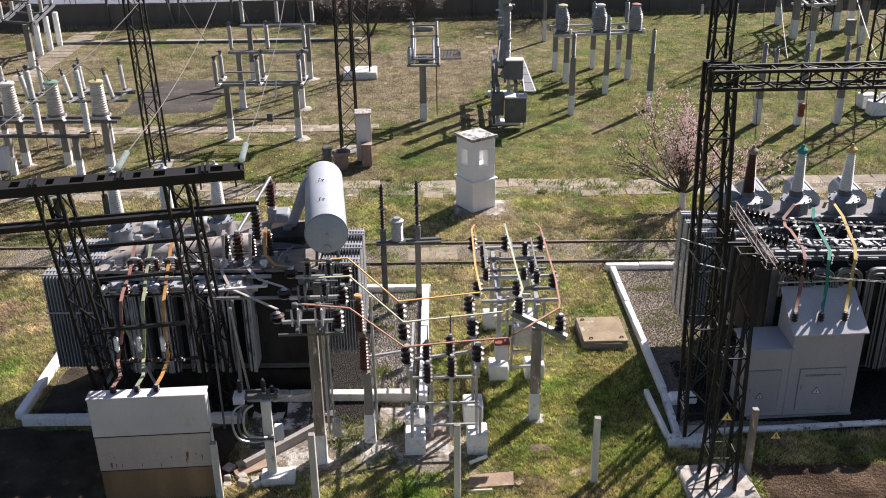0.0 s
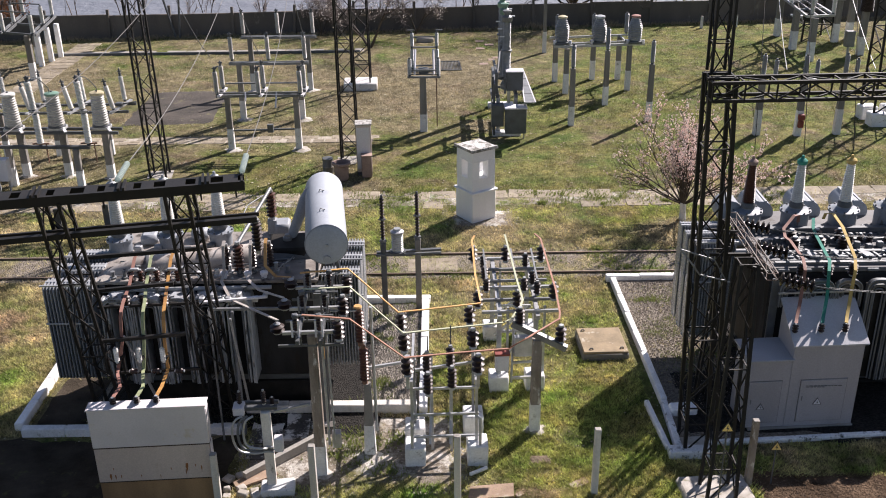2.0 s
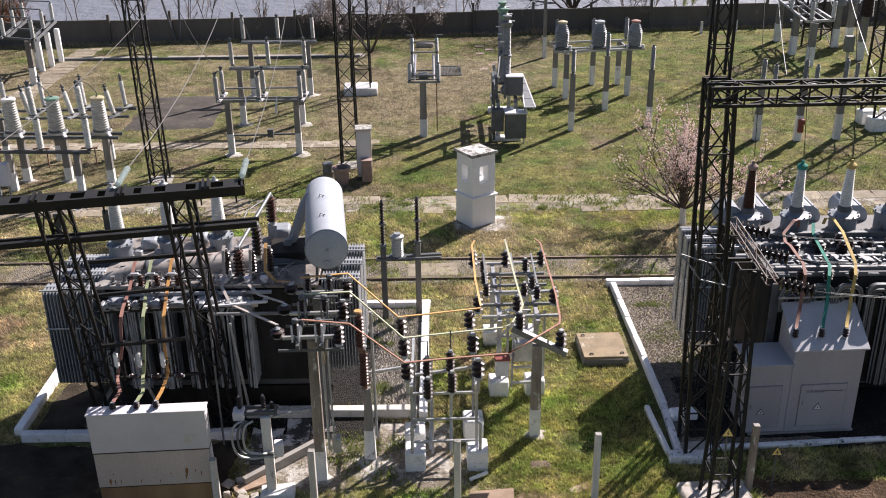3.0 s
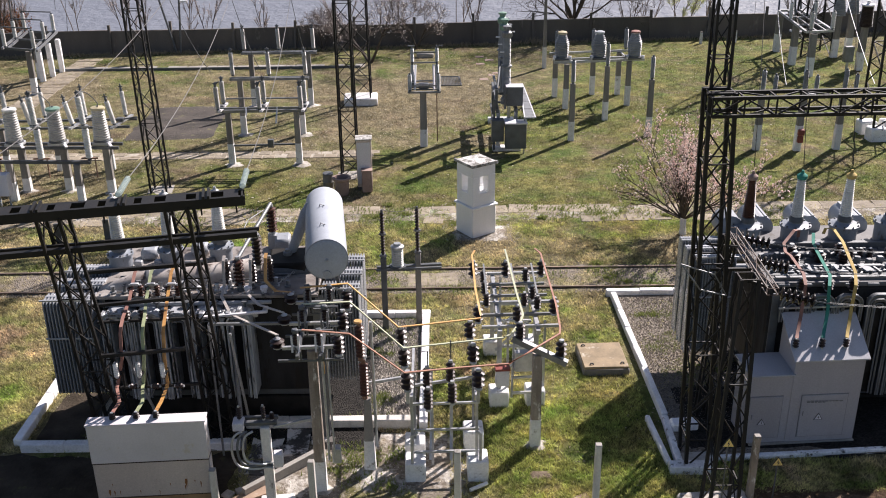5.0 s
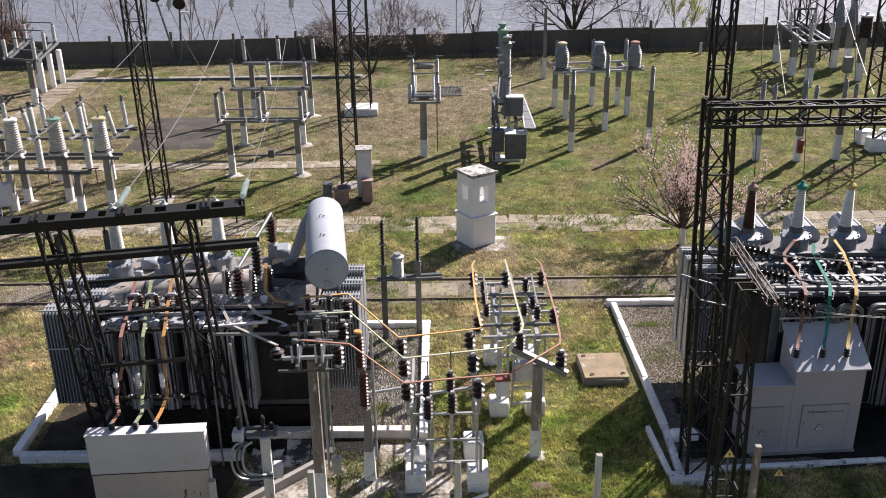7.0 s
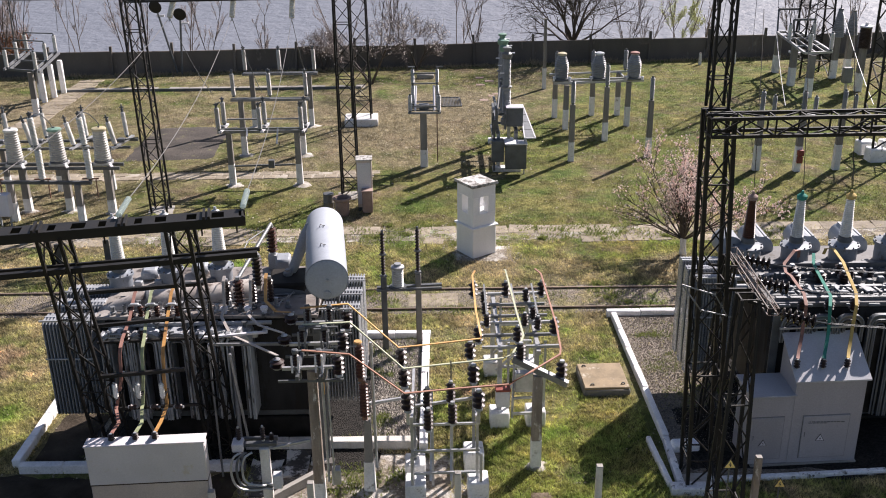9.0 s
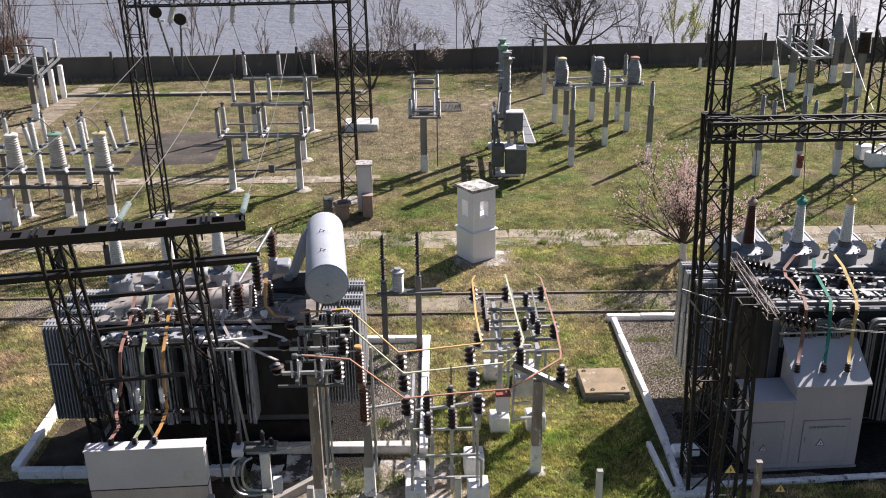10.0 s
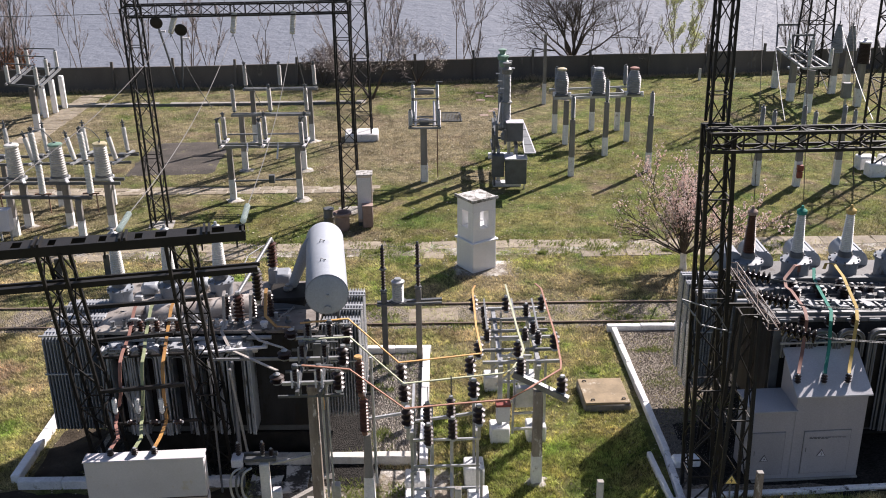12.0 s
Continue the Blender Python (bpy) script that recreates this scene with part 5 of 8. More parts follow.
def gantry_right():
    root = thing("portal_gantry", "tall black lattice portal with long truss beam", "gantry", (5.8, 19.0, 0.0), group="steel portals")
    lattice(root, (5.95, 19.36, 0.1), (5.58, 19.3, 9.0), 0.68, 0.5, 12, leg=0.08, lace=0.03)
    lattice(root, (5.6, 19.55, 9.0), (5.6, 19.75, 17.0), 0.36, 0.34, 13, leg=0.055, lace=0.022)
    truss(root, (5.3, 18.95, 8.62), (18.0, 19.35, 8.62), 0.46, 0.36, 20, chord=0.065, lace=0.03)
    pieces("corner_plate", M().box(5.5, 18.98, 8.98, 0.5, 0.06, 0.05).box(5.5, 19.4, 8.98, 0.5, 0.06, 0.05), black_steel, root)
    lattice(root, (5.95, 17.42, 0.15), (6.3, 18.4, 5.3), 0.62, 0.36, 7, leg=0.07, lace=0.026)
    part("footing", M().box(5.98, 17.45, -0.1, 1.55, 1.3, 0.26, 4, 0.07), lime_spill, root, "white concrete footing with chipped edges")
    part("footing", M().box(5.95, 19.4, -0.1, 0.8, 0.48, 0.2, 4, 0.03), lime_spill, root)
    part("footing", M().box(5.95, 20.72, -0.1, 0.66, 0.34, 0.36, 3, 0.04), kerb_lime, root, "whitewashed concrete block")
    pieces("bracket", M().bar((5.8, 19.4, 5.0), (6.7, 19.4, 5.0), 0.06).bar((6.3, 18.4, 5.2), (6.75, 18.4, 5.05), 0.06).bar((5.7, 19.4, 5.6), (6.65, 20.4, 5.1), 0.05), black_steel, root)
    truss(root, (6.77, 18.15, 4.98), (6.83, 21.45, 4.98), 0.22, 0.15, 4, boom_steel, chord=0.022, lace=0.011, lace_mat=dark_rust)
    lattice(root, (6.5, 21.3, 0.1), (6.75, 21.3, 4.98), 0.24, 0.24, 8, leg=0.05, lace=0.022)
    for y, z in ((21.3, 4.95), (19.95, 4.95), (18.3, 4.95)):
        st = glass_string(root, (6.95, y, z), (7.65, y - 0.2, z - 0.1), 6, 0.155, porc_bead)
        part("end_fitting", M().tube([(7.65, y - 0.2, z - 0.1), (8.0, y - 0.27, z - 0.14)], 0.016, 6), dark_plate, st)
        for j in range(2):
            part("conductor", M().tube(sag((7.95, y - 0.26 + 0.05 * j, z - 0.13), (19.0, y + 0.2 + 0.12 * j, z - 0.2), 0.35), 0.006, 4), dark_plate, root)
    zs = [Vector((5.03, 18.9, 5.36)), Vector((5.28, 18.7, 5.06)), Vector((5.48, 18.9, 4.76)), Vector((5.73, 18.8, 5.16)), Vector((6.03, 18.8, 4.66))]
    pieces("step_frame", M().bar(zs[0], zs[1], 0.025).bar(zs[1], zs[2], 0.025).bar(zs[0], zs[3], 0.025).bar(zs[3], zs[4], 0.025).bar(zs[2], zs[4], 0.025), steel_dull, root)
    return root


gantry_right()


def gantry_back():
    root = thing("portal_gantry", "far black lattice steel portal with hanging insulator strings", "gantry", (-7.8, 39.5, 0.0), group="steel portals")
    lattice(root, (-11.75, 38.7, 0.0), (-12.0, 38.9, 8.9), 0.65, 0.6, 12, leg=0.07, lace=0.03)
    lattice(root, (-12.0, 38.9, 8.9), (-12.0, 38.9, 12.5), 0.5, 0.35, 8, leg=0.07)
    lattice(root, (-3.95, 40.3, 0.0), (-3.95, 40.0, 8.9), 0.7, 0.6, 12, leg=0.07, lace=0.03)
    lattice(root, (-3.95, 40.0, 8.9), (-3.95, 40.0, 12.5), 0.5, 0.35, 8, leg=0.07)
    truss(root, (-12.2, 38.9, 8.55), (-3.7, 40.0, 8.47), 0.46, 0.44, 15, chord=0.06, lace=0.028)
    for x, y in ((-11.75, 38.7), (-3.95, 40.3)):
        part("footing", M().box(x, y, -0.1, 1.1, 1.1, 0.12, 8, 0.04), concrete, root)
    ends = []
    for px, dx, dy, z in ((-10.36, -0.15, -0.35, 7.93), (-8.09, -0.07, -0.3, 7.86), (-5.81, -0.06, -0.3, 7.75)):
        y = 38.9 + (px + 12.2) * 0.129
        q = Vector((px + dx, y + dy, z))
        part("hanger", M().tube([(px, y, 8.95), (px, y, 8.55)], 0.03, 5), black_steel, root)
        ob = part("insulator_string", M().lathe((px, y, 8.6), sheds((q - Vector((px, y, 8.6))).length, 0.12, 0.095, 14), 12, q - Vector((px, y, 8.6))), porc_white, root)
        part("end_fitting", M().tube([q, q + Vector((0, -0.05, -0.14))], 0.03, 6), galv, ob)
        ends.append(q)
    return ends


BACK_ENDS = gantry_back()


def mast_mid():
    root = thing("lattice_mast", "black lattice mast on a white concrete base", "mast", (-4.35, 52.3, 0.0), group="lattice masts")
    part("footing", M().box(-4.35, 52.3, -0.1, 1.8, 1.4, 0.5, 3, 0.06), whitewash, root)
    lattice(root, (-4.3, 52.3, 0.4), (-4.3, 52.3, 14.0), 1.0, 0.6, 14, leg=0.075, lace=0.035)
    root = thing("lattice_mast", "black lattice mast on white concrete footings", "mast", (20.9, 45.0, 0.0), group="lattice masts")
    for dx, dy in ((-0.5, -0.6), (0.6, -0.6), (-0.5, 0.6), (0.6, 0.6)):
        part("footing", M().box(20.9 + dx, 45.0 + dy, -0.1, 0.8, 0.7, 0.75, 3, 0.06), whitewash, root)
    lattice(root, (20.9, 45.0, 0.6), (20.3, 45.0, 13.0), 1.5, 0.7, 13, leg=0.09, lace=0.05)
    root = thing("lattice_mast", "black lattice mast by the back wall", "mast", (23.8, 63.0, 0.0), group="lattice masts")
    lattice(root, (23.8, 63.0, 0.0), (23.8, 63.0, 14.0), 1.9, 0.9, 13, leg=0.1, lace=0.055)


mast_mid()


def line_wires():
    root = thing("overhead_line", "sagging bare conductors with clear insulator strings", "wire", (-9.0, 19.0, 7.0))
    tops = [Vector((-10.3, 18.1, 7.1)), Vector((-6.6, 18.8, 7.1)), Vector((-4.15, 19.25, 7.1))]
    for e, p in zip(BACK_ENDS, tops):
        way = (e - p).normalized()
        k = p + way * 1.0 + Vector((0, 0, -0.02))
        glass_string(root, p, k, 12, 0.065, glass_disc)
        part("wire", M().tube(sag(k, e, 0.5), 0.0105, 5), dull_wire, root)
    for e, dx in zip(BACK_ENDS, (0.9, 0.6, 0.35)):
        part("jumper", M().tube(sag(e, e + Vector((dx, 1.8, -3.4)), 0.25), 0.014, 4), dark_plate, root)


line_wires()


# ---- middle of the yard ----
def vent_tower():
    root = thing("vent_shaft", "whitewashed square vent shaft with openings and a slab roof", "vent shaft", (1.23, 33.82, 0.0))
    x, y, t = 1.23, 33.82, 33.5
    part("base", M().box(x, y, -0.1, 1.06, 1.06, 1.2, t, 0.03), vent_white, root)
    part("ledge", M().box(x, y, 1.1, 1.18, 1.18, 0.09, t, 0.025), vent_white, root)
    rot = Matrix.Rotation(radians(t), 3, "Z")
    part("upper_wall", M().box(x, y, 1.19, 1.0, 1.0, 0.47, t, 0.015), vent_white, root)
    for sx in (-1, 1):
        for sy in (-1, 1):
            p = rot @ Vector((sx * 0.345, sy * 0.345, 0))
            part("corner_pier", M().box(x + p.x, y + p.y, 1.66, 0.31, 0.31, 0.64, t), vent_white, root)
    part("lintel", M().box(x, y, 2.3, 1.0, 1.0, 0.4, t, 0.015), vent_white, root)
    part("roof_slab", M().box(x, y, 2.7, 1.16, 1.16, 0.07, t, 0.02), stained_roof, root, "stained, lichen-spotted slab roof")
    part("roof_cap", M().add([Vector((x, y, 2.765)) + rot @ Vector(p) for p in ((-0.56, -0.56, 0), (0.56, -0.56, 0), (0.56, 0.56, 0), (-0.56, 0.56, 0), (0, 0, 0.1))], [(0, 1, 4), (1, 2, 4), (2, 3, 4), (3, 0, 4)]), stained_roof, root)
    pieces("roof_rim", M().bar(Vector((x, y, 2.79)) + rot @ Vector((-0.55, -0.55, 0)), Vector((x, y, 2.79)) + rot @ Vector((0.55, -0.55, 0)), 0.07, 0.05).bar(Vector((x, y, 2.79)) + rot @ Vector((-0.55, -0.55, 0)), Vector((x, y, 2.79)) + rot @ Vector((-0.55, 0.55, 0)), 0.07, 0.05), stained_roof, root)


vent_tower()


def well_cover():
    root = thing("well_cover", "low concrete well lid with stained brownish top", "well cover", (4.45, 24.2, 0.0))
    part("collar", M().box(4.42, 24.05, -0.05, 1.28, 1.42, 0.24, 2, 0.03), post_concrete, root)
    part("lid", M().box(4.42, 24.05, 0.192, 1.24, 1.38, 0.07, 2, 0.02), surf("stained_lid", (0.38, 0.29, 0.18), (0.24, 0.185, 0.115), 0.85, 0.0, 2.0, 22, 0.4, 0.01, ((0.5, 0.45, 0.36), 2.5, 0.57)), root)
    for x, y in ((3.95, 24.55), (4.05, 23.5), (4.9, 23.55)):
        part("lifting_loop", M().tube([(x - 0.05, y, 0.25), (x - 0.03, y, 0.3), (x + 0.03, y, 0.3), (x + 0.05, y, 0.25)], 0.02, 5), dark_plate, root)


well_cover()


def cabinet():
    root = thing("control_cabinet", "tall pale steel cabinet with rusty top", "cabinet", (-3.2, 38.7, 0.0))
    part("body", M().box(-3.2, 38.7, 0.15, 0.62, 0.6, 2.0, 4, 0.015), cream_paint, root)
    part("top", M().box(-3.2, 38.7, 2.15, 0.68, 0.66, 0.05, 4, 0.01), stained_roof, root)
    part("plinth", M().box(-3.2, 38.7, -0.05, 0.6, 0.58, 0.2, 4), dark_plate, root)
    part("door", M().box(-3.2, 38.39, 0.3, 0.54, 0.015, 1.75, 4), light_paint, root)
    root = thing("small_cabinet", "low pinkish steel box beside the tall cabinet", "cabinet", (-3.05, 38.1, 0.0))
    part("body", M().box(-3.08, 38.15, 0.05, 0.42, 0.36, 0.9, 4, 0.02), pink_concrete, root)
    part("lid", M().box(-3.08, 38.15, 0.95, 0.46, 0.4, 0.05, 4, 0.01), pink_concrete, root)
    root = thing("concrete_tub", "pinkish round concrete tub with flared rim", "tub", (-4.1, 37.9, 0.0))
    part("bowl", M().lathe((-4.1, 37.9, 0), [(0.24, 0), (0.29, 0.1), (0.29, 0.62), (0.38, 0.68), (0.38, 0.77), (0.3, 0.77), (0.26, 0.6)], 18), pink_concrete, root)
    root = thing("barrel", "short grey steel drum with dark lid", "barrel", (-4.75, 38.8, 0.0))
    part("shell", M().lathe((-4.75, 38.8, 0), [(0.22, 0), (0.22, 0.25), (0.235, 0.27), (0.22, 0.29), (0.22, 0.6)], 16), post_concrete, root)
    part("lid", M().lathe((-4.75, 38.8, 0.6), [(0.23, 0), (0.23, 0.04), (0.1, 0.06)], 16), dark_plate, root)


cabinet()


def rail_slab():
    single("loose_slab", M().box(-0.35, 29.63, -0.05, 1.7, 1.0, 0.075, 2, 0.03), slab_stone, "worn concrete slab between the rails", "slab")


rail_slab()


def rod_pair():
    """Two tall insulator posts on a steel shelf with a squat white insulator."""
    root = thing("arrester_stand", "two posts with tall brown insulators and a shelf", "stand", (-1.2, 26.3, 0.0))
    for x, y in ((-1.74, 26.15), (-0.74, 26.4)):
        part("post", M().box(x, y, -0.05, 0.17, 0.17, 2.45, 4, 0.02), post_concrete if x > -1 else dark_plate, root)
        insulator(root, (x, y, 2.42), 1.45, 0.075, 14, porc_brown, seg=10, metal=dark_plate)
        for z in (2.42, 3.1):
            part("clamp_ring", M().lathe((x, y, z), [(0.09, 0), (0.09, 0.06)], 10).bar((x - 0.11, y - 0.05, z + 0.03), (x + 0.11, y - 0.05, z + 0.03), 0.035), steel_dull, root)
    part("lead_wire", M().tube(sag((-1.74, 26.15, 3.88), (-0.74, 26.4, 3.88), 0.12), 0.006, 4), dark_plate, root)
    pieces("shelf", M().bar((-1.95, 26.25, 2.02), (-0.05, 26.45, 2.02), 0.12, 0.06).bar((-1.95, 26.05, 2.02), (-0.05, 26.2, 2.02), 0.07, 0.06), dark_plate, root)
    w = part("white_insulator", M().lathe((-1.33, 26.25, 2.06), [(q, z) for q, z in sheds(0.55, 0.175, 0.135, 8)], 18), porc_white, root, "squat white porcelain insulator")
    part("cap", M().lathe((-1.33, 26.25, 2.61), [(0.14, 0), (0.2, 0.03), (0.2, 0.09), (0.12, 0.12), (0.1, 0.18)], 16), galv, w)
    part("flange", M().lathe((-1.33, 26.25, 2.03), [(0.25, 0), (0.25, 0.05)], 16), dark_plate, w)


rod_pair()


def line_post_red():
    root = thing("insulator_post", "concrete post with stacked reddish-brown insulators and orange cap", "insulator", (-1.8, 19.22, 0.0))
    post(root, -1.77, 19.22, 1.95, 0.27, 0.85, 0.15)
    lime_foot(root, -1.8, 19.2, 0.36)
    insulator(root, (-1.82, 19.22, 1.95), 1.0, 0.105, 10, porc_red, metal=rust_steel)
    insulator(root, (-1.87, 19.22, 2.95), 0.95, 0.105, 9, porc_red, metal=rust_steel)
    part("cap_plate", M().lathe((-1.9, 19.22, 3.9), [(0.08, 0), (0.1, 0.02), (0.08, 0.05)], 12), yellow_paint, root)
    part("pipe", M().tube([(-1.62, 19.25, 3.9), (-1.6, 19.3, 0.6)], 0.035, 8), galv, root)


line_post_red()


def switch_frame(root, rows, x0, x1):
    """Cross bars with two brown insulators each and a blade between them."""
    for y, zz in rows:
        part("cross_bar", M().bar((x0, y, zz), (x1, y + 0.05, zz), 0.07, 0.07), galv, root)
        for x in (x0 + 0.3, x0 + 0.8):
            insulator(root, (x, y, zz + 0.03), 0.36, 0.075, 4, porc_brown)
            for dx in (-0.07, 0.07):
                part("contact_bar", M().bar((x + dx, y - 0.12, zz - 0.04), (x + dx, y - 0.12, zz + 0.36), 0.04, 0.03), light_paint if y < 19 else steel_dull, root)
            part("support_leg", M().box(x, y - 0.06, zz - 0.3, 0.05, 0.05, 0.33).box(x + 0.09, y - 0.06, zz - 0.3, 0.04, 0.04, 0.33), dark_plate, root)
        part("under_bar", M().bar((x0 - 0.1, y - 0.06, zz - 0.28), (x1 + 0.1, y - 0.02, zz - 0.28), 0.05), dark_plate, root)
        part("blade", M().bar((x0 + 0.25, y, zz + 0.42), (x1 - 0.1, y, zz + 0.42), 0.05, 0.03), dark_plate, root)
        for x in (x0 + 0.3, x0 + 0.8):
            part("clamp", M().box(x, y - 0.04, zz + 0.38, 0.13, 0.13, 0.1, 20, 0.02), dark_plate, root)
        insulator(root, (x1, y, zz - 0.2), 0.55, 0.13, 4, porc_brown, core=0.5)
        insulator(root, (x0 - 0.12, y + 0.1, zz - 0.05), 0.24, 0.16, 2, porc_brown, core=0.5)


def disconnector_post():
    root = thing("pole_disconnector", "three-phase disconnector on a leaning concrete post", "disconnector", (-2.83, 18.44, 0.0))
    post(root, -2.83, 18.44, 3.68, 0.25, 0.85, 0.2, mat=old_post)
    lime_foot(root, -2.8, 18.42, 0.3)
    part("back_post", M().box(-2.95, 20.6, 0.0, 0.22, 0.22, 3.6), dark_plate, root)
    pieces("long_beam", M().bar((-3.1, 18.1, 3.66), (-3.2, 20.85, 3.66), 0.07, 0.09).bar((-2.6, 18.1, 3.66), (-2.7, 20.85, 3.66), 0.07, 0.09), dark_plate, root)
    switch_frame(root, ((18.4, 3.74), (19.5, 3.74), (20.55, 3.74)), -3.45, -2.25)
    pieces("drive_rod", M().tube([(-2.62, 18.4, 3.7), (-2.6, 18.35, 0.9)], 0.03, 8).tube([(-2.52, 18.45, 3.7), (-2.48, 18.4, 1.0)], 0.022, 8), galv, root)
    part("phase_bar", M().bar((-2.6, 18.4, 3.1), (-2.62, 18.4, 4.0), 0.05, 0.03), yellow_paint, root)
    part("drive_box", M().box(-2.45, 18.5, 0.75, 0.2, 0.2, 0.4, 5, 0.02), galv, root)


disconnector_post()


def bus_bars():
    root = thing("rigid_busbars", "three painted rigid busbars in orange, pale green and red", "busbar", (0.3, 20.5, 2.9))
    strap(root, [(-3.3, 20.4, 4.2), (-2.22, 20.6, 4.2), (-1.08, 20.64, 3.02), (-0.5, 20.75, 3.02), (0.9, 21.05, 3.02), (0.89, 21.2, 3.04), (0.82, 22.6, 3.0), (0.8, 24.85, 3.0), (0.88, 25.05, 3.05)], 0.05, yellow_paint, "orange-yellow painted bar")
    strap(root, [(-3.15, 19.55, 4.2), (-2.1, 19.65, 4.2), (-0.93, 19.7, 2.98), (0.3, 19.9, 3.0), (1.38, 20.1, 3.0), (1.6, 20.3, 3.02), (1.85, 20.9, 3.02), (1.92, 21.2, 3.02), (1.86, 22.2, 3.02), (1.74, 24.9, 3.02), (1.72, 25.1, 3.05)], 0.048, green_paint, "pale green painted bar")
    strap(root, [(-3.0, 18.35, 4.2), (-1.98, 18.15, 4.2), (-0.88, 18.6, 2.98), (0.3, 18.75, 3.0), (1.42, 18.9, 3.0), (2.0, 19.5, 3.0), (2.7, 20.25, 3.0), (2.74, 20.5, 3.02), (2.78, 21.8, 3.0), (2.7, 24.9, 3.0), (2.55, 25.15, 3.05)], 0.045, red_paint, "faded red painted bar")


bus_bars()


def breaker_stand():
    """The low stand with six post insulators on white concrete blocks."""
    root = thing("switch_stand", "galvanised stand with brown insulators on white concrete blocks", "stand", (0.0, 19.4, 0.0))
    for x, y, h in ((-0.7, 18.95, 0.5), (-0.72, 19.75, 0.5), (0.74, 18.95, 0.55), (0.68, 20.15, 0.55)):
        part("block", M().box(x, y, -0.05, 0.48, 0.55, h + 0.05, 2, 0.03), whitewash, root)
    for x, y in ((-0.75, 18.9), (-0.3, 19.35), (0.15, 19.3), (0.72, 18.95)):
        part("upright", M().box(x, y, 0.0 if abs(x) < 0.5 else 0.45, 0.065, 0.065, 2.0 if abs(x) < 0.5 else 1.75), galv, root)
    for x, y in ((-0.72, 19.75), (0.68, 20.15)):
        part("upright", M().box(x, y, 0.45, 0.065, 0.065, 1.85), steel_dull, root)
    for z in (0.65, 1.25, 1.95):
        part("rail", M().bar((-0.78, 18.95, z), (0.78, 19.0, z), 0.05), galv, root)
    pieces("rail", M().bar((-0.75, 19.75, 1.95), (0.7, 20.1, 1.95), 0.06).bar((-0.75, 18.9, 2.0), (-0.75, 21.2, 2.15), 0.06).bar((0.72, 18.9, 2.0), (0.68, 21.4, 2.15), 0.06), galv, root)
    pieces("rail", M().bar((-2.0, 20.6, 1.5), (-0.7, 20.8, 1.6), 0.06).bar((-0.35, 19.0, 0.4), (-0.3, 20.1, 2.2), 0.05).bar((0.12, 19.0, 0.4), (0.15, 20.1, 2.2), 0.05), galv, root)
    for x, y in ((-0.82, 18.75), (-0.92, 19.8), (-1.03, 20.8), (0.75, 18.8), (0.67, 19.95), (0.63, 21.1)):
        insulator(root, (x, y, 2.42), 0.52, 0.145, 3, porc_brown, core=0.5)
        part("bracket", M().box(x, y, 2.1, 0.07, 0.07, 0.34), galv, root)
    for x, y, z in ((-0.4, 19.5, 2.0), (-0.37, 18.75, 1.9), (0.14, 19.75, 2.0), (0.17, 19.0, 1.9)):
        insulator(root, (x, y, z), 0.62, 0.11, 5, porc_brown)
    pieces("rod", M().tube([(0.15, 19.8, 2.6), (0.15, 19.8, 3.1)], 0.015, 5).tube([(-0.38, 19.5, 2.6), (-0.38, 19.5, 3.0)], 0.015, 5), dark_plate, root)
    for x, y in ((-0.76, 18.72), (0.8, 18.75)):
        part("front_pipe", M().tube([(x, y, 0.5), (x, y, 1.25), (x + (0.15 if x < 0 else -0.1), y, 1.35)], 0.035, 8), galv, root)


breaker_stand()


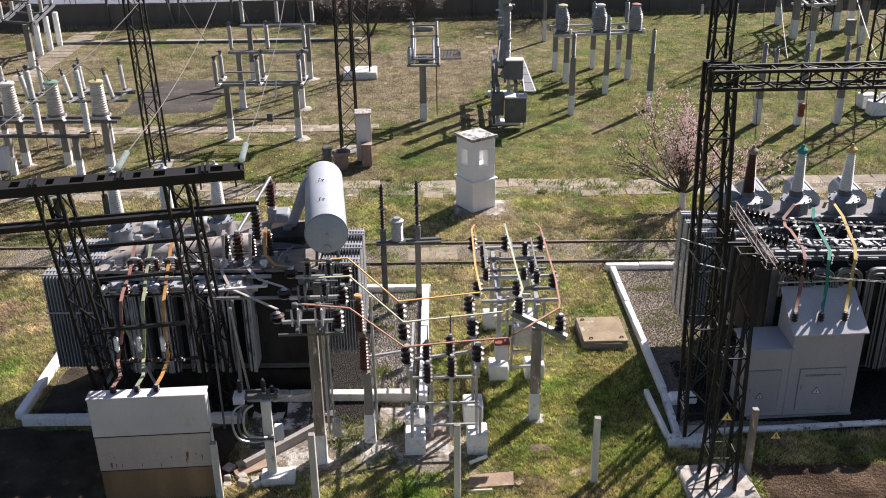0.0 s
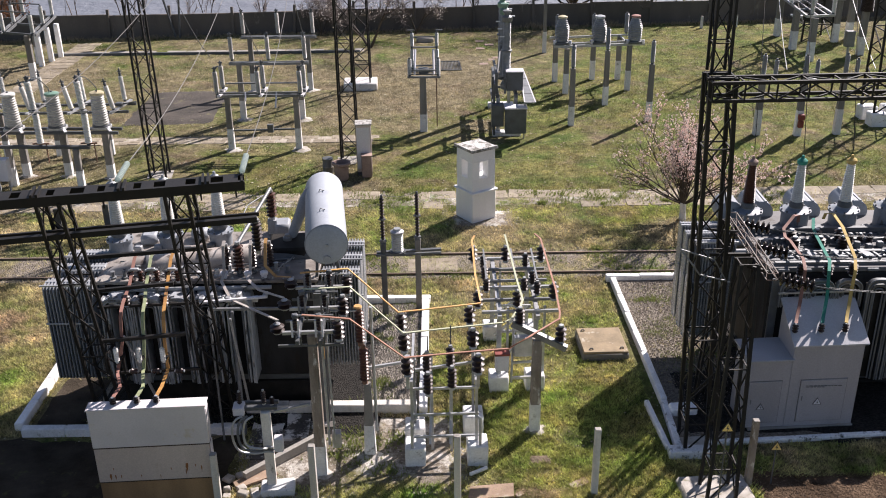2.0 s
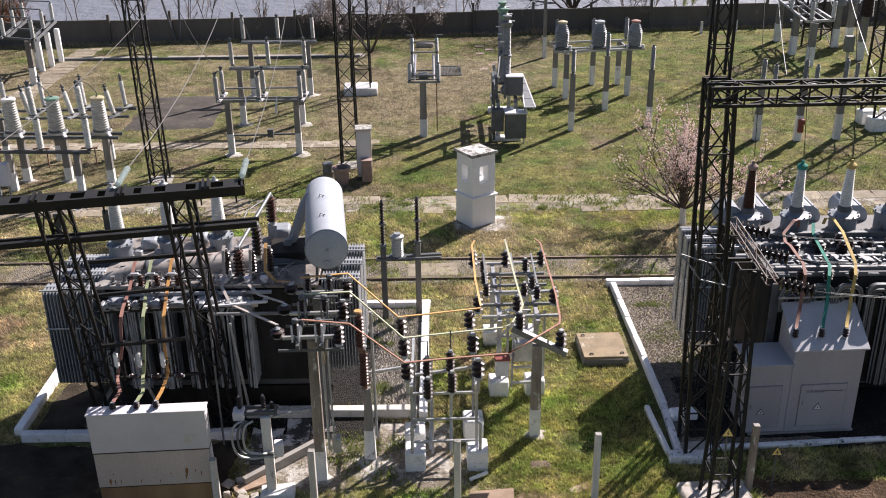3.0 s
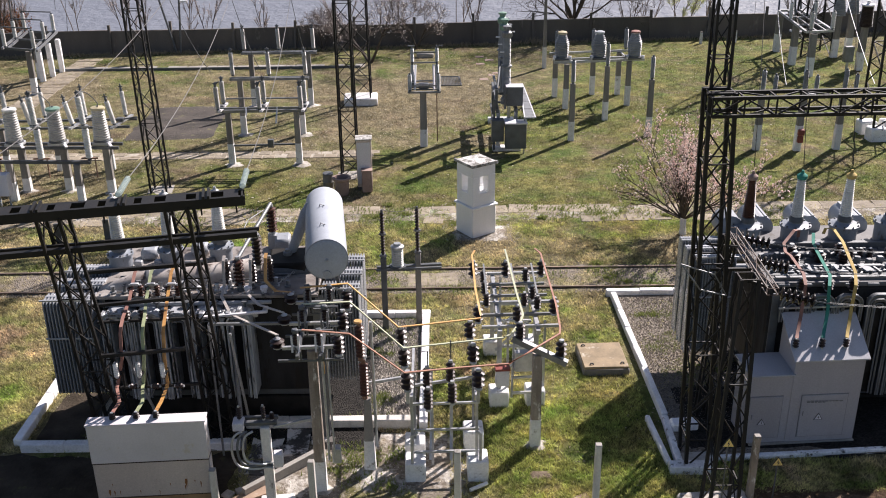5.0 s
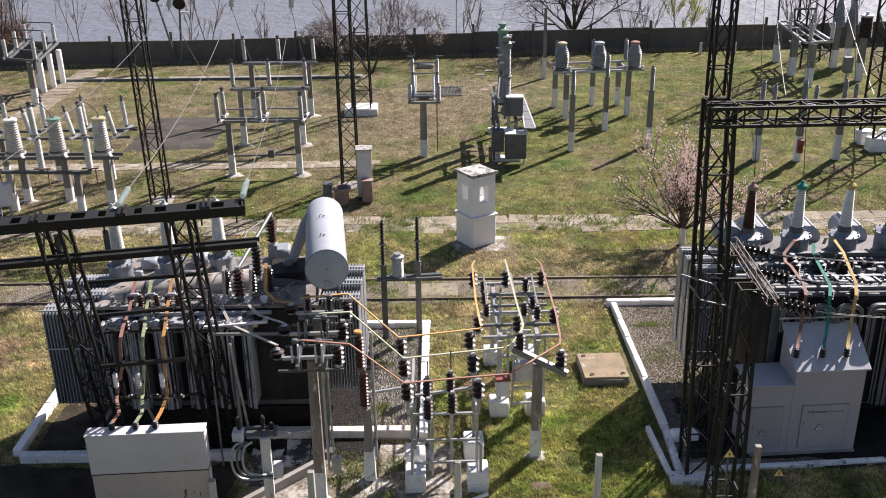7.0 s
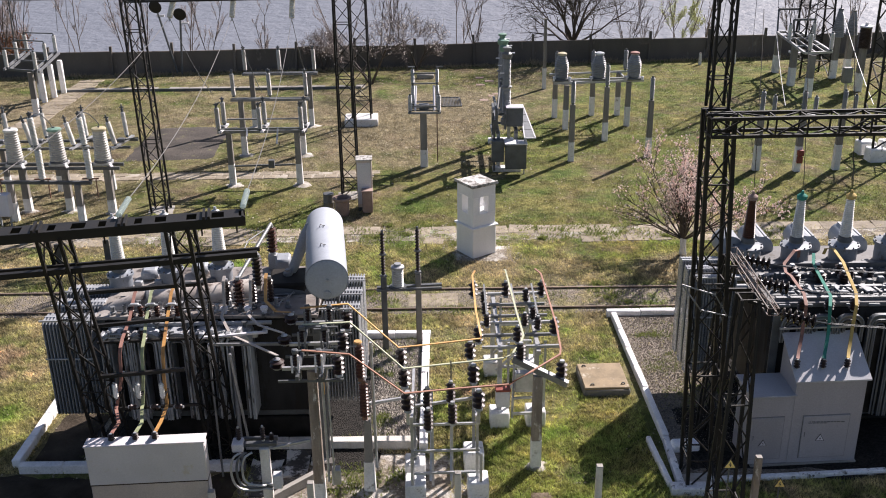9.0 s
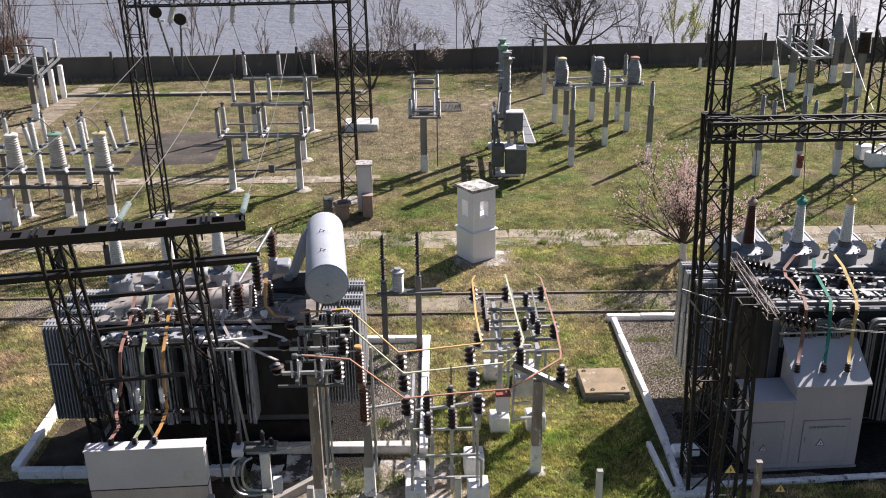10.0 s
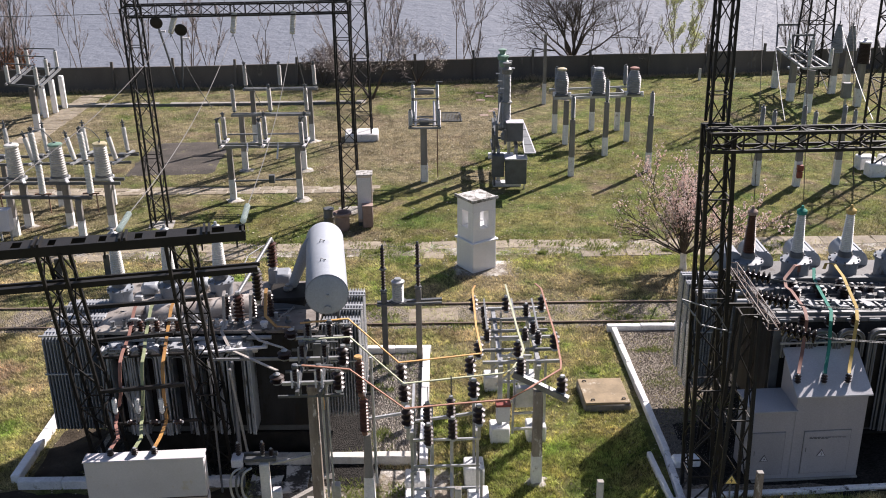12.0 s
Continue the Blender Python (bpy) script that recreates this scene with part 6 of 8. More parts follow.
def disconnector_mid():
    root = thing("disconnector", "galvanised disconnector frame with brown insulators on white blocks", "disconnector", (1.9, 23.3, 0.0))
    for x, y in ((1.41, 22.05), (2.35, 22.1), (1.37, 24.75), (2.34, 24.75)):
        part("block", M().box(x, y, -0.05, 0.5, 0.5, 0.5, 2, 0.03), whitewash, root)
        part("upright", M().box(x, y, 0.4, 0.12, 0.12, 1.95), galv, root)
        part("upright", M().box(x + 0.22, y + 0.05, 0.4, 0.06, 0.06, 1.95), galv, root)
    for y in (21.75, 22.4, 23.1, 23.5, 24.2, 24.9):
        w = 0.15 if y in (23.5, 24.2) else 0.0
        part("cross_beam", M().bar((0.95 + w, y, 2.4), (2.9 - w, y + 0.05, 2.4), 0.07, 0.07), galv if y in (21.75, 23.1, 24.9) else steel_dull, root)
    pieces("side_beam", M().bar((1.4, 21.6, 2.3), (1.37, 25.1, 2.3), 0.1, 0.12).bar((2.35, 21.6, 2.3), (2.34, 25.1, 2.3), 0.1, 0.12), galv, root)
    for y in (22.2, 23.6, 24.6):
        pieces("brace", M().bar((1.4, y, 0.7), (2.35, y, 1.6), 0.06).bar((1.4, y, 1.6), (2.35, y, 1.6), 0.06), galv, root)
    for x, y in ((0.86, 21.9), (0.82, 24.6), (1.85, 21.9), (1.72, 24.6), (2.8, 22.3), (2.7, 24.6)):
        insulator(root, (x, y, 2.44), 0.5, 0.13, 3, porc_brown, core=0.5)
    for x, y in ((1.12, 22.9), (1.1, 23.6), (2.1, 22.9), (2.35, 23.3), (2.42, 22.7), (1.1, 24.3), (2.25, 24.4)):
        insulator(root, (x, y, 2.38), 0.42, 0.1, 4, porc_brown)
    for x in (1.1, 1.85, 2.4):
        part("blade", M().bar((x, 22.6, 2.88), (x, 24.5, 2.88), 0.045, 0.04), steel_dull, root)
    part("drive_rod", M().tube([(1.75, 21.6, 2.3), (1.7, 21.5, 0.5)], 0.03, 8), galv, root)
    part("drive_box", M().box(1.45, 21.4, 0.95, 0.34, 0.25, 0.45, 3, 0.02), light_paint, root)
    part("drive_lid", M().box(1.45, 21.4, 1.4, 0.38, 0.29, 0.06, 3, 0.01), dark_red, root)
    part("cable_box", M().box(2.0, 21.5, 1.3, 0.5, 0.2, 0.55, 3, 0.02), galv, root)
    pieces("pipe_rail", M().bar((1.7, 21.3, 0.75), (2.35, 21.35, 0.75), 0.06).bar((1.7, 21.3, 1.2), (2.35, 21.35, 1.2), 0.05), galv, root)


disconnector_mid()


def beam_post():
    root = thing("beam_post", "concrete post with a slanting steel cross arm", "post", (2.18, 20.1, 0.0))
    post(root, 2.18, 20.1, 2.55, 0.25, 0.8, 0.22, mat=old_post)
    lime_foot(root, 2.2, 20.1, 0.33)
    part("cross_arm", M().bar((1.6, 20.25, 2.9), (2.85, 19.9, 2.4), 0.14, 0.14), steel_dull, root)
    insulator(root, (2.72, 20.0, 2.5), 0.48, 0.135, 3, porc_brown, core=0.5)
    insulator(root, (1.78, 20.25, 2.85), 0.48, 0.12, 4, porc_brown)


beam_post()


def cable_stand():
    """The small stand with cable ends beside the first transformer."""
    root = thing("cable_end_stand", "galvanised stand with bent cable ends on a white block", "stand", (-3.85, 17.85, 0.0))
    part("block", M().box(-3.75, 17.85, -0.05, 0.75, 0.45, 0.25, 5, 0.03), whitewash, root)
    part("upright", M().box(-3.88, 17.9, 0.15, 0.21, 0.15, 1.95, 3, 0.02), lime_post, root)
    part("table", M().box(-4.1, 17.95, 2.12, 0.95, 0.12, 0.09, 3, 0.01).box(-4.1, 18.15, 2.12, 0.95, 0.08, 0.09, 3, 0.01), dark_plate, root)
    part("end_box", M().box(-4.44, 17.92, 2.06, 0.24, 0.3, 0.2, 3, 0.02), light_paint, root)
    for k in range(3):
        x = -4.45 + 0.12 * k
        part("cable", M().tube(smooth([(x + 0.1, 17.72, 2.1), (x - 0.05, 17.66, 2.02), (x - 0.12, 17.62, 1.8), (x - 0.1, 17.6, 1.5), (x + 0.02, 17.6, 1.28 + 0.05 * k), (x + 0.3, 17.68, 1.16 + 0.06 * k), (-3.9, 17.8, 1.12 + 0.06 * k), (-3.75, 17.8, 1.1 + 0.06 * k)]), 0.026, 8), galv if k != 1 else dark_plate, root)
    for x, h in ((-4.42, 0.36), (-3.9, 0.38), (-3.72, 0.2)):
        insulator(root, (x, 17.95, 2.24), h, 0.055, 5, porc_gloss, metal=galv)
    part("junction_box", M().box(-3.62, 17.75, 1.2, 0.2, 0.2, 0.35, 3, 0.02), light_paint, root)
    part("arm", M().bar((-3.7, 17.9, 2.08), (-2.95, 18.2, 2.08), 0.05), galv, root)
    root = thing("block_heap", "broken white concrete pieces on the ground", "concrete block", (-4.7, 18.0, 0.0))
    for k in range(9):
        part("piece", M().box(-4.7 + random.uniform(-0.3, 0.5), 18.0 + random.uniform(-0.5, 0.4), -0.03, random.uniform(0.12, 0.3), random.uniform(0.1, 0.25), random.uniform(0.07, 0.18), random.uniform(0, 90), 0.025), lime_spill, root)


cable_stand()


def broken_slab():
    """A limed concrete apron before the kerb, cracked into a few pieces."""
    root = thing("apron_slab", "cracked concrete apron with white lime patches before the kerb", "slab", (-3.7, 20.3, 0.0))
    rnd = random.Random(5)
    for x0, x1, y0, y1 in ((-4.75, -3.95, 19.6, 20.85), (-3.93, -3.3, 19.75, 20.85), (-3.28, -2.75, 20.2, 20.85), (-4.7, -3.98, 19.0, 19.58)):
        ring = []
        for px, py in ((x0, y0), ((x0 + x1) / 2, y0), (x1, y0), (x1, (y0 + y1) / 2), (x1, y1), ((x0 + x1) / 2, y1), (x0, y1), (x0, (y0 + y1) / 2)):
            ring.append((px + rnd.uniform(-0.05, 0.05), py + rnd.uniform(-0.06, 0.06)))
        h = rnd.uniform(0.05, 0.075)
        part("piece", M().add([(a, b, -0.05) for a, b in ring] + [(a, b, h) for a, b in ring], [(i, (i + 1) % 8, 8 + (i + 1) % 8, 8 + i) for i in range(8)] + [tuple(range(8, 16))]), apron_lime, root)


broken_slab()


def fence_post(x, y, h, w=0.15, brown=False):
    root = thing("fence_post", "brownish weathered fence post with a pale cap" if brown else "square grey concrete fence post", "post", (x, y, 0.0), group="fence posts")
    post(root, x, y, h, w, 0.0, w * 0.92, turn=random.uniform(-4, 4), mat=old_post if brown else lime_post)
    part("post_cap", M().box(x, y, h, w * 0.9, w * 0.9, 0.02, 0, 0.008), concrete, root)
    return root


for fx, fy, fh in ((-2.83, 17.15, 1.72), (0.25, 17.15, 1.92), (3.29, 17.65, 1.7), (6.76, 17.88, 1.72), (-4.93, 17.2, 1.5), (10.6, 18.1, 1.8), (-10.4, 16.9, 1.7)):
    fence_post(fx, fy, fh, brown=abs(fx - 6.76) < 0.01)
for sx, sy, sz in ((5.86, 17.02, 2.04), (7.28, 17.85, 0.95)):
    stand = thing("warning_sign", "yellow warning triangle on a thin dark stake", "sign", (sx, sy + 0.03, 0.0), group="warning triangles")
    part("stake", M().box(sx, sy + 0.03, -0.05, 0.025, 0.025, sz + 0.2), dark_plate, stand)
    triangle_sign(stand, sx, sy, sz, 0.28, sign_yellow, "plate")
sign_low = thing("ground_sign", "yellow warning triangle on a short stake", "sign", (-7.95, 16.6, 0.0))
part("stake", M().box(-7.95, 16.62, -0.05, 0.04, 0.04, 0.5), galv, sign_low)
triangle_sign(sign_low, -7.95, 16.59, 0.3, 0.3, sign_yellow)


# ---- far equipment ----
def cap_ring(parent, at, r, mat):
    part("head", M().lathe(at, [(r, 0), (r * 1.02, 0.03), (r * 0.95, 0.08), (r * 0.5, 0.12)], 16), mat, parent)


def stack(parent, at, h, r, axis, mat=None, jaw=0.2):
    """A leaning post insulator with a dark flange and a contact jaw on its head."""
    a = Vector(axis).normalized()
    ob = insulator(parent, at, h, r, 9, mat or porc_white, axis=a, metal=dark_plate, seg=10)
    p = Vector(at) + a * h
    part("jaw", M().lathe(p, [(r * 0.62, 0), (r * 0.66, 0.05), (r * 0.35, 0.08), (r * 0.3, jaw), (r * 0.12, jaw + 0.02)], 8, a).bar(p + a * jaw * 0.55 - Vector((0.1, 0, 0)), p + a * jaw * 0.55 + Vector((0.1, 0, 0)), 0.045), dark_plate, ob)
    return ob


def ct_group(x, y, cap, group):
    root = thing("current_transformer", "stout ribbed porcelain current transformer on steel channels", "instrument transformer", (x, y, 2.06), group=group)
    part("porcelain", M().lathe((x, y, 2.2), [(q * (1 - 0.2 * z / 1.25), z) for q, z in sheds(1.25, 0.34, 0.3, 13)], 20), porc_aged, root)
    part("tank_base", M().box(x, y, 2.06, 0.7, 0.55, 0.15, 0, 0.03), galv, root)
    part("neck", M().lathe((x, y, 3.42), [(0.25, 0), (0.25, 0.1)], 16), porc_aged, root)
    cap_ring(root, (x, y, 3.52), 0.29, cap)
    part("head_clamp", M().lathe((x, y, 3.63), [(0.05, 0), (0.05, 0.05)], 8), dark_plate, root)
    part("collar", M().lathe((x, y, 2.2), [(0.36, 0), (0.36, 0.05), (0.3, 0.08)], 16), dark_plate, root)
    part("terminal", M().bar((x + 0.2, y - 0.1, 2.25), (x + 0.45, y - 0.35, 2.05), 0.12, 0.06), light_paint, root)


def post_with_insulator(x, y, h, ih, group, w=0.27, white=0.95, label="tall concrete post topped by a grey insulator", mat=None):
    root = thing("support_post", label, "post", (x, y, 0.0), group=group)
    post(root, x, y, h, w, white, w * 0.85)
    insulator(root, (x, y, h), ih, 0.11, 9, mat or porc_slate, metal=dark_plate, seg=10)
    return root


for gx, gy in ((6.14, 44.95), (8.3, 48.45), (9.94, 45.6)):
    post_with_insulator(gx, gy, 2.75, 1.15, "posts with insulators")
for gx, gy in ((14.3, 43.2), (16.1, 43.0), (17.95, 43.15)):
    twin = post_with_insulator(gx + 0.12, gy, 2.7, 1.05, "posts behind the portal", 0.3, 1.2, "whitewashed concrete post with two grey insulators", porc_slate)
    part("arm", M().bar((gx, gy + 0.1, 2.62), (gx + 0.95, gy + 0.6, 2.5), 0.1), steel_dull, twin)
    insulator(twin, (gx + 0.85, gy + 0.55, 2.54), 0.85, 0.105, 7, porc_slate, metal=dark_plate, seg=10)
    part("contact_jaw", M().bar((gx + 0.12, gy - 0.3, 2.75), (gx + 0.5, gy - 0.4, 2.7), 0.07), light_paint, twin)
single("drive_box", M().box(16.24, 42.76, 0.45, 0.24, 0.16, 0.32, 0, 0.02).box(16.24, 42.76, 0.8, 0.28, 0.2, 0.26, 0, 0.02), dark_red, "small dark red drive box on a concrete post", "box")


def street_pole():
    root = thing("light_pole", "slim concrete pole with a small arm by the wall", "pole", (6.35, 59.9, 0.0))
    post(root, 6.35, 59.9, 4.3, 0.24, 1.3, 0.16)
    part("arm", M().tube([(6.35, 59.9, 4.2), (5.9, 59.9, 4.45), (5.2, 59.9, 4.4)], 0.03, 6), galv, root)


street_pole()


def ct_stand_right():
    root = thing("equipment_frame", "steel frame on concrete posts for current transformers", "frame", (8.2, 51.5, 0.0))
    for x, y in ((6.25, 53.1), (8.36, 53.5), (9.9, 51.2), (6.56, 50.7), (9.75, 53.4)):
        post(root, x, y, 2.35, 0.28, 1.05, 0.25)
    pieces("beam", M().bar((5.9, 50.8, 2.42), (10.7, 51.3, 2.42), 0.1, 0.12).bar((5.9, 51.4, 2.42), (10.7, 51.9, 2.42), 0.1, 0.12), galv, root)
    pieces("beam", M().bar((5.9, 53.0, 2.42), (10.4, 53.5, 2.42), 0.1, 0.1).bar((6.4, 50.9, 2.36), (6.2, 53.2, 2.36), 0.08).bar((9.9, 51.2, 2.36), (9.8, 53.4, 2.36), 0.08), galv, root)
    for x, y in ((6.3, 53.1), (8.3, 53.3), (10.1, 53.5)):
        insulator(root, (x, y, 2.5), 1.15, 0.12, 9, porc_slate, metal=dark_plate)
    for x, cap in ((6.35, cap_cream), (8.3, porc_grey), (10.15, pink_paint)):
        r2 = thing("current_transformer", "stout grey ribbed porcelain current transformer", "instrument transformer", (x, 51.3, 2.48), group="current transformers by the wall")
        part("porcelain", M().lathe((x, 51.3, 2.62), [(q * (0.95 + 0.1 * math.sin(math.pi * z / 1.2) - 0.4 * max(0.0, z / 1.2 - 0.62) / 0.38), z) for q, z in sheds(1.2, 0.36, 0.315, 13)], 20), porc_slate, r2)
        part("tank_base", M().box(x, 51.3, 2.48, 0.85, 0.7, 0.13, 4, 0.03), dark_plate, r2)
        pieces("foot_clamp", M().box(x - 0.4, 51.0, 2.5, 0.14, 0.12, 0.2, 30, 0.02).box(x + 0.4, 51.0, 2.5, 0.14, 0.12, 0.2, -30, 0.02), light_paint, r2)
        cap_ring(r2, (x, 51.3, 3.82), 0.25, cap)
        part("neck", M().lathe((x, 51.3, 3.76), [(0.2, 0), (0.2, 0.08)], 14), light_paint, r2)


ct_stand_right()


def frame_left():
    """The bay of current transformers and slim insulators at the left edge of the yard."""
    root = thing("equipment_frame", "steel channels on concrete posts for a row of current transformers", "frame", (-15.6, 38.8, 0.0))
    for x, y in ((-13.7, 38.5), (-15.55, 38.8), (-17.3, 38.8), (-19.2, 38.9)):
        post(root, x, y, 1.95, 0.3, 0.6, 0.26)
        lime_foot(root, x, y, 0.42)
    pieces("beam", M().bar((-20.5, 38.55, 2.0), (-13.1, 38.3, 2.0), 0.1, 0.12).bar((-20.5, 39.1, 2.0), (-13.1, 38.85, 2.0), 0.1, 0.12), dark_plate, root)
    for i, (x, cap) in enumerate(((-13.85, cap_cream), (-15.65, cap_green), (-17.4, porc_white), (-19.2, porc_white))):
        ct_group(x, 38.65 - 0.03 * i, cap, "current transformers in the bay")
    front = thing("equipment_frame", "low steel channel on concrete posts", "frame", (-16.0, 37.5, 0.0))
    for x, y in ((-14.5, 37.2), (-17.4, 37.7), (-19.3, 37.8)):
        post(front, x, y, 1.68, 0.26, 0.8, 0.22)
    part("beam", M().bar((-20.5, 37.6, 1.74), (-13.95, 37.25, 1.74), 0.16, 0.12), dark_plate, front)
    for x in (-14.02, -15.93, -17.84):
        lower = insulator(front, (x, 37.4, 1.8), 1.35, 0.14, 9, porc_white, metal=dark_plate, seg=10)
        part("joint", M().lathe((x, 37.4, 3.12), [(0.14, 0), (0.14, 0.1)], 12).bar((x - 0.2, 37.38, 3.17), (x + 0.2, 37.38, 3.17), 0.05), galv, lower)
        stack(front, (x - 0.03, 37.4, 3.2), 1.25, 0.13, (-0.05, 0, 1), porc_white, jaw=0.16)
        part("connecting_lead", M().tube(smooth([(x - 0.12, 37.4, 4.6), (x + 0.15, 37.8, 4.4), (x + 0.3, 38.3, 3.9), (x + 0.2, 38.6, 3.6)]), 0.018, 6), dark_plate, front)
        part("drive_lever", M().bar((x - 0.3, 37.35, 1.88), (x + 0.35, 37.35, 1.88), 0.06).bar((x + 0.25, 37.3, 1.85), (x + 0.25, 37.3, 1.1), 0.04), rust_steel, front)
    back = thing("disconnector", "slim white post insulators on a concrete-legged frame", "disconnector", (-15.5, 41.6, 0.0))
    for x in (-14.6, -16.9, -19.2):
        post(back, x, 41.5, 1.9, 0.24, 0.7, 0.2)
    pieces("beam", M().bar((-20.5, 41.3, 1.95), (-13.6, 41.5, 1.95), 0.1, 0.1).bar((-20.5, 42.5, 1.95), (-13.6, 42.7, 1.95), 0.1, 0.1), dark_plate, back)
    for x in (-14.2, -16.0, -17.8, -19.5):
        part("rail", M().bar((x, 40.9, 2.05), (x + 0.3, 43.0, 2.05), 0.14, 0.08), galv, back)
        for y in (41.3, 42.6):
            stack(back, (x + 0.1 * (y - 41), y, 2.1), 1.2, 0.11, (-0.12, 0.18 if y > 42 else -0.18, 1), jaw=0.25)
        part("turning_base", M().box(x + 0.1, 41.95, 2.09, 0.3, 0.3, 0.14, 0, 0.02), dark_plate, back)
        part("drive_lever", M().bar((x + 0.1, 41.9, 2.16), (x + 0.75, 42.3, 2.16), 0.05), dark_plate, back)
    box = thing("control_box", "light grey steel control box on legs", "cabinet", (-17.3, 37.0, 0.0))
    part("body", M().box(-17.5, 37.0, 0.5, 0.6, 0.4, 0.9, 0, 0.02), light_paint, box)
    part("leg", M().box(-17.7, 37.0, -0.05, 0.06, 0.06, 0.6), galv, box)
    part("leg", M().box(-17.3, 37.0, -0.05, 0.06, 0.06, 0.6), galv, box)


frame_left()


def disconnector_tier(y, x0, x1, z, ih, double, label):
    root = thing("disconnector", label, "disconnector", ((x0 + x1) / 2, y, 0.0), group="disconnector rows")
    for x in (x0 + 0.15, x1 - 0.15):
        post(root, x, y, z, 0.27, 1.0, 0.23)
        lime_foot(root, x + 0.06, y, 0.52)
    part("beam", M().bar((x0 - 0.3, y - 0.12, z + 0.05), (x1 + 0.3, y - 0.12, z + 0.05), 0.08, 0.12), steel_dull, root)
    part("beam", M().bar((x0 - 0.3, y + 0.12, z + 0.05), (x1 + 0.3, y + 0.12, z + 0.05), 0.08, 0.12), steel_dull, root)
    for k in range(3):
        x = x0 - 0.15 + (x1 - x0 + 0.3) * k / 2
        if double:
            part("rail", M().bar((x + 0.05, y - 0.55, z + 0.15), (x + 0.12, y + 0.85, z + 0.15), 0.12, 0.08), light_paint, root)
        for dy in ((-0.4, 0.65) if double else (0.0,)):
            stack(root, (x + 0.04 * dy, y + dy, z + 0.18), ih, 0.11, (-0.02, 0.0, 1), porc_aged, jaw=0.14)
        if double:
            part("turning_base", M().box(x + 0.05, y, z + 0.18, 0.24, 0.26, 0.13, 0, 0.02), dark_plate, root)
            part("contact_arm", M().bar((x, y - 0.45, z + ih + 0.3), (x + 0.14, y - 0.4, z + ih + 0.34), 0.05), dark_plate, root)
    return root


r_front = disconnector_tier(41.9, -9.5, -6.2, 2.45, 1.1, True, "white post insulators in pairs on a concrete-legged beam")
part("low_rail", M().bar((-9.4, 41.9, 0.9), (-6.3, 41.9, 0.95), 0.07), dark_plate, r_front)
part("drive_box", M().box(-7.55, 41.8, 0.85, 0.25, 0.2, 0.35), dark_plate, r_front)
pieces("cross_rail", M().bar((-9.6, 41.5, 2.72), (-6.0, 41.5, 2.72), 0.06).bar((-9.5, 42.6, 2.85), (-6.05, 42.6, 2.85), 0.06), steel_dull, r_front)
pieces("hand_lever", M().bar((-8.45, 41.5, 2.75), (-8.4, 41.2, 2.45), 0.06).bar((-7.1, 41.5, 2.75), (-7.15, 41.2, 2.1), 0.06), light_paint, r_front)
disconnector_tier(46.5, -9.8, -6.62, 2.75, 1.2, False, "slim white post insulators on a concrete-legged beam")
disconnector_tier(51.8, -10.2, -6.85, 2.85, 1.2, False, "slim white post insulators on a far concrete-legged beam")


def rack_left():
    """A long steel rack on one post with six white insulators."""
    root = thing("disconnector", "long steel rack with six white insulators on one post", "disconnector", (-23.0, 54.8, 0.0), group="disconnector rows")
    post(root, -23.0, 54.8, 2.5, 0.32, 1.0, 0.28)
    lime_foot(root, -23.0, 54.8, 0.5)
    post(root, -24.2, 58.8, 2.5, 0.3, 1.0, 0.26)
    a, b = (Vector((-24.4, 55.1, 2.6)), Vector((-25.2, 60.2, 2.6))), (Vector((-22.5, 54.4, 2.6)), Vector((-23.3, 59.8, 2.6)))
    for p, q in (a, b):
        d = Vector((0.16, 0, 0))
        pieces("rail", M().bar(p - d, q - d, 0.09, 0.12).bar(p + d, q + d, 0.09, 0.12), steel_dull, root)
    for k in (0.02, 0.5, 0.98):
        p, q = a[0].lerp(a[1], k), b[0].lerp(b[1], k)
        part("cross_bar", M().bar(p, q, 0.1, 0.12), dark_plate, root)
        for e in (p, q):
            insulator(root, e + Vector((0, 0, 0.05)), 1.1, 0.12, 10, porc_white, metal=dark_plate, seg=10)
        part("blade", M().bar(p + Vector((0, 0, 1.2)), q + Vector((0, 0, 1.2)), 0.06), dark_plate, root)


rack_left()


